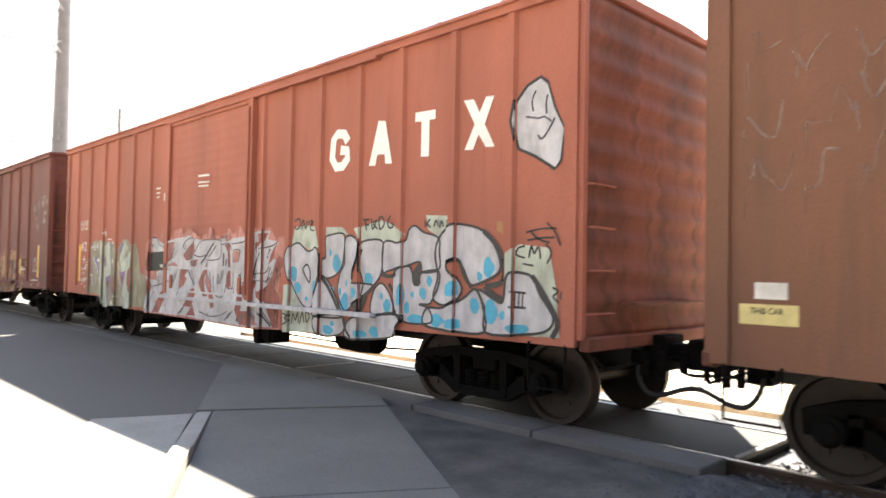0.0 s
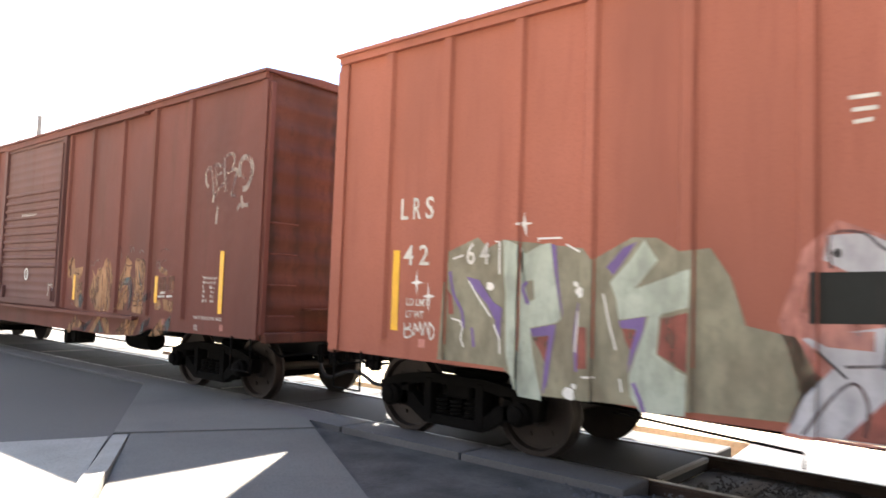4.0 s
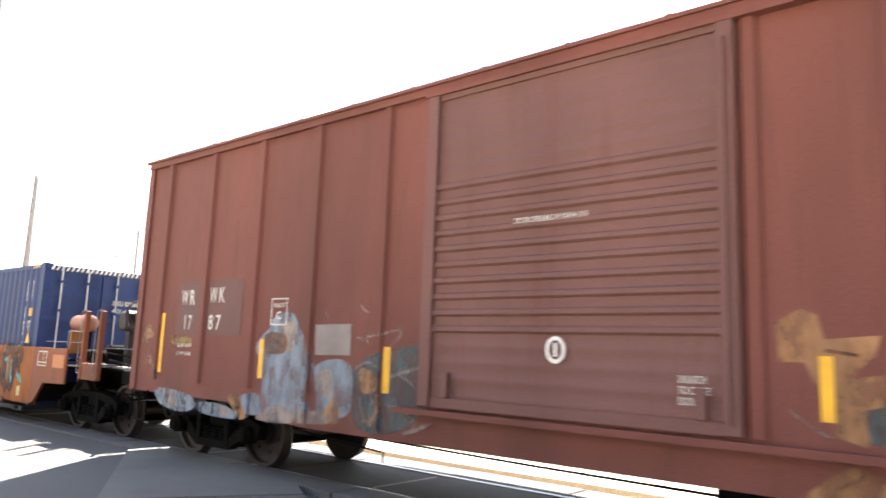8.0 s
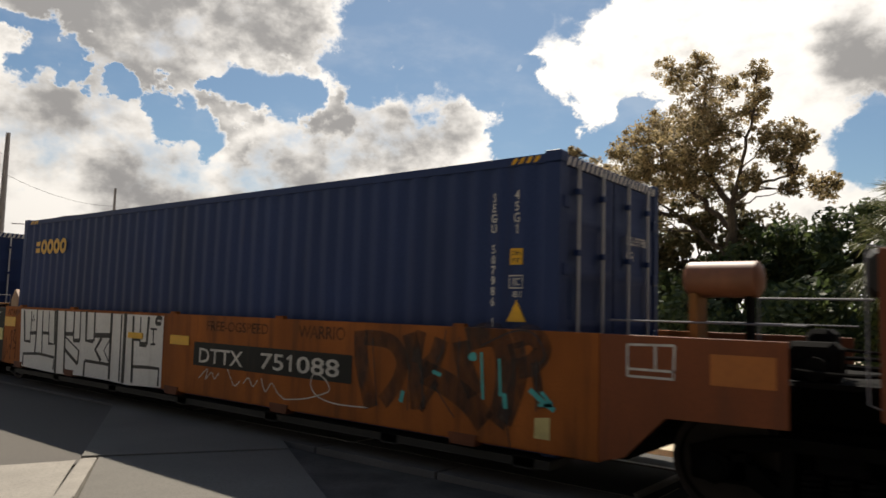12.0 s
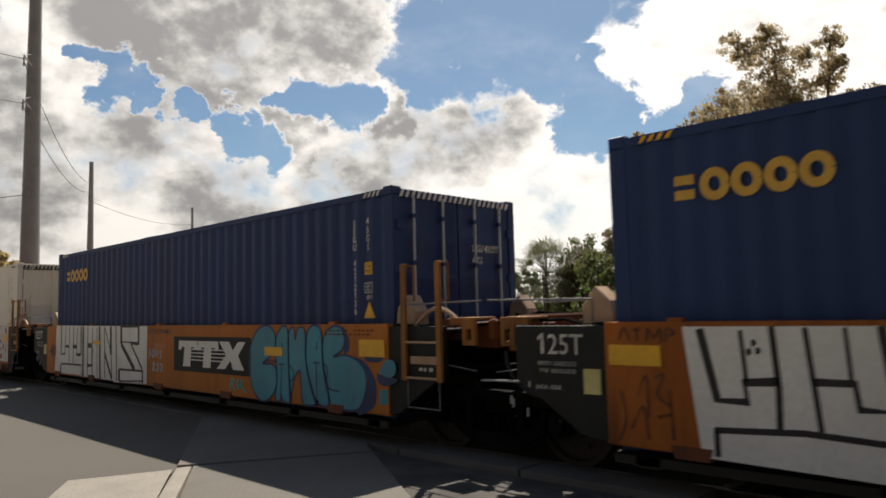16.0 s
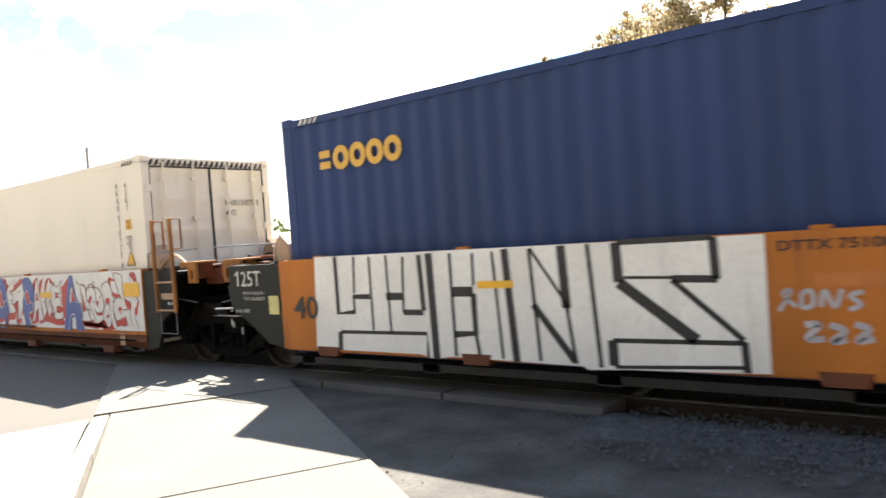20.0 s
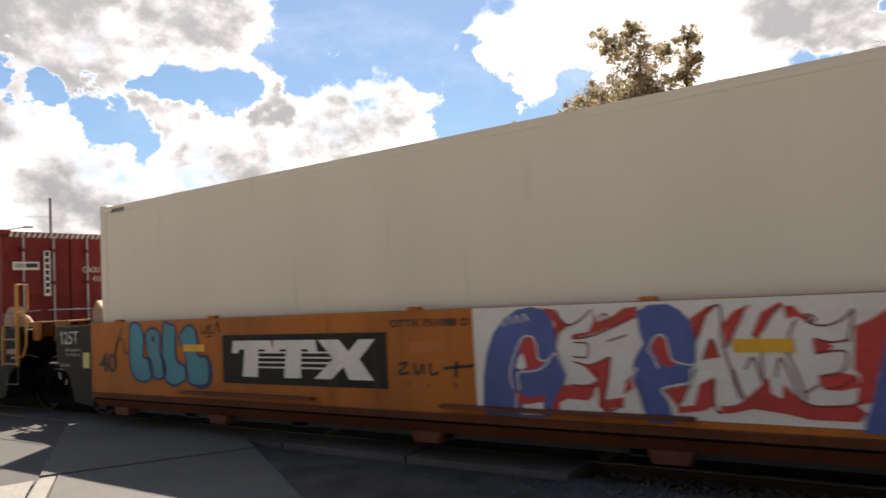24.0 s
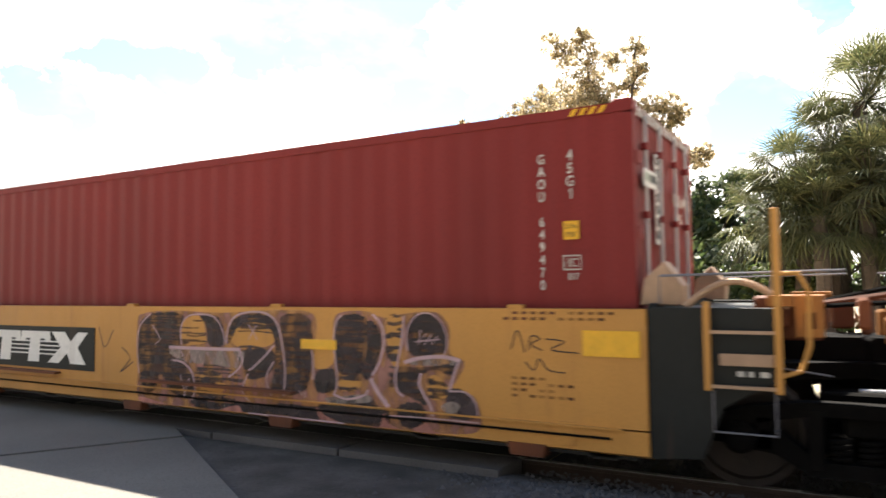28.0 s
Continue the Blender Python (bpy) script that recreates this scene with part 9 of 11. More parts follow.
g.S([(5.79, 1.07), (5.88, 1.02), (5.97, 0.99), (5.93, 0.83), (5.95, 0.72), (5.98, 0.62)], 0.014)
g.S([(5.78, 0.79), (5.81, 0.71), (5.84, 0.63)], 0.014)
g.S([(5.99, 1.32), (6.02, 1.45), (6.14, 1.44), (6.19, 1.31)], 0.014)
g.S([(6.08, 1.05), (6.10, 1.09), (6.15, 1.08), (6.21, 1.01)], 0.014)
g.S([(6.06, 0.81), (6.09, 0.71), (6.14, 0.64), (6.14, 0.60)], 0.014)
g.O([(4.82, 1.32), (4.85, 1.34), (4.89, 1.33), (4.90, 1.30), (4.87, 1.26), (4.83, 1.27)], 0.012)
g = Coat(well_e, band_e, "graffiti_letter", ROYAL, "royal blue sprayed letter", 3)
g.P([(0.67, 0.58), (0.69, 0.85), (0.74, 1.08), (0.82, 1.26), (0.95, 1.40), (1.08, 1.47), (1.23, 1.49), (1.35, 1.46), (1.42, 1.38), (1.45, 1.24), (1.45, 1.11), (1.49, 1.01), (1.53, 0.90), (1.50, 0.81), (1.42, 0.71), (1.38, 0.62), (1.38, 0.53), (1.23, 0.51), (0.70, 0.51)])
g.P([(2.19, 1.42), (2.29, 1.47), (2.45, 1.47), (2.54, 1.42), (2.61, 1.33), (2.65, 1.19), (2.63, 1.00), (2.59, 0.96), (2.58, 0.86), (2.36, 0.79), (2.41, 0.66), (2.43, 0.52), (2.22, 0.53), (2.16, 0.77), (2.12, 0.89), (2.14, 1.02), (2.23, 1.16), (2.20, 1.27)])
g.P([(3.73, 0.54), (3.75, 0.63), (3.80, 0.76), (3.87, 1.03), (3.96, 1.32), (4.02, 1.44), (4.10, 1.47), (4.15, 1.44), (4.18, 1.29), (4.22, 1.16), (4.26, 1.04), (4.32, 1.03), (4.37, 1.00), (4.41, 0.88), (4.42, 0.78), (4.39, 0.74), (4.42, 0.63), (4.43, 0.53), (4.17, 0.53), (4.16, 0.75), (4.04, 0.75), (3.98, 0.53)])
g = Coat(well_e, band_e, "graffiti_fill", REDSPRAY, "red sprayed letter hole", 4)
g.P([(1.15, 1.22), (1.22, 1.23), (1.26, 1.18), (1.27, 1.03), (1.34, 1.00), (1.23, 0.94), (1.11, 0.93), (1.09, 1.02), (1.07, 1.04), (1.10, 1.14)])
g.P([(1.02, 0.80), (1.05, 0.72), (1.17, 0.68), (1.31, 0.72), (1.31, 0.65), (1.08, 0.62), (1.03, 0.64)])
g.P([(2.31, 1.18), (2.36, 1.22), (2.41, 1.19), (2.43, 1.06), (2.50, 1.00), (2.41, 0.97), (2.35, 1.01), (2.30, 1.11)])
g.P([(4.07, 1.03), (4.10, 1.16), (4.13, 1.24), (4.16, 1.14), (4.19, 1.03), (4.13, 1.01)])
g = Coat(well_e, band_e, "graffiti_letter", WHITE, "white inside of a blue letter", 5)
g.P([(1.07, 1.04), (1.12, 1.08), (1.15, 0.96), (1.10, 0.93), (1.04, 0.95)])
g.P([(1.09, 0.62), (1.29, 0.65), (1.30, 0.54), (1.10, 0.53)])
g.P([(4.07, 1.22), (4.12, 1.26), (4.13, 1.23), (4.09, 1.14), (4.06, 1.01), (4.03, 1.01)])
g = Coat(well_e, band_e, "graffiti_highlight", WHITE, "thin white lines on the blue letters", 6)
g.S([(1.00, 0.76), (0.98, 0.89), (1.02, 1.04), (1.09, 1.17), (1.15, 1.23), (1.23, 1.22), (1.26, 1.15), (1.27, 1.04), (1.33, 1.01), (1.39, 1.04), (1.44, 1.08), (1.49, 1.00), (1.53, 0.90)], 0.013)
g.S([(1.07, 0.75), (1.05, 0.86), (1.08, 0.91), (1.21, 0.92), (1.30, 0.95), (1.38, 1.01)], 0.013)
g.S([(1.04, 0.72), (1.02, 0.60), (1.09, 0.53)], 0.013)
g.S([(2.34, 0.96), (2.30, 1.06), (2.27, 1.11), (2.31, 1.19), (2.37, 1.23), (2.42, 1.19), (2.44, 1.08), (2.47, 1.02), (2.60, 0.99), (2.63, 1.01)], 0.013)
g.S([(2.59, 0.96), (2.58, 0.86), (2.46, 0.83), (2.35, 0.79), (2.40, 0.71), (2.43, 0.64)], 0.013)
g.S([(2.17, 0.97), (2.12, 0.86), (2.16, 0.71), (2.20, 0.55)], 0.013)
g.S([(3.93, 0.55), (3.98, 0.73), (4.01, 0.78), (4.11, 0.81), (4.16, 0.80), (4.17, 0.76)], 0.013)
g.S([(4.00, 0.98), (4.06, 1.16), (4.09, 1.26)], 0.013)
g.S([(4.14, 1.26), (4.17, 1.16), (4.21, 1.04), (4.24, 1.01), (4.32, 1.01), (4.39, 0.98), (4.42, 0.81)], 0.013)
g.S([(0.87, 1.31), (0.91, 1.40), (0.94, 1.32)], 0.01)
g.S([(0.96, 1.33), (1.00, 1.42), (1.03, 1.34)], 0.01)
g.S([(1.06, 1.35), (1.08, 1.42), (1.11, 1.35)], 0.01)
g.S([(1.15, 1.35), (1.15, 1.43), (1.20, 1.37)], 0.01)
DARKWASH = mat("dense_black_spray", (0.04, 0.026, 0.028), 0.6, var=0.6, scale=4.0, bump=0.0, cover=(0.45, 0.95))
DUSTPINK = mat("dusty_pink_spray", (0.36, 0.17, 0.14), 0.6, var=0.35, scale=3.0, bump=0.0, cover=(0.15, 0.8))
g = Coat(well_f, band_w, "graffiti_ground", DUSTPINK, "dusty pink sprayed ground", 0)
g.F([(0.05, 1.27), (0.17, 1.37), (0.63, 1.41), (1.48, 1.39), (2.17, 1.42), (2.76, 1.41), (2.87, 1.25), (2.84, 0.85), (3.09, 0.91), (3.09, 1.31), (3.20, 1.41), (3.51, 1.42), (3.71, 1.36), (3.94, 1.40), (4.28, 1.42), (4.43, 1.28), (4.43, 1.05), (4.58, 0.98), (4.54, 0.85), (4.46, 0.72), (4.66, 0.68), (4.74, 0.53), (4.71, 0.36), (4.33, 0.31), (3.77, 0.31), (3.44, 0.31), (2.87, 0.31), (1.92, 0.31), (1.49, 0.31), (0.94, 0.31), (0.14, 0.31), (0.06, 0.72)])
g = Coat(well_f, band_w, "graffiti_fill", AMBER, "bare yellow gaps in the letters", 1)
g.F([(0.85, 1.25), (1.02, 1.35), (1.19, 1.32), (1.26, 1.09), (1.23, 1.04), (0.88, 1.03)])
g.F([(1.64, 1.16), (1.76, 1.29), (2.00, 1.34), (2.19, 1.27), (2.29, 1.14), (2.23, 1.05), (1.92, 0.99), (1.70, 1.04)])
g.F([(3.16, 0.64), (3.16, 0.76), (3.34, 0.80), (3.44, 0.75), (3.37, 0.64)])
g.F([(4.19, 0.79), (4.28, 0.84), (4.40, 0.76), (4.43, 0.67), (4.30, 0.61), (4.20, 0.65)])
g.F([(2.45, 0.82), (2.64, 0.80), (2.64, 0.63), (2.46, 0.61)])
g.F([(1.17, 0.69), (1.40, 0.73), (1.56, 0.60), (1.47, 0.48), (1.20, 0.46)])
g.F([(3.73, 1.33), (3.92, 1.37), (3.89, 0.95), (3.79, 0.94)])
g = Coat(well_f, band_w, "graffiti_letter", BLACKWASH, "thinly sprayed black letter", 2)
g.F([(0.08, 1.06), (0.12, 1.27), (0.33, 1.37), (0.73, 1.39), (0.88, 1.33), (0.83, 1.18), (0.81, 1.00), (0.64, 0.98), (0.69, 0.88), (0.93, 0.82), (1.05, 0.70), (1.08, 0.51), (0.94, 0.40), (0.64, 0.48), (0.49, 0.67), (0.39, 0.47), (0.19, 0.45), (0.10, 0.72)])
g.F([(1.25, 1.25), (1.16, 1.35), (1.44, 1.34), (1.55, 1.16), (1.54, 1.04), (1.30, 1.03)])
g.F([(1.59, 1.05), (1.61, 1.23), (1.70, 1.32), (1.92, 1.38), (2.17, 1.37), (2.33, 1.27), (2.39, 1.06), (2.43, 0.77), (2.41, 0.59), (2.25, 0.58), (2.31, 0.88), (2.29, 1.12), (2.17, 1.27), (1.92, 1.29), (1.75, 1.23), (1.66, 1.10)])
g.F([(2.37, 1.33), (2.49, 1.38), (2.68, 1.39), (2.81, 1.28), (2.81, 0.90), (2.72, 0.61), (2.41, 0.58), (2.43, 0.89), (2.41, 1.12)])
g.F([(3.11, 1.03), (3.11, 1.25), (3.20, 1.37), (3.37, 1.39), (3.51, 1.32), (3.47, 1.04), (3.44, 0.82), (3.16, 0.80)])
g.F([(3.51, 1.32), (3.65, 1.26), (3.68, 1.10), (3.61, 0.88), (3.52, 0.77), (3.44, 0.82), (3.50, 1.04)])
g.F([(3.97, 1.27), (4.07, 1.39), (4.22, 1.40), (4.37, 1.28), (4.40, 1.12), (4.34, 1.03), (4.10, 1.02), (3.98, 1.06)])
g.F([(3.87, 0.89), (4.09, 0.90), (4.40, 0.94), (4.51, 0.98), (4.46, 0.84), (4.28, 0.89), (4.14, 0.83), (4.12, 0.70), (4.18, 0.57), (3.97, 0.63), (3.85, 0.68)])
g.F([(4.46, 0.72), (4.57, 0.71), (4.68, 0.61), (4.70, 0.48), (4.45, 0.47), (4.39, 0.61)])
g.F([(1.03, 0.41), (1.58, 0.38), (2.25, 0.43), (2.87, 0.45), (3.16, 0.55), (3.51, 0.60), (3.64, 0.50), (3.77, 0.46), (3.74, 0.32), (3.57, 0.31), (3.23, 0.31), (2.87, 0.31), (2.72, 0.32), (2.41, 0.33), (2.00, 0.31), (1.58, 0.31), (1.13, 0.31)])
g.F([(3.87, 0.52), (4.09, 0.56), (4.18, 0.47), (4.09, 0.35), (3.90, 0.36)])
g.F([(1.75, 0.95), (2.25, 1.00), (2.30, 0.85), (2.17, 0.72), (1.92, 0.68), (1.83, 0.83)])
g.F([(2.87, 0.79), (3.09, 0.83), (3.10, 0.63), (2.87, 0.62)])
g = Coat(well_f, band_w, "graffiti_letter", DARKWASH, "hatched black sprayed letter", 3)
g.H([(0.08, 1.06), (0.12, 1.27), (0.33, 1.37), (0.73, 1.39), (0.88, 1.33), (0.83, 1.18), (0.81, 1.00), (0.64, 0.98), (0.69, 0.88), (0.93, 0.82), (1.05, 0.70), (1.08, 0.51), (0.94, 0.40), (0.64, 0.48), (0.49, 0.67), (0.39, 0.47), (0.19, 0.45), (0.10, 0.72)], 44)
g.H([(1.25, 1.25), (1.16, 1.35), (1.44, 1.34), (1.55, 1.16), (1.54, 1.04), (1.30, 1.03)], 44)
g.H([(1.59, 1.05), (1.61, 1.23), (1.70, 1.32), (1.92, 1.38), (2.17, 1.37), (2.33, 1.27), (2.39, 1.06), (2.43, 0.77), (2.41, 0.59), (2.25, 0.58), (2.31, 0.88), (2.29, 1.12), (2.17, 1.27), (1.92, 1.29), (1.75, 1.23), (1.66, 1.10)], 44)
g.H([(2.37, 1.33), (2.49, 1.38), (2.68, 1.39), (2.81, 1.28), (2.81, 0.90), (2.72, 0.61), (2.41, 0.58), (2.43, 0.89), (2.41, 1.12)], 44)
g.H([(3.11, 1.03), (3.11, 1.25), (3.20, 1.37), (3.37, 1.39), (3.51, 1.32), (3.47, 1.04), (3.44, 0.82), (3.16, 0.80)], 44)
g.H([(3.51, 1.32), (3.65, 1.26), (3.68, 1.10), (3.61, 0.88), (3.52, 0.77), (3.44, 0.82), (3.50, 1.04)], 44)
g.H([(3.97, 1.27), (4.07, 1.39), (4.22, 1.40), (4.37, 1.28), (4.40, 1.12), (4.34, 1.03), (4.10, 1.02), (3.98, 1.06)], 44)
g.H([(3.87, 0.89), (4.09, 0.90), (4.40, 0.94), (4.51, 0.98), (4.46, 0.84), (4.28, 0.89), (4.14, 0.83), (4.12, 0.70), (4.18, 0.57), (3.97, 0.63), (3.85, 0.68)], 44)
g.H([(4.46, 0.72), (4.57, 0.71), (4.68, 0.61), (4.70, 0.48), (4.45, 0.47), (4.39, 0.61)], 44)
g.H([(1.03, 0.41), (1.58, 0.38), (2.25, 0.43), (2.87, 0.45), (3.16, 0.55), (3.51, 0.60), (3.64, 0.50), (3.77, 0.46), (3.74, 0.32), (3.57, 0.31), (3.23, 0.31), (2.87, 0.31), (2.72, 0.32), (2.41, 0.33), (2.00, 0.31), (1.58, 0.31), (1.13, 0.31)], 44)
g.H([(3.87, 0.52), (4.09, 0.56), (4.18, 0.47), (4.09, 0.35), (3.90, 0.36)], 44)
g.H([(1.75, 0.95), (2.25, 1.00), (2.30, 0.85), (2.17, 0.72), (1.92, 0.68), (1.83, 0.83)], 44)
g.H([(2.87, 0.79), (3.09, 0.83), (3.10, 0.63), (2.87, 0.62)], 44)
g.H([(3.75, 1.32), (3.92, 1.35), (3.91, 1.16), (3.85, 0.89), (3.86, 0.68), (3.77, 0.67), (3.76, 0.94), (3.72, 1.10)], 26)
g.H([(1.12, 0.77), (1.57, 0.79), (1.83, 0.68), (1.84, 0.46), (1.12, 0.45)], 18)
g.H([(0.85, 1.25), (1.02, 1.35), (1.19, 1.32), (1.26, 1.09), (1.23, 1.04), (0.88, 1.03)], 9)
g.H([(1.64, 1.16), (1.76, 1.29), (2.00, 1.34), (2.19, 1.27), (2.29, 1.14), (2.23, 1.05), (1.92, 0.99), (1.70, 1.04)], 9)
g.H([(3.16, 0.64), (3.16, 0.76), (3.34, 0.80), (3.44, 0.75), (3.37, 0.64)], 9)
g.H([(4.19, 0.79), (4.28, 0.84), (4.40, 0.76), (4.43, 0.67), (4.30, 0.61), (4.20, 0.65)], 9)
g.H([(2.45, 0.82), (2.64, 0.80), (2.64, 0.63), (2.46, 0.61)], 9)
g.H([(1.17, 0.69), (1.40, 0.73), (1.56, 0.60), (1.47, 0.48), (1.20, 0.46)], 9)
g.H([(3.73, 1.33), (3.92, 1.37), (3.89, 0.95), (3.79, 0.94)], 9)
g = Coat(well_f, band_w, "graffiti_fill", FAINT, "faint grey-white sprayed patch", 4)
g.F([(2.98, 0.54), (3.23, 0.58), (3.51, 0.61), (3.54, 0.54), (3.30, 0.51), (3.09, 0.49)])
g.F([(4.33, 0.55), (4.45, 0.61), (4.54, 0.57), (4.45, 0.49)])
g.F([(0.64, 0.96), (1.79, 0.98), (1.82, 0.86), (1.70, 0.78), (1.40, 0.81), (0.93, 0.82)])
g.F([(3.94, 0.95), (4.09, 1.00), (4.34, 1.02), (4.55, 0.99), (4.49, 0.94), (4.09, 0.92)])
g = Coat(well_f, band_w, "graffiti_fill", PINK, "salmon-pink drips under the letters", 4)
g.F([(1.31, 0.31), (1.44, 0.31), (1.75, 0.38), (1.84, 0.31), (1.92, 0.31), (1.58, 0.31)])
g.F([(2.87, 0.45), (2.98, 0.37), (3.16, 0.31), (2.94, 0.31)])
g.F([(3.71, 0.45), (3.77, 0.35), (3.90, 0.31), (3.88, 0.31), (3.54, 0.31), (3.65, 0.31)])
g.F([(4.06, 0.31), (4.18, 0.40), (4.24, 0.33), (4.33, 0.31)])
g.F([(0.14, 0.37), (0.65, 0.31), (1.08, 0.31), (0.65, 0.31), (0.16, 0.31)])
g = Coat(well_f, band_w, "graffiti_outline", PALEMAUVE, "pale pink outlines of the letters", 5)
g.S([(0.10, 0.65), (0.06, 0.99), (0.12, 1.23), (0.31, 1.37)], 0.014)
g.S([(0.85, 1.02), (0.84, 1.21), (0.93, 1.33), (1.11, 1.37), (1.39, 1.34), (1.54, 1.16), (1.55, 1.04)], 0.016)
g.S([(1.59, 1.04), (1.60, 1.19), (1.70, 1.34), (1.92, 1.40), (2.17, 1.39), (2.33, 1.29), (2.41, 1.06), (2.45, 0.80), (2.43, 0.53)], 0.02)
g.S([(0.64, 0.98), (1.21, 0.98), (1.79, 0.99)], 0.035)
g.S([(1.79, 0.98), (1.83, 0.86), (1.75, 0.76), (1.62, 0.68)], 0.02)
g.S([(0.69, 0.83), (0.88, 0.81), (1.03, 0.70), (1.08, 0.51), (1.03, 0.39)], 0.02)
g.S([(2.29, 1.05), (2.17, 0.94), (2.00, 0.81), (1.92, 0.77)], 0.02)
g.S([(2.29, 0.88), (2.18, 0.70), (2.26, 0.52)], 0.014)
g.S([(1.92, 0.74), (1.83, 0.55), (1.94, 0.43)], 0.012)
g.S([(2.81, 1.02), (2.83, 0.90), (2.83, 0.72)], 0.02)
g.S([(3.09, 0.58), (3.14, 0.69), (3.12, 0.92), (3.10, 1.14), (3.13, 1.31), (3.20, 1.38)], 0.018)
g.S([(3.58, 1.39), (3.68, 1.29), (3.71, 1.13), (3.66, 0.94), (3.57, 0.80)], 0.022)
g.S([(3.55, 0.77), (3.63, 0.65), (3.76, 0.51)], 0.045)
g.S([(3.94, 1.38), (3.92, 1.16), (3.87, 0.95), (3.84, 0.79), (3.86, 0.68), (3.93, 0.62)], 0.02)
g.S([(3.98, 1.05), (3.97, 1.22), (4.04, 1.35), (4.16, 1.41), (4.31, 1.37), (4.40, 1.23), (4.41, 1.10), (4.37, 1.02)], 0.012)
g.S([(3.94, 0.94), (4.13, 0.99), (4.37, 1.01), (4.55, 0.98)], 0.035)
g.S([(4.53, 0.97), (4.50, 0.90), (4.46, 0.79), (4.43, 0.70)], 0.025)
g.S([(4.13, 0.85), (4.11, 0.75), (4.16, 0.65), (4.23, 0.55), (4.25, 0.46)], 0.025)
g.S([(4.43, 0.70), (4.60, 0.70), (4.70, 0.61), (4.72, 0.48)], 0.016)
g.S([(3.77, 0.43), (4.21, 0.44), (4.73, 0.44)], 0.012)
g.S([(1.92, 0.31), (2.64, 0.31), (3.23, 0.31)], 0.016)
g.S([(3.09, 0.59), (3.26, 0.55), (3.47, 0.60), (3.52, 0.66)], 0.02)
g.L([(0.69, 0.96), (0.79, 0.85), (0.83, 0.95), (0.93, 0.82), (0.98, 0.95), (1.07, 0.82), (1.12, 0.95), (1.21, 0.80), (1.28, 0.95), (1.36, 0.81), (1.41, 0.96), (1.50, 0.80), (1.55, 0.96), (1.64, 0.80), (1.68, 0.95), (1.73, 0.79), (1.78, 0.95)], 0.011)
g.L([(4.13, 1.25), (4.10, 1.11), (4.19, 1.22), (4.17, 1.11), (4.25, 1.22), (4.25, 1.12), (4.31, 1.20)], 0.011)
g.L([(4.07, 1.14), (4.34, 1.17)], 0.011)
g.L([(1.92, 1.26), (2.00, 1.18), (2.05, 1.10)], 0.011)
g.L([(2.04, 1.26), (1.97, 1.17), (1.92, 1.10)], 0.011)
g.L([(0.84, 0.66), (0.92, 0.43)], 0.011)
g.L([(0.98, 0.63), (0.89, 0.40)], 0.011)
g.L([(0.33, 1.24), (0.49, 1.07), (0.39, 1.00)], 0.011)
g.L([(2.64, 0.60), (2.68, 0.55), (2.72, 0.61), (2.72, 0.53)], 0.011)
g = Coat(well_f, band_w, "graffiti_tag", SPRAYBLACK, "thin black marker tag", 1)
g.S([(5.05, 1.10), (5.11, 1.27), (5.18, 1.08)], 0.011)
g.S([(5.21, 1.10), (5.24, 1.22), (5.32, 1.20), (5.24, 1.15), (5.34, 1.10)], 0.011)
g.S([(5.37, 1.20), (5.54, 1.18), (5.42, 1.11), (5.66, 1.09)], 0.011)
g.S([(5.18, 1.00), (5.26, 0.93), (5.31, 1.03), (5.39, 0.94), (5.54, 0.92)], 0.011)
g.S([(-0.70, 1.19), (-0.58, 0.94), (-0.41, 1.16)], 0.013)
g.S([(-0.24, 0.95), (-0.08, 0.82), (-0.27, 0.64), (-0.02, 0.78)], 0.013)


def plate(x0, x1, z0, z1, material, parent, name, label="", y=-1.441, d=0.004):
    return part(name, M().box(x0, x1, y - d, y, z0, z1), material, parent, label)


def fit_text(text, x0, x1, z, height, y, material, parent, label):
    """Characters of that height that fill x0 to x1."""
    if text == "1":
        return lettering(text, x0, z, height / 0.72, y, material, parent, "lettering", label, wide=(x1 - x0) / (height * 0.38))
    cu = bpy.data.curves.new("t", "FONT")
    cu.body, cu.size = text, height / 0.72
    ob = bpy.data.objects.new("t", cu)
    me = bpy.data.meshes.new_from_object(ob)
    w = max(v.co.x for v in me.vertices) or 1
    bpy.data.objects.remove(ob), bpy.data.curves.remove(cu), bpy.data.meshes.remove(me)
    return lettering(text, x0, z, height / 0.72, y, material, parent, "lettering", label, bold=0.012, wide=(x1 - x0) / w)


def spaced(text, x0, x1, z, height, y, material, parent, label):
    """Narrow stencilled characters set wide apart from x0 to x1, each a part of its own."""
    w = (x1 - x0) / (len(text) + (len(text) - 1) * 0.55)
    for i, ch in enumerate(text):
        a = x0 + i * w * 1.55
        fit_text(ch, a + (w * 0.28 if ch == "1" else 0), a + w * (0.68 if ch == "1" else 1.25 if ch == "W" else 1.0), z, height, y, material, parent, label)


def table(rows, x0, x1, z, step, h, y, material, parent, label):
    for i, r in enumerate(rows):
        fit_text(r, x0, x0 + (x1 - x0) * min(1, len(r) / max(len(q) for q in rows)), z - i * step, h, y, material, parent, label)


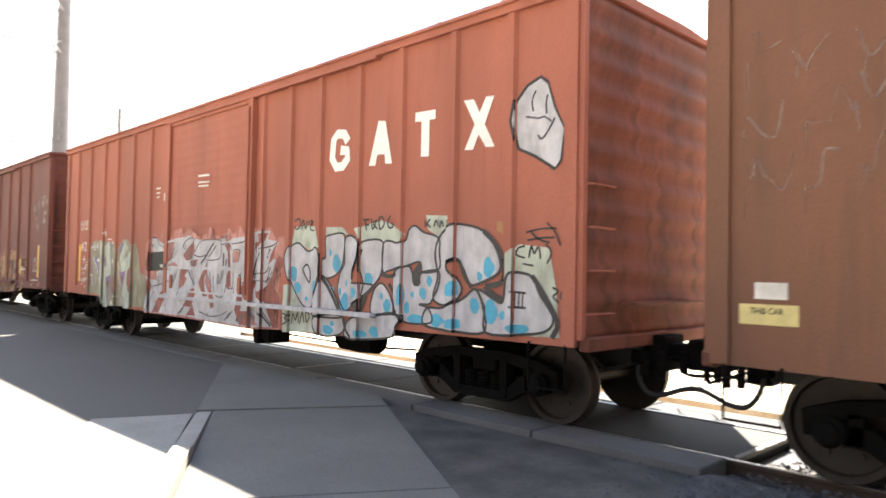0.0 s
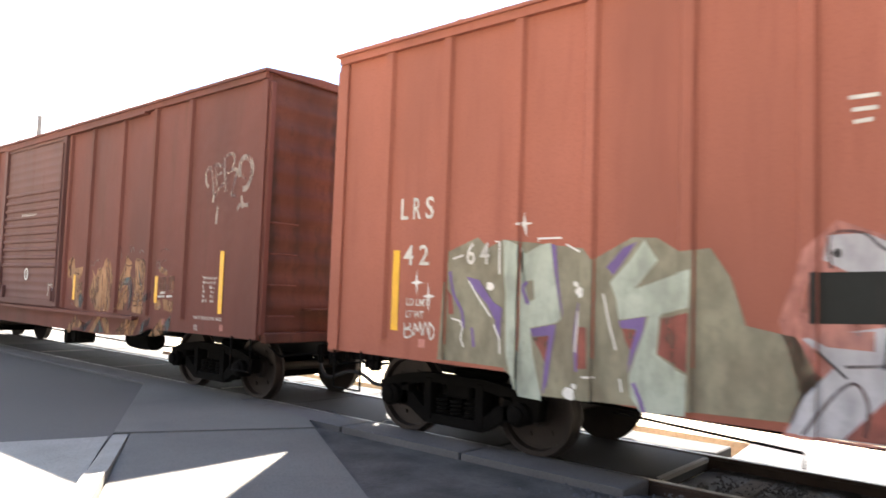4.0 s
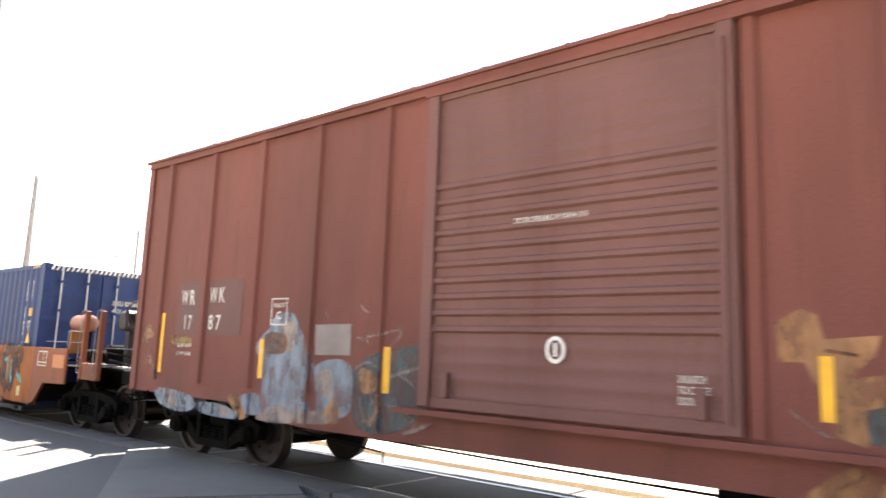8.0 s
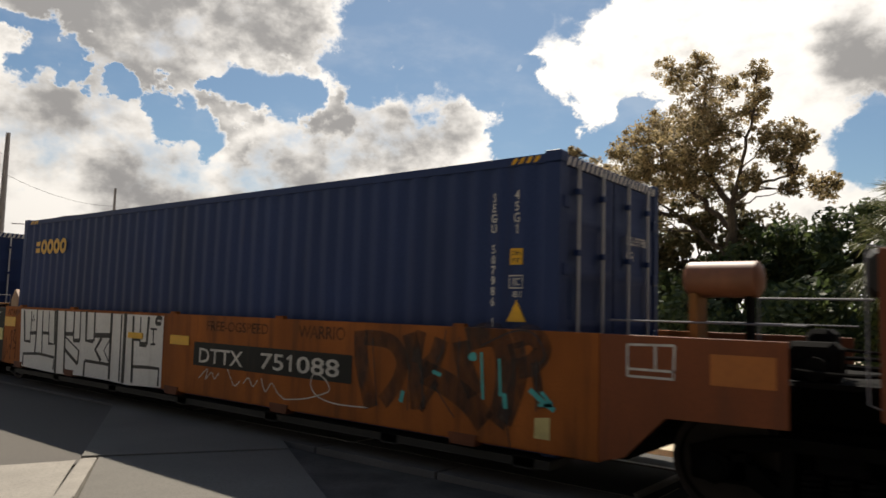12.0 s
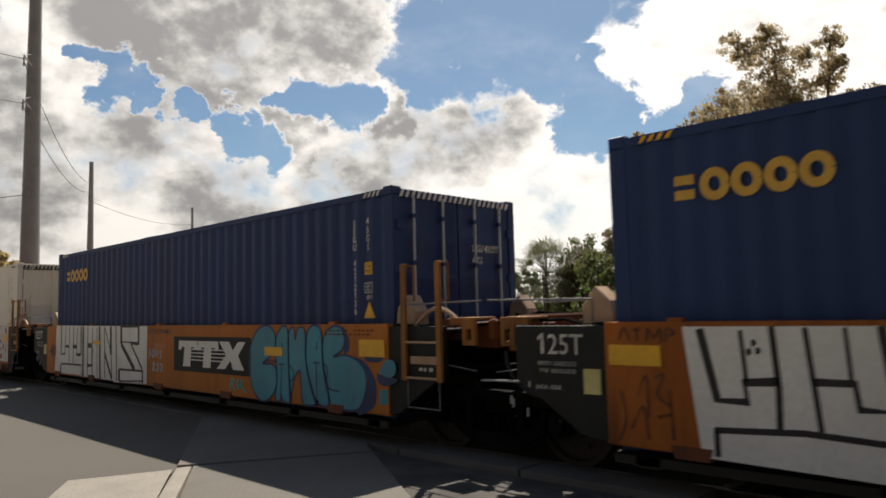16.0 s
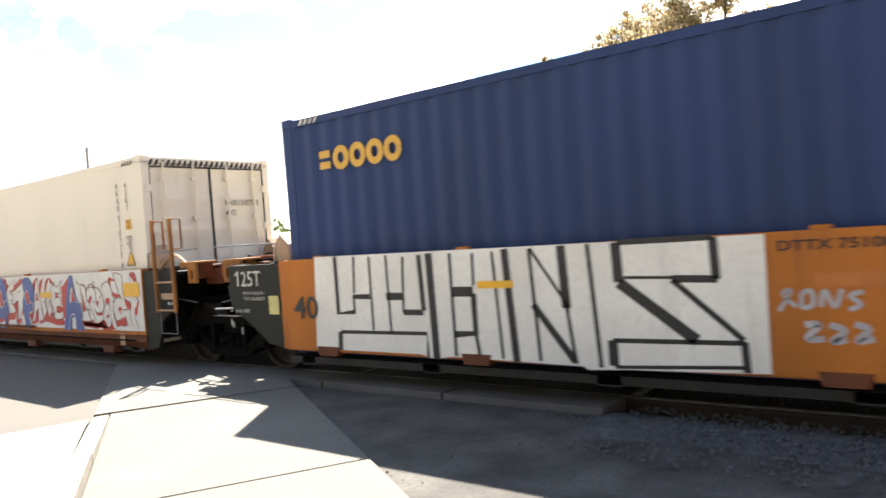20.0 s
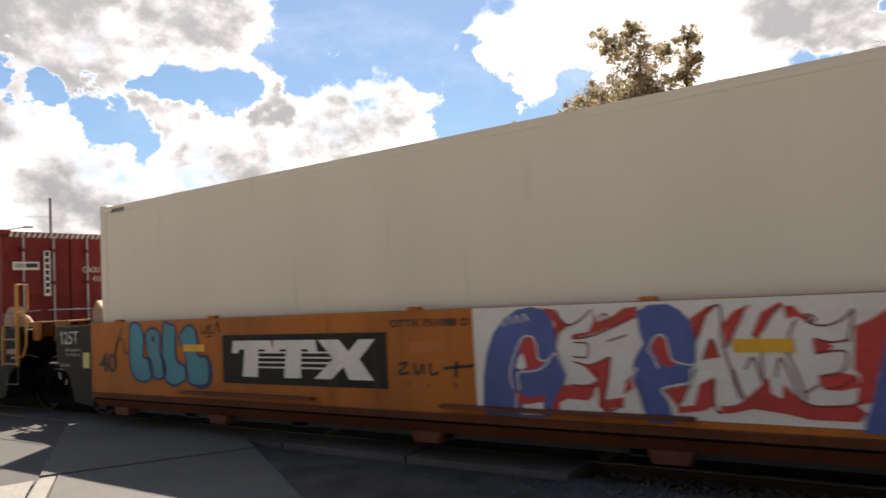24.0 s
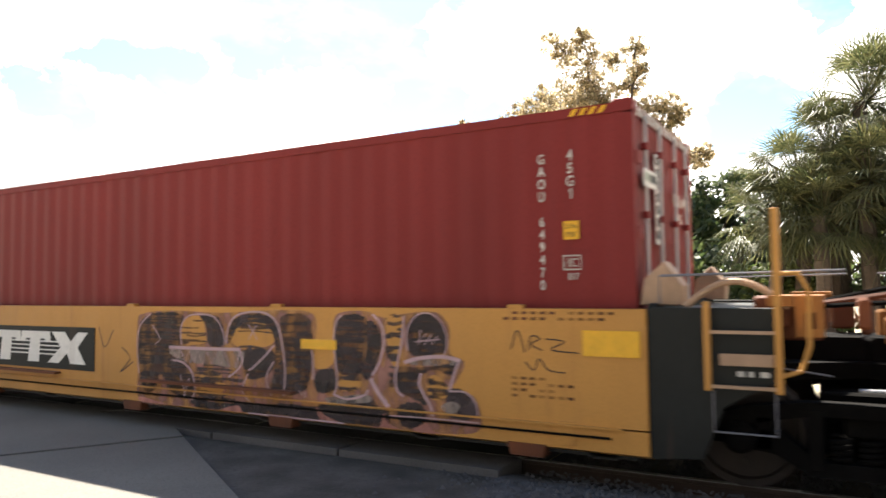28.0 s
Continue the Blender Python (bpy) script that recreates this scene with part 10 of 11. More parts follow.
# boxcar with the salmon paint
YA = -1.477
spaced("LRS", -6.62, -6.13, 2.44, 0.24, YA, DULLWHITE, car_a, "white stencilled reporting letters")
spaced("42", -6.54, -6.18, 1.94, 0.22, YA, DULLWHITE, car_a, "white stencilled car number")
spaced("64", -5.66, -5.37, 1.95, 0.22, YA - 0.01, DULLWHITE, car_a, "white stencilled car number")
fit_text("LD LMT", -6.48, -6.16, 1.50, 0.08, YA, DULLWHITE, car_a, "small white load mark")
fit_text("LT WT", -6.48, -6.22, 1.37, 0.08, YA, DULLWHITE, car_a, "small white weight mark")
plate(-6.70, -6.60, 1.22, 2.10, YELLOW, car_a, "reflector", "upright yellow reflector strip", -1.472)
plate(-6.28, -6.19, 1.06, 1.15, PINK, car_a, "reflector", "faded pink spot", -1.472)
# weathered boxcar
YB = -1.477
for x in (5.35, 6.95):
    plate(x, x + 0.09, 1.0, 1.09, PINK, car_b, "reflector", "faded pink spot", -1.472)
for x, z0, z1, w in ((6.89, 1.24, 2.13, 0.10), (5.07, 1.33, 1.75, 0.09), (2.03, 1.28, 1.74, 0.09), (-7.08, 1.23, 2.12, 0.09), (-4.56, 1.26, 1.76, 0.09), (-2.30, 1.21, 1.71, 0.10)):
    plate(x, x + w, z0, z1, YELLOW, car_b, "reflector", "upright yellow reflector strip", -1.476)
table(["EXW 10-8 H 13-3", "EW  9-1 H 15-0", "IL       50-6", "IW        9-6", "IH       11-1", "CU FT    5344"], 6.46, 6.82, 1.72, 0.066, 0.042, YB, DULLWHITE, car_b, "small white dimension table")
fit_text("2 INCH TREAD COND. SHOES", 6.26, 7.0, 1.14, 0.045, YB, DULLWHITE, car_b, "small white shoe notice")
table(["JACK", "HERE"], 6.28, 6.38, 1.02, 0.05, 0.036, YB, DULLWHITE, car_b, "small white jacking mark")
fit_text("DOOR OPENING W 10-0 H 10-5", -0.56, 0.22, 2.92, 0.055, -1.547, DULLWHITE, car_b, "white door size notice")
table(["UNLATCH", "TO CLOSE", "DOOR"], 1.03, 1.28, 1.50, 0.085, 0.062, -1.547, DULLWHITE, car_b, "white door latch notice")
ring = Paint([(-99, 99, -1.543)])
ring.outline([(-0.09 + 0.085 * math.cos(i * math.pi / 12), 1.73 + 0.105 * math.sin(i * math.pi / 12)) for i in range(24)], 0.035).line([(-0.09, 1.67), (-0.09, 1.79)], 0.035)
ring.done("round_mark", WHITE, car_b, "white round mark on the door")
plate(-6.62, -5.02, 1.80, 2.58, mat("brown_overpaint", (0.105, 0.036, 0.03), 0.6, var=0.15, scale=2, bump=0.05), car_b, "overpainted_panel", "brown overpainted number panel", -1.473, 0.003)
YP = -1.5225
spaced("WR", -6.55, -6.20, 2.24, 0.22, -1.483, DULLWHITE, car_b, "white stencilled reporting letters")
spaced("WK", -5.80, -5.44, 2.26, 0.22, -1.483, DULLWHITE, car_b, "white stencilled reporting letters")
spaced("17", -6.46, -6.24, 1.88, 0.21, -1.483, DULLWHITE, car_b, "white stencilled car number")
spaced("87", -5.80, -5.50, 1.88, 0.21, -1.483, DULLWHITE, car_b, "white stencilled car number")
fit_text("LD LMT 156900", -6.58, -6.20, 1.62, 0.055, YB, DULLWHITE, car_b, "small white load mark")
fit_text("LT WT  63100", -6.58, -6.20, 1.50, 0.055, YB, DULLWHITE, car_b, "small white weight mark")
fr = Paint(band_b)
fr.line([(-4.36, 1.95), (-4.36, 2.28), (-4.05, 2.28), (-4.05, 1.95), (-4.36, 1.95)], 0.02)
fr.done("stencil_frame", DULLWHITE, car_b, "white stencilled square frame")
fit_text("PLATE", -4.31, -4.10, 2.17, 0.055, YB, DULLWHITE, car_b, "white clearance mark")
fit_text("C", -4.26, -4.16, 2.02, 0.10, YB, DULLWHITE, car_b, "white clearance mark")
# rust-brown boxcar ahead
plate(-7.42, -7.17, 1.47, 1.60, DULLWHITE, car_z, "notice_plate", "small white notice plate", -1.474)
plate(-7.54, -7.09, 1.27, 1.43, INSPECT, car_z, "notice_plate", "yellow exempt notice", -1.474)
fit_text("THIS CAR", -7.45, -7.2, 1.355, 0.05, -1.480, DARKPAINT, car_z, "black notice words")
g = Paint(band_z)
rnd = random.Random(5)
for k in range(12):
    x0, z0 = -7.5 + (k % 4) * 0.42 + rnd.uniform(-0.05, 0.05), 3.25 - (k // 4) * 0.45 + rnd.uniform(-0.08, 0.08)
    g.line(smooth_line([(x0 + i * 0.07 + rnd.uniform(-0.05, 0.05), z0 + rnd.uniform(-0.03, 0.3)) for i in range(4 + k % 3)]), 0.014)
    g.line([(x0, z0 + 0.05), (x0 + 0.01, z0 - rnd.uniform(0.05, 0.3))], 0.01)
g.done("graffiti_scrawl", FADED, car_z, "faded chalk-grey sprayed scrawl")


# well cars: reflectors, numbers, marks
def well_marks(car, bars, number, num_x, num_z, forty=True):
    for x0, x1, z0, z1 in bars:
        plate(x0, x1, z0, z1, YELLOW, car, "reflector", "yellow reflector strip", -1.4522, 0.004)
    if forty:
        fit_text("40", -5.86, -5.44, 0.80, 0.27, -1.452, SPRAYBLACK, car, "black stencilled unit number")
    if number:
        fit_text(number, num_x[0], num_x[1], num_z, 0.075, -1.452, SPRAYBLACK, car, "small black stencilled car number")


PALEORANGE = mat("brighter_orange_patch", (0.46, 0.15, 0.03), 0.5, var=0.1, scale=4, bump=0.0)
well_marks(well_d, [(-3.14, -2.73, 1.12, 1.19), (3.52, 3.98, 1.06, 1.18), (5.69, 6.17, 1.10, 1.31)], "DTTX 751088 E", (-0.42, 0.50), 1.36)
well_marks(well_e, [(-3.86, -3.42, 1.09, 1.18), (2.92, 3.34, 1.09, 1.19), (5.79, 6.25, 1.09, 1.30)], "DTTX 751088 D", (-0.40, 0.56), 1.34)
well_marks(well_f, [(2.67, 3.13, 1.03, 1.13), (5.70, 6.17, 1.07, 1.28)], "", (0, 0), 0)
well_marks(well_c, [(-0.10, 0.38, 1.07, 1.20), (-1.30, -0.86, 1.10, 1.19), (-6.05, -5.55, 1.12, 1.30)], "", (0, 0), 0, forty=False)
for car, x in ((well_d, -0.18), (well_e, -0.16)):
    plate(x, x + 0.46, 1.08, 1.19, PALEORANGE, car, "reflector_patch", "cleaner orange patch", -1.441, 0.005)
plate(7.56, 8.04, 1.14, 1.38, PALEORANGE, well_c, "reflector_patch", "cleaner orange patch", -1.441, 0.005)
plate(0.50, 3.62, 0.81, 1.13, DARKPAINT, well_c, "black_panel", "black painted number panel")
fit_text("DTTX", 0.62, 1.62, 0.86, 0.20, -1.452, DULLWHITE, well_c, "large white stencilled reporting letters")
for text, x0, x1 in (("75", 1.98, 2.44), ("1", 2.50, 2.60), ("088", 2.68, 3.42)):
    fit_text(text, x0, x1, 0.87, 0.20, -1.452, DULLWHITE, well_c, "large white stencilled car number")
fit_text("FREE-OGSPEED", 0.78, 2.12, 1.30, 0.13, -1.452, BLACKWASH, well_c, "hand-drawn black lettering")
fit_text("WARRIO", 2.7, 3.5, 1.29, 0.15, -1.452, BLACKWASH, well_c, "hand-drawn black lettering")
for car in (well_d, well_f):
    g = Paint(band_w)
    for k, (z, a, b) in enumerate(((1.42, 4.98, 6.02), (1.37, 4.98, 5.98), (0.86, 5.05, 5.5), (0.81, 5.05, 5.7), (0.76, 5.05, 5.5), (0.71, 5.05, 5.8))):
        if car is well_d and k > 1:
            continue
        n = int((b - a) / 0.085)
        for i in range(n):
            if (i * 7 + k) % 6:
                g.rect(a + i * 0.085, a + i * 0.085 + 0.056, z - 0.012, z + 0.012, 4)
    tagged(g.done("stencil_rows", SMUDGE, car, "rows of small black stencil writing"), kind="stuff")


def banner(car, x0, x1, z0, z1):
    """Black panel with three white block shapes joined by thin stripes."""
    w, h = x1 - x0, z1 - z0
    b = plate(x0, x1, z0, z1, DARKPAINT, car, "black_panel", "black painted panel with white block shapes", -1.441, 0.006)
    P = lambda pts: [(x0 + a * w, z0 + c * h) for a, c in pts]
    flat = [(-99, 99, -1.447)]
    for a in (0.07, 0.345):
        Paint(flat).fill(P([(a, 0.62), (a + 0.01, 0.88), (a + 0.27, 0.88), (a + 0.28, 0.62), (a + 0.225, 0.62), (a + 0.225, 0.7), (a + 0.185, 0.7), (a + 0.175, 0.14), (a + 0.07, 0.14), (a + 0.09, 0.7), (a + 0.05, 0.7), (a + 0.045, 0.62)]), 1).done("block_shape", WHITE, b, "white block shape")
    Paint(flat).fill(P([(0.63, 0.88), (0.75, 0.88), (0.80, 0.66), (0.86, 0.88), (0.945, 0.88), (0.86, 0.52), (0.93, 0.14), (0.80, 0.14), (0.77, 0.38), (0.70, 0.14), (0.60, 0.14), (0.715, 0.52)]), 1).done("block_shape", WHITE, b, "white block shape")
    for c in (0.34, 0.44, 0.54, 0.64):
        Paint(flat).rect(x0 + 0.16 * w, x0 + 0.72 * w, z0 + c * h - 0.009, z0 + c * h + 0.009, 0).done("stripe", WHITE, b, "thin white stripe")


banner(well_d, 0.60, 3.12, 0.73, 1.31)
banner(well_e, -3.08, -0.47, 0.71, 1.29)
banner(well_f, -3.30, -0.78, 0.62, 1.18)

# white ground with red-shadowed words on the cream container's car
plate(0.60, 6.31, 0.56, 1.496, WHITE, well_e, "white_panel", "white painted graffiti panel", -1.441, 0.004)
# container marks
YC = -1.2255


def container_marks(c, code, size_code, ink, door_code, dx=0.0, triangle=True, end=0.0, step=0.86, gap=1.0, low=0.0):
    lettering(code, 5.35 + dx, (2.80 if c is cont_e else 2.77) - low * 0.3, 0.122, YC, ink, c, "lettering", "vertical stencilled container code", bold=0.016, vertical=True, wide=0.78, step=step, gap=gap)
    lettering(size_code, 5.62 + dx, 2.78 - low * 0.3, 0.132, YC, ink, c, "lettering", "vertical stencilled size code", bold=0.016, vertical=True, wide=0.78)
    part("height_plate", M().box(5.55 + dx, 5.69 + dx, YC, YC + 0.012, 2.13 - low * 0.7, 2.29 - low * 0.7), YELLOW, c, "yellow height plate")
    table(["2.9m", "9'6\""], 5.57 + dx, 5.67 + dx, 2.225 - low * 0.7, 0.075, 0.045, YC - 0.003, SPRAYBLACK, c, "black height figures")
    g = Paint([(-99, 99, YC)])
    for line in ([(5.55, 1.90), (5.55, 2.02), (5.70, 2.02), (5.70, 1.90), (5.55, 1.90)], [(5.60, 1.92), (5.60, 2.0)], [(5.67, 1.99), (5.63, 1.99), (5.63, 1.93), (5.67, 1.93)]):
        g.line([(a + dx, b - low) for a, b in line], 0.014)
    g.done("stencil_frame", ink, c, "small stencilled square mark")
    fit_text({SPRAYBLACK: "33"}.get(ink, "81" if triangle else "87"), 5.585 + dx, 5.685 + dx, 1.81 - low, 0.06, YC - 0.002, ink, c, "small stencilled figures")
    if triangle:
        part("warning_triangle", M().prism([(5.52 + dx, 1.57), (5.74 + dx, 1.57), (5.63 + dx, 1.78)], "y", YC, YC + 0.01), YELLOW, c, "yellow warning triangle")
    if triangle and ink is SPRAYBLACK:
        e = Paint([(-99, 99, YC)])
        e.outline([(5.515 + dx, 1.565), (5.745 + dx, 1.565), (5.63 + dx, 1.79)], 0.02)
        e.done("triangle_edge", SPRAYBLACK, c)
    # hazard stripes along the top corners
    stripe_paint = YELLOW if ink is DULLWHITE and c is not cont_d else (DULLWHITE if ink is not SPRAYBLACK else SPRAYBLACK)
    for e in (-1, 1):
        for k in range(4):
            x = e * (5.66 + end) + k * 0.085 - 0.12
            Paint([(-99, 99, YC)]).fill([(x, 3.13), (x + 0.045, 3.13), (x + 0.085, 3.19), (x + 0.04, 3.19)], 1).done("hazard_stripe", stripe_paint, c, "slanted hazard stripe")
    m = M()
    for k in range(22):
        y = -1.1 + k * 0.1
        m.add([(6.102 + end, y, 3.10), (6.102 + end, y + 0.05, 3.10), (6.102 + end, y + 0.09, 3.19), (6.102 + end, y + 0.04, 3.19)], [(0, 1, 2, 3)])
    part("hazard_stripes", m, DULLWHITE if ink is not SPRAYBLACK else SPRAYBLACK, c, "slanted hazard stripes over the doors", 0)
    for i, (text, y0, z, h) in enumerate(door_code):
        o = lettering(text, 0, 0, h / 0.72, 0, ink, c, "lettering", "stencilled code on the door", bold=0.01, wide=0.72)
        o.matrix_basis = Matrix.Translation((6.108 + end, y0, z)) @ Matrix.Rotation(radians(90), 4, "Z")


container_marks(cont_c, "SEGU 507986 1", "45G1", DULLWHITE, [("SEGU 507986 1", 0.25, 2.45, 0.10), ("45G1", 0.25, 2.28, 0.10)])
container_marks(cont_d, "SEGU 4212136", "45G1", DULLWHITE, [("SEGU 421213 6", 0.25, 2.45, 0.10), ("45G1", 0.25, 2.28, 0.10)])
container_marks(cont_e, "HHXU 310777 8", "45G1", SPRAYBLACK, [("HHXU 310777 8", 0.25, 2.45, 0.10), ("45G1", 0.25, 2.28, 0.10)], dx=0.05, end=0.066, step=0.967, gap=0.37)
container_marks(cont_f, "GAOU 649470", "45G1", DULLWHITE, [("GAOU 649470 3", 0.22, 2.45, 0.12), ("45G1", 0.42, 2.28, 0.10)], dx=-0.08, triangle=False, step=0.92, low=0.11)


def round_logo(c):
    """Five round yellow strokes in a row."""
    Y = mat("container_yellow_paint", (0.62, 0.36, 0.06), 0.5, var=0.1, scale=4, bump=0.0)
    for k in range(5):
        g = Paint([(-99, 99, YC)])
        x, z, r = -5.36 + k * 0.268, 2.66, 0.092
        w = 0.078
        arc = lambda a0, a1: [(x + r * math.cos(a0 + (a1 - a0) * i / 20), z + (r + 0.012) * math.sin(a0 + (a1 - a0) * i / 20)) for i in range(21)]
        if k == 0:
            g.line([(x - 0.09, z + 0.065), (x + 0.09, z + 0.065)], 0.085).line([(x - 0.09, z - 0.065), (x + 0.09, z - 0.065)], 0.085)
        else:
            g.line(arc(0.0, 2 * math.pi), w)
        g.done("round_stroke", Y, c, "thick rounded yellow shape")


round_logo(cont_c), round_logo(cont_d)
# signs on the maroon container's doors
part("sign", M().box(6.136, 6.142, -1.06, -0.60, 2.50, 2.65), WHITE, cont_f, "small pale green and white sign")
part("sign_mark", M().box(6.142, 6.144, -1.03, -0.86, 2.545, 2.62), MINT, cont_f, "pale green bar on the sign")
part("sign_mark", M().box(6.142, 6.144, -0.84, -0.63, 2.545, 2.62), SPRAYBLACK, cont_f, "black bar on the sign")
m = M().box(6.098, 6.104, -0.50, -0.38, 2.02, 2.86)
part("sign", m, WHITE, cont_f, "upright white strip sign")
for k in range(7):
    part("sign_mark", M().box(6.104, 6.107, -0.475, -0.405, 2.07 + k * 0.115, 2.15 + k * 0.115), SPRAYBLACK, cont_f, "black mark on the strip sign")

for y in (-1.09, 0.0, 1.09):
    part("door_gasket", M().box(6.143, 6.157, y - 0.018, y + 0.018, 0.5, 3.08), BLACK, cont_e, "black rubber door gasket")
part("door_gasket", M().box(6.143, 6.157, -1.09, 1.09, 3.07, 3.095), BLACK, cont_e, "black rubber door gasket")



# ---- beyond the tracks ----
def leaf_cloud(m, centre, r, n, rnd, size):
    for i in range(n):
        d = Vector((rnd.gauss(0, 1), rnd.gauss(0, 1), rnd.gauss(0, 1))).normalized() * r * rnd.random() ** 0.45
        o = Vector(centre) + Vector((d.x, d.y, d.z * 0.8))
        a = Vector((rnd.gauss(0, 1), rnd.gauss(0, 1), rnd.gauss(0, 0.7))).normalized()
        b = a.orthogonal().normalized()
        s = size * rnd.uniform(0.6, 1.3)
        m.add([o - a * s, o + b * s * 0.55, o + a * s, o - b * s * 0.55], [(0, 1, 2, 3)])


def limb(m, p, q, r0, r1, rnd, k=5, wob=0.06):
    p, q = Vector(p), Vector(q)
    L = (q - p).length
    pts = [p.lerp(q, i / k) + (Vector((rnd.gauss(0, 1), rnd.gauss(0, 1), rnd.gauss(0, 0.4))) * L * wob if 0 < i < k else Vector()) for i in range(k + 1)]
    for i in range(k):
        a, b = r0 + (r1 - r0) * i / k, r0 + (r1 - r0) * (i + 1) / k
        m.cyl(pts[i], pts[i + 1], a, 8, b)
    return pts


def tree(x, y, height, spread, leaf, label, seed, leaves=9000, size=0.16, bare=0.3, clumps=26):
    rnd = random.Random(seed)
    t = thing("tree", pose(x, y, -0.1), label, "tree", "trees behind the railway")
    tm, cm = M(), M()
    trunk = limb(tm, (0, 0, 0), (rnd.uniform(-.3, .3), 0, height * 0.55), height * 0.022 + 0.05, height * 0.012, rnd, 6, 0.02)
    per = max(20, leaves // clumps)
    for i in range(clumps):
        f = i / clumps
        z = height * (bare + (1 - bare) * rnd.uniform(0.1, 0.97))
        rel = (z / height - bare) / (1 - bare)
        rad = spread * (0.45 + 0.75 * math.sin(math.pi * min(0.92, rel * 0.8 + 0.22))) * rnd.uniform(0.3, 1.0)
        ang = f * 2 * math.pi * 3.7 + rnd.uniform(-0.5, 0.5)
        tip = Vector((rad * math.cos(ang), rad * math.sin(ang) * 0.8, z))
        start = trunk[min(6, 2 + int(4 * min(0.99, z / height * rnd.uniform(0.5, 1.0))))]
        if start.z > tip.z - 0.3:
            start = trunk[2]
        pts = limb(tm, start, tip, height * 0.007, 0.015, rnd, 5, 0.07)
        for q, rr in ((pts[-1], 1.0), (pts[-2], 0.8), (pts[-3], 0.55)):
            leaf_cloud(cm, q, spread * 0.20 * rr * rnd.uniform(0.8, 1.4), per // 3, rnd, size)
    part("trunk", tm, BARK, t)
    part("crown", cm, leaf, t, smooth=0)
    return t


def palm(x, y, height, seed, label, spread=1.9):
    rnd = random.Random(seed)
    t = thing("palm_tree", pose(x, y, -0.1), label, "palm tree", "palms behind the railway")
    tm = M()
    limb(tm, (0, 0, 0), (rnd.uniform(-.3, .3), rnd.uniform(-.3, .3), height), 0.22, 0.17, rnd, 6, 0.006)
    part("trunk", tm, BARK, t)
    fm = M()
    for i in range(60):
        az, el = rnd.uniform(0, 2 * math.pi), rnd.uniform(-0.9, 1.35)
        d = Vector((math.cos(az) * math.cos(el), math.sin(az) * math.cos(el), math.sin(el)))
        base, mid = Vector((0, 0, height)), Vector((0, 0, height)) + d * spread * 0.55
        fm.tube([base, base.lerp(mid, 0.5) + Vector((0, 0, 0.05)), mid], 0.018, 4)
        side = d.cross(Vector((0, 0, 1)))
        side = side.normalized() if side.length > 0.05 else Vector((1, 0, 0))
        for k in range(17):
            a = (k - 8) / 8 * 1.5
            v = (d * math.cos(a) + side * math.sin(a)).normalized()
            L = spread * 0.55 * (1 - 0.25 * abs(a) / 1.5)
            tip = mid + v * L + Vector((0, 0, -0.28 * L * (0.5 + rnd.random())))
            half = mid + v * L * 0.55 + Vector((0, 0, -0.03))
            w = side.cross(v) * 0.0 + v.cross(d.cross(side)).normalized() * 0.022 if abs(a) > 0.05 else side * 0.022
            fm.add([mid, half + w, tip, half - w], [(0, 1, 2, 3)])
    part("fronds", fm, LEAF_PALM, t, smooth=0)
    return t


def bush(x, y, z, r, leaf, label, seed, n=2200, size=0.13):
    rnd = random.Random(seed)
    m = M()
    for i in range(14):
        leaf_cloud(m, (rnd.uniform(-r, r), rnd.uniform(-r, r) * 0.6, z * rnd.uniform(0.1, 0.95)), r * rnd.uniform(0.35, 0.6), n // 14, rnd, size)
    b = part("shrub", m, leaf, None, label, smooth=0)
    b.location = (x, y, -0.1)
    return tagged(b, category="shrub", group="undergrowth behind the railway")


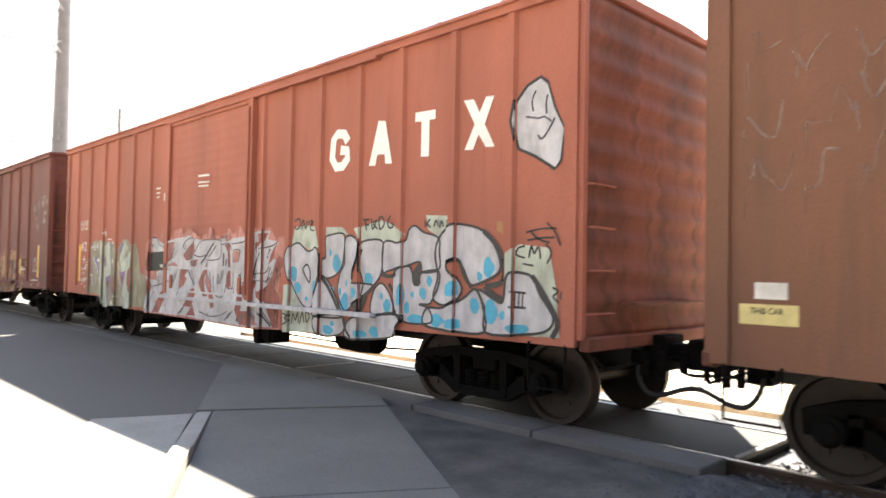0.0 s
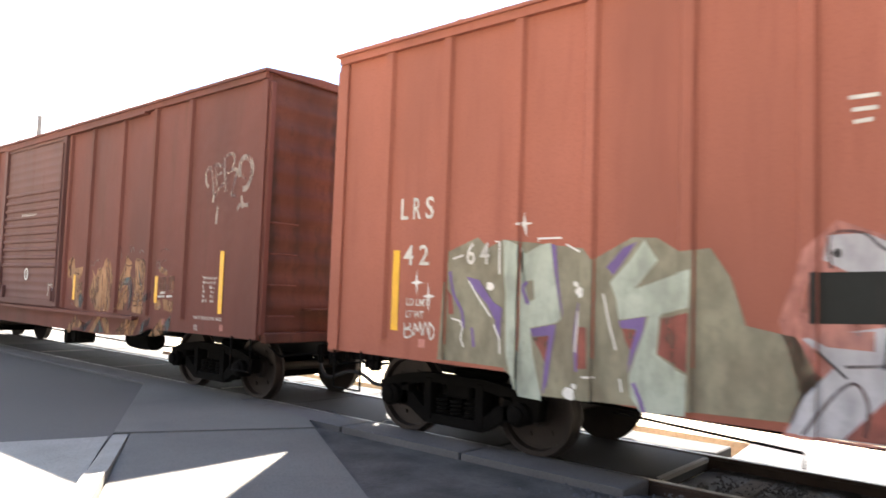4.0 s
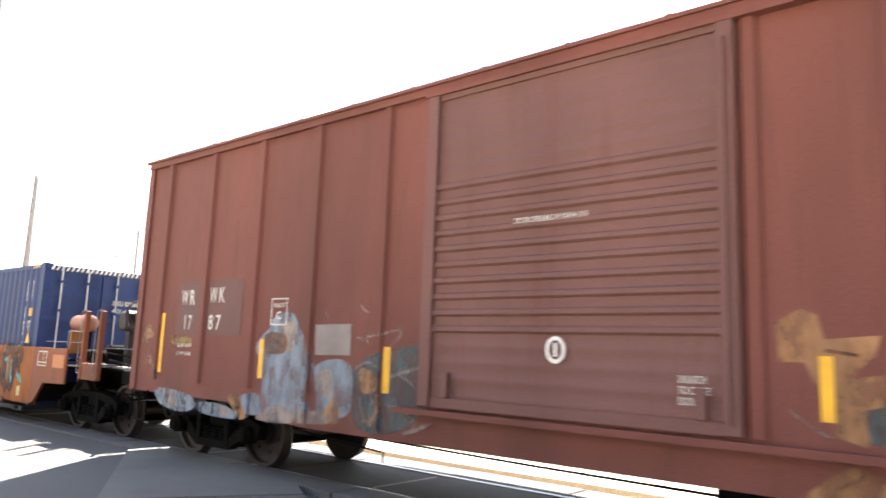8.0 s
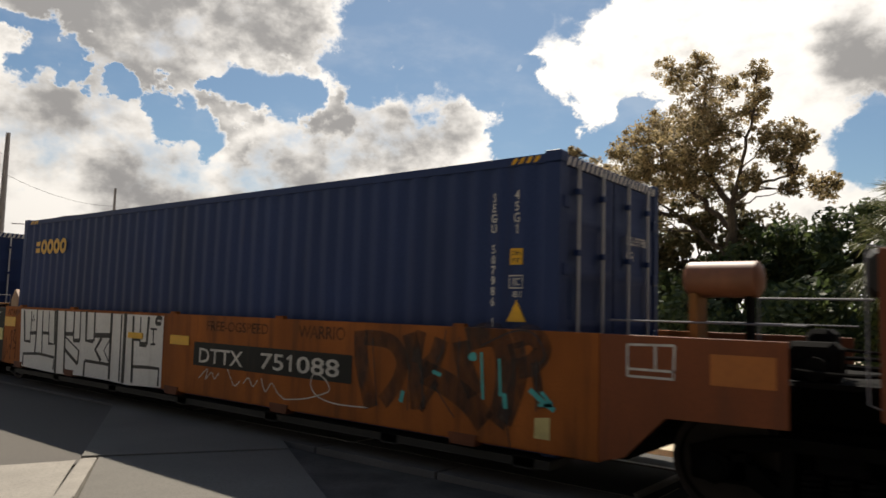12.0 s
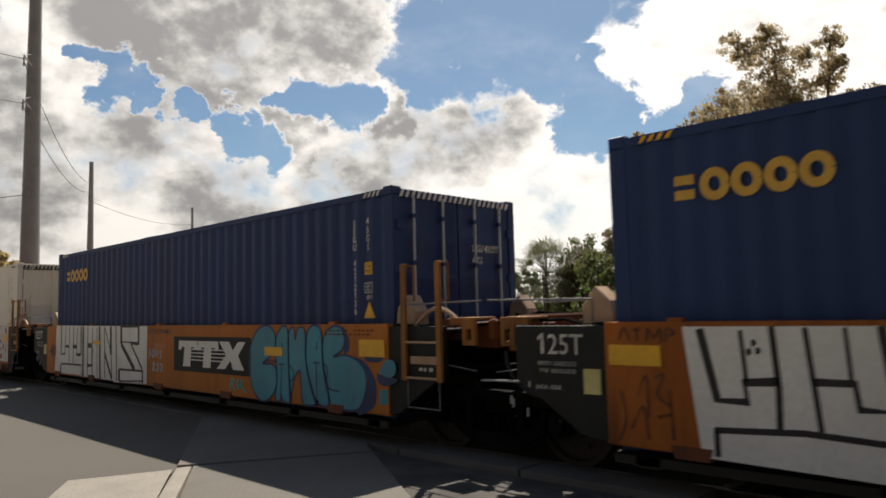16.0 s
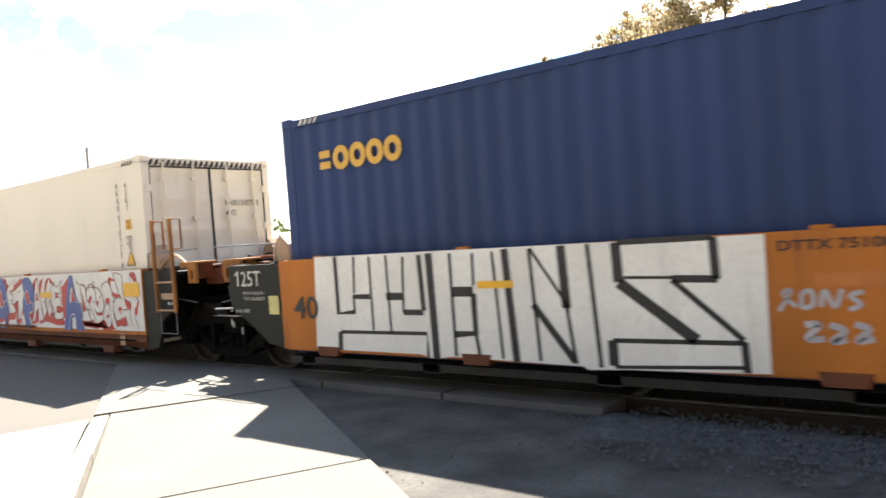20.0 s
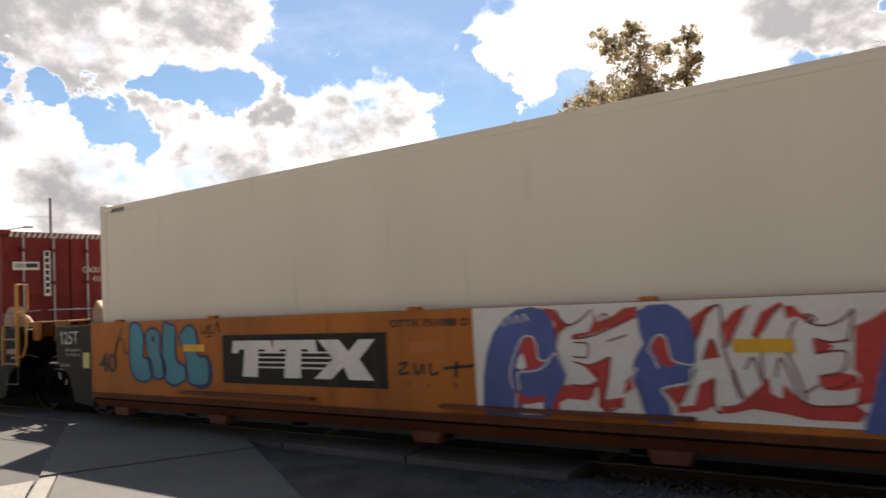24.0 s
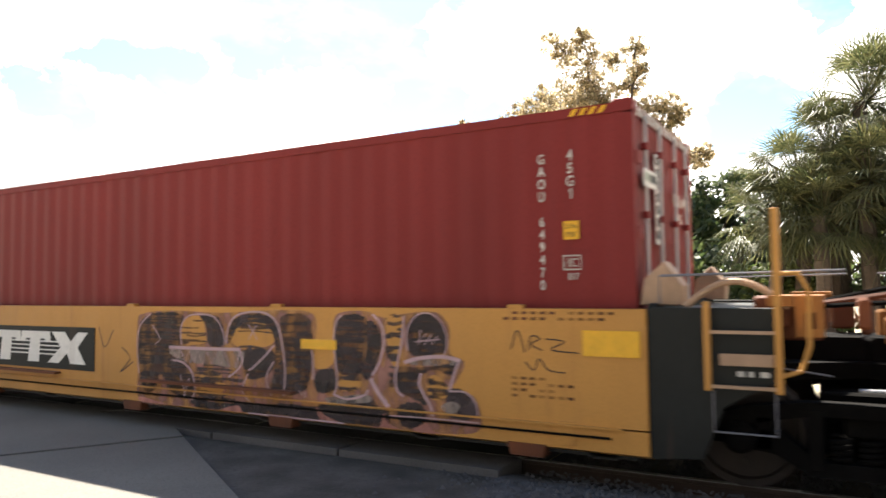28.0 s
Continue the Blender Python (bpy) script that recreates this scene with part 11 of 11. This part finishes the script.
def open_tree(x, y, tips, leaf, label, seed, n=1500, size=0.085):
    """An open tree: a forked trunk whose limbs carry the tufts (dx, z, radius) given."""
    rnd = random.Random(seed)
    t = thing("tree", pose(x, y, -0.1), label, "tree", "trees behind the railway")
    tm, cm = M(), M()
    low = limb(tm, (0, 0, 0), (0.2, 0, 6.4), 0.30, 0.16, rnd, 6, 0.012)
    forks = [low[-1], low[-2], low[-3]]
    for a, r0, r1, way in ((0, 0.14, 0.04, ((-0.6, 0.2, 7.5), (-0.8, 0.2, 10.6), (-0.9, 0.1, 12.0))), (0, 0.10, 0.03, ((0.65, -0.2, 7.7), (1.15, -0.3, 9.9), (1.3, -0.3, 11.4))),
                          (0, 0.08, 0.03, ((1.5, -0.5, 7.1), (2.7, -0.6, 7.3))), (1, 0.12, 0.04, ((-1.4, 0.4, 7.0), (-2.7, 0.6, 8.2), (-3.2, 0.6, 9.8))), (2, 0.09, 0.03, ((-2.2, 0.8, 6.2), (-4.2, 1.0, 7.6)))):
        p = forks[a]
        for k, q in enumerate(way):
            ra, rb = r0 + (r1 - r0) * k / len(way), r0 + (r1 - r0) * (k + 1) / len(way)
            pts = limb(tm, p, q, ra, rb, rnd, 5, 0.03)
            forks += [pts[3], pts[-1]]
            p = pts[-1]
    for dx, z, r in tips:
        tip = Vector((dx, rnd.uniform(-1.2, 1.2), z))
        best = min((f for f in forks if f.z < z - 0.1), key=lambda f: (f - tip).length, default=Vector((0, 0, 5)))
        pts = limb(tm, best, tip, 0.035, 0.010, rnd, 5, 0.06)
        for k in range(22):
            q = tip + Vector((rnd.gauss(0, 0.62), rnd.gauss(0, 0.9), rnd.gauss(0, 0.62))) * r
            limb(tm, pts[-2], q, 0.014, 0.005, rnd, 3, 0.08)
            leaf_cloud(cm, q, r * rnd.uniform(0.25, 0.55), int(n * r / 26), rnd, size)
        leaf_cloud(cm, tip, r * 1.5, int(n * r * 0.3), rnd, size)
    part("trunk", tm, BARK, t)
    part("crown", cm, leaf, t, smooth=0)
    return t


open_tree(-8.8, 29.5, [(-0.9, 12.4, 0.41), (-1.8, 11.9, 0.52), (-0.8, 11.3, 0.68), (1.3, 11.7, 0.38), (1.6, 10.4, 0.34), (0.7, 10.4, 0.46), (0.0, 11.6, 0.34), (-1.5, 10.5, 0.63), (-0.6, 9.9, 0.78), (0.1, 9.4, 0.60), (-3.0, 10.2, 0.68), (-3.7, 9.6, 0.69), (-2.4, 9.3, 0.66), (-4.8, 9.2, 0.42), (-4.3, 8.5, 0.76), (-3.0, 8.4, 0.75), (-1.8, 8.6, 0.71), (-6.2, 8.5, 0.38), (-5.2, 8.0, 0.59), (-3.6, 7.5, 0.73), (-1.0, 8.7, 0.82), (-0.2, 8.1, 0.69), (-1.2, 7.6, 0.76), (-2.4, 7.5, 0.73), (1.7, 8.8, 0.49), (2.6, 8.9, 0.47), (3.0, 8.4, 0.37), (2.4, 8.0, 0.42), (2.6, 7.5, 0.33), (3.5, 7.0, 0.47), (2.7, 6.7, 0.28), (1.3, 7.2, 0.40), (3.9, 7.0, 0.18), (-7.1, 6.5, 0.36), (-6.8, 7.0, 0.36), (-6.2, 7.0, 0.5), (-5.7, 6.6, 0.55), (-5.9, 5.6, 0.5), (-5.4, 7.3, 0.5), (-4.9, 6.2, 0.7), (-4.2, 6.5, 0.65), (-6.3, 9.0, 0.28), (-3.6, 6.3, 0.8)], LEAF_AUTUMN, "tall open tree with thinning brown-gold autumn leaves", 11, 2500, 0.066)
for i, (x, y, h, s) in enumerate([(-14.2, 31.8, 5.4, 1.8), (-12.6, 31.5, 6.6, 2.0), (-10.9, 31.0, 7.8, 1.8), (-9.2, 31.2, 8.2, 1.9), (-7.6, 31.4, 6.6, 1.8)]):
    tree(x, y, h, s, LEAF_OLIVE, "thin brownish-green tree in the wood's edge", 90 + i, 5200, 0.13, 0.05, 30)
for i, (x, y, h, s) in enumerate([(-7.6, 28.5, 5.4, 2.2), (-5.6, 29, 5.7, 2.4), (-3.4, 28, 6.2, 2.4), (-0.6, 27, 6.2, 2.8), (2.2, 27, 6.6, 3.0), (6.0, 28, 7.0, 3.2), (10, 29, 7.5, 3.4), (-11.0, 29, 3.6, 2.2)]):
    tree(x, y, h, s, LEAF_DARK, "dense dark green tree in the wood's edge", 30 + i, 8000, 0.15, 0.05, 32)
tree(-20.2, 33.5, 5.0, 1.7, LEAF_MID, "small thin green tree beyond the verge", 8, 2600, 0.13, 0.25, 20)
for i, (x, y, h, s) in enumerate([(0.5, 22, 6.6, 2.0), (-0.4, 22.8, 5.5, 1.9), (-1.2, 22, 4.5, 1.9), (-1.9, 21.6, 3.5, 1.7), (-0.6, 21.2, 3.5, 1.8), (0.5, 21.4, 4.4, 1.9), (2.0, 22.5, 7.6, 2.1), (3.4, 22, 6.0, 2.0), (1.2, 23.5, 5.2, 1.9), (-0.2, 23.8, 4.6, 1.8), (1.5, 21.6, 3.2, 1.8)]):
    palm(x, y, h, 3 + i, "cabbage palm with drooping fan fronds", s)
for i, (x, y, z, r) in enumerate([(-12.5, 27.5, 1.8, 1.6), (-10.0, 26.5, 2.2, 1.8), (-7.5, 25.5, 2.6, 1.9), (-4.5, 24.5, 2.8, 2.0), (-2.4, 22.8, 2.2, 1.2), (2, 23.6, 2.8, 2.0), (5.4, 23.5, 3.0, 2.2), (-16.5, 31, 2.2, 1.9), (9, 24.5, 3.0, 2.3), (-19, 32, 2.0, 2.0)]):
    bush(x, y, z, r, LEAF_MID if i in (4, 7, 9, 0) else LEAF_DARK, "dense green undergrowth below the trees", 60 + i)
palm(-26.3, 36.6, 3.8, 41, "bushy cabbage palm beyond the verge", 2.7)
palm(-25.2, 37.2, 2.9, 42, "bushy cabbage palm beyond the verge", 1.7)
tree(-22.8, 37.4, 6.6, 2.3, LEAF_OLIVE, "small thin brownish-green tree beyond the verge", 43, 7000, 0.11, 0.05, 34)
tree(-24.9, 38.2, 6.2, 2.0, LEAF_MID, "small thin green tree beyond the verge", 47, 6000, 0.11, 0.05, 30)
tree(-33.5, 39.0, 3.4, 1.6, LEAF_MID, "small thin green tree beyond the verge", 44, 2600, 0.12, 0.2, 20)
tree(-30.2, 39.2, 5.0, 1.3, LEAF_DARK, "small dark green tree beyond the verge", 45, 2600, 0.13, 0.2, 20)
tree(-72.0, 17.6, 8.0, 3.0, LEAF_AUTUMN, "far autumn-brown tree beside the street", 46, 3000, 0.3, 0.2, 22)
for i, (x, y) in enumerate([(-29, 38), (-35, 40), (-24, 36), (-40, 42), (-26.5, 37.5), (-21, 35.5), (-18.5, 34.5)]):
    bush(x, y, 1.7, 2.0, LEAF_MID, "dense green undergrowth below the trees", 80 + i, 1500, 0.16)
# far woods along the horizon
rnd = random.Random(21)
wm = M()
for i in range(420):
    a = rnd.uniform(-2.0, 1.4)
    d = rnd.uniform(130, 190)
    leaf_cloud(wm, (d * math.sin(a), d * math.cos(a), rnd.uniform(0.5, 6.5)), 3.2, 26, rnd, 0.9)
tagged(part("far_woods", wm, LEAF_DARK, None, "distant dark band of woodland on the horizon", 0), category="woods", kind="stuff")
# thin grass on the far verge
gm = M()
for i in range(16000):
    x, y = rnd.uniform(-30, 12), rnd.uniform(10.2, 30)
    if noise.noise((x * 0.25, y * 0.25, 7)) < -0.05:
        continue
    h, a = rnd.uniform(0.03, 0.12), rnd.uniform(0, 6.28)
    w = 0.012
    gm.add([(x - w * math.cos(a), y - w * math.sin(a), -0.05), (x + w * math.cos(a), y + w * math.sin(a), -0.05), (x + rnd.uniform(-.03, .03), y + rnd.uniform(-.03, .03), -0.05 + h)], [(0, 1, 2)])
tagged(part("verge_grass", gm, GRASS, None, "thin dry grass on the sandy verge", 0), category="grass", kind="stuff")


def pole(x, y, z, r0, r1, label, arms, name="utility_pole"):
    p = thing(name, pose(x, y, -0.1), label, "utility pole", "poles along the line")
    part("shaft", M().cyl((0, 0, 0), (0, 0, z), r0, 16, r1), POLE, p)
    for h, kind in arms:
        m = M()
        if kind == "peg":
            m.cyl((0, 0, h), (0.55, -0.3, h + 0.02), 0.03, 6).lathe((0.55, -0.3, h - 0.05), (0.55, -0.3, h + 0.25), [(0, 0.05), (0.2, 0.09), (0.5, 0.06), (0.7, 0.09), (1, 0.04)], 8)
        else:
            m.tube([(0, 0, h), (1.0, -0.55, h + 0.06), (1.9, -1.05, h + 0.1)], 0.045, 6)
            m.tube([(0, 0, h + 0.95), (1.9, -1.05, h + 0.1)], 0.02, 5)
            m.tube([(1.85, -1.02, h + 0.1), (1.9, -1.05, h - 0.5)], 0.05, 6)
        part("arm", m, POLE, p)
    return p


pole(-44.6, 12.5, 30, 0.56, 0.22, "tall grey steel transmission pole with side arms", [(16.2, "arm"), (13.7, "arm"), (10.3, "peg"), (9.55, "peg"), (8.8, "peg")])
p2 = pole(-76.5, 27.0, 18.0, 0.42, 0.2, "grey steel utility pole with short pegs", [(15.6, "peg"), (14.7, "peg"), (13.9, "peg")])
pole(-97.5, 48.5, 17.6, 0.24, 0.16, "thin distant utility pole", [])
lamp = thing("street_lamp", pose(-76, 30.0, -0.1), "far street lamp with a long curved arm", "street lamp")
part("shaft", M().cyl((0, 0, 0), (0, 0, 9.6), 0.11, 10, 0.07), POLE, lamp)
part("arm", M().tube([(0, 0, 9.4), (1.4, 2.0, 10.2), (2.8, 4.0, 10.6)], 0.06, 6).tube([(0, 0, 9.2), (-1.2, -1.8, 9.2)], 0.05, 6), POLE, lamp)
part("lantern", M().box(2.5, 3.3, 3.8, 4.5, 10.5, 10.65, 0.03), POLE, lamp)

for i, (a, b, sag) in enumerate([((-42.7, 11.4, 16.0), (-74.8, 26.0, 15.4), 1.2), ((-42.7, 11.4, 13.5), (-74.8, 26.0, 14.4), 1.2), ((-42.7, 11.4, 16.0), (-30, -30, 18), 1.5), ((-42.7, 11.4, 13.5), (-30, -30, 15.6), 1.5), ((-44.5, 12.4, 8.8), (-60, -8, 8.5), 0.8), ((-76.5, 27, 13.8), (-97.5, 48.5, 15), 0.8)]):
    a, b = Vector(a), Vector(b)
    pts = [a.lerp(b, k / 14) - Vector((0, 0, sag * 4 * (k / 14) * (1 - k / 14))) for k in range(15)]
    tagged(part("power_line", M().tube(pts, 0.022, 5), BLACK, None, "thin sagging overhead power line"), category="cable", group="overhead lines")


def shed(x, y, w, d, h, yaw, label):
    b = thing("building", pose(x, y, -0.1, 0, 0, yaw), label, "building")
    wl = part("wall", M().box(-w / 2, w / 2, -d / 2, d / 2, 0, h), SHEETING, b)
    part("roof", M().prism([(-d / 2 - 0.4, h), (0, h + 0.9), (d / 2 + 0.4, h), (d / 2 + 0.4, h - 0.15), (0, h + 0.7), (-d / 2 - 0.4, h - 0.15)], "x", -w / 2 - 0.4, w / 2 + 0.4), CREAM, b, "pale sheet metal roof")
    for i in range(int(w / 4)):
        x0 = -w / 2 + 1 + i * 4
        wn = part("window", M().box(x0, x0 + 1.6, -d / 2 - 0.04, -d / 2 + 0.02, h * 0.4, h * 0.75), BLACK, wl, "dark window")
    part("door", M().box(w / 2 - 3.2, w / 2 - 0.6, -d / 2 - 0.05, -d / 2 + 0.02, 0, h * 0.7, 0.02), POLE, b)
    return b


shed(-88, 88, 24, 14, 3.6, 40, "low grey metal warehouse far behind the railway")
shed(-95, 60, 18, 12, 4.8, 30, "low pale warehouse by the far street")


# ---- closing: what moves ----
def motions():
    run = [
        (0, -0.00),
        (0.5, 1.67),
        (1, 3.29),
        (1.5, 4.87),
        (2, 6.45),
        (2.5, 8.03),
        (3, 9.63),
        (3.5, 11.23),
        (4, 12.84),
        (4.5, 14.43),
        (5, 16.00),
        (5.5, 17.54),
        (6, 19.10),
        (6.5, 20.66),
        (7, 22.25),
        (7.5, 23.84),
        (8, 25.45),
        (8.5, 27.03),
        (9, 28.58),
        (9.5, 30.13),
        (10, 31.67),
        (10.5, 33.19),
        (11, 34.70),
        (11.5, 36.26),
        (12, 37.84),
        (12.5, 39.39),
        (13, 40.93),
        (13.5, 42.43),
        (14, 43.92),
        (14.5, 45.39),
        (15, 46.87),
        (15.5, 48.35),
        (16, 49.84),
        (16.5, 51.33),
        (17, 52.80),
        (17.5, 54.27),
        (18, 55.73),
        (18.5, 57.20),
        (19, 58.68),
        (19.5, 60.18),
        (20, 61.68),
        (20.5, 63.19),
        (21, 64.70),
        (21.5, 66.22),
        (22, 67.74),
        (22.5, 69.27),
        (23, 70.79),
        (23.5, 72.33),
        (24, 73.87),
        (24.5, 75.38),
        (25, 76.87),
        (25.5, 78.36),
        (26, 79.85),
        (26.5, 81.34),
        (27, 82.84),
        (27.5, 84.36),
        (28, 85.91),
    ]
    ts, ss = np.array([r[0] for r in run]), np.array([r[1] for r in run])
    for ob, x in MOVERS:
        walk(ob, [(t, pose(x + s, TRACK, 0)) for t, s in run])
    for ob, r, (x, y, z) in AXLES:
        rows = []
        for i in range(29 * 5 - 4):
            t = i * 0.2
            s = float(np.interp(t, ts, ss))
            rows.append((t, pose(x, y, z, 0, math.degrees(s / r), 0)))
        walk(ob, rows)


motions()
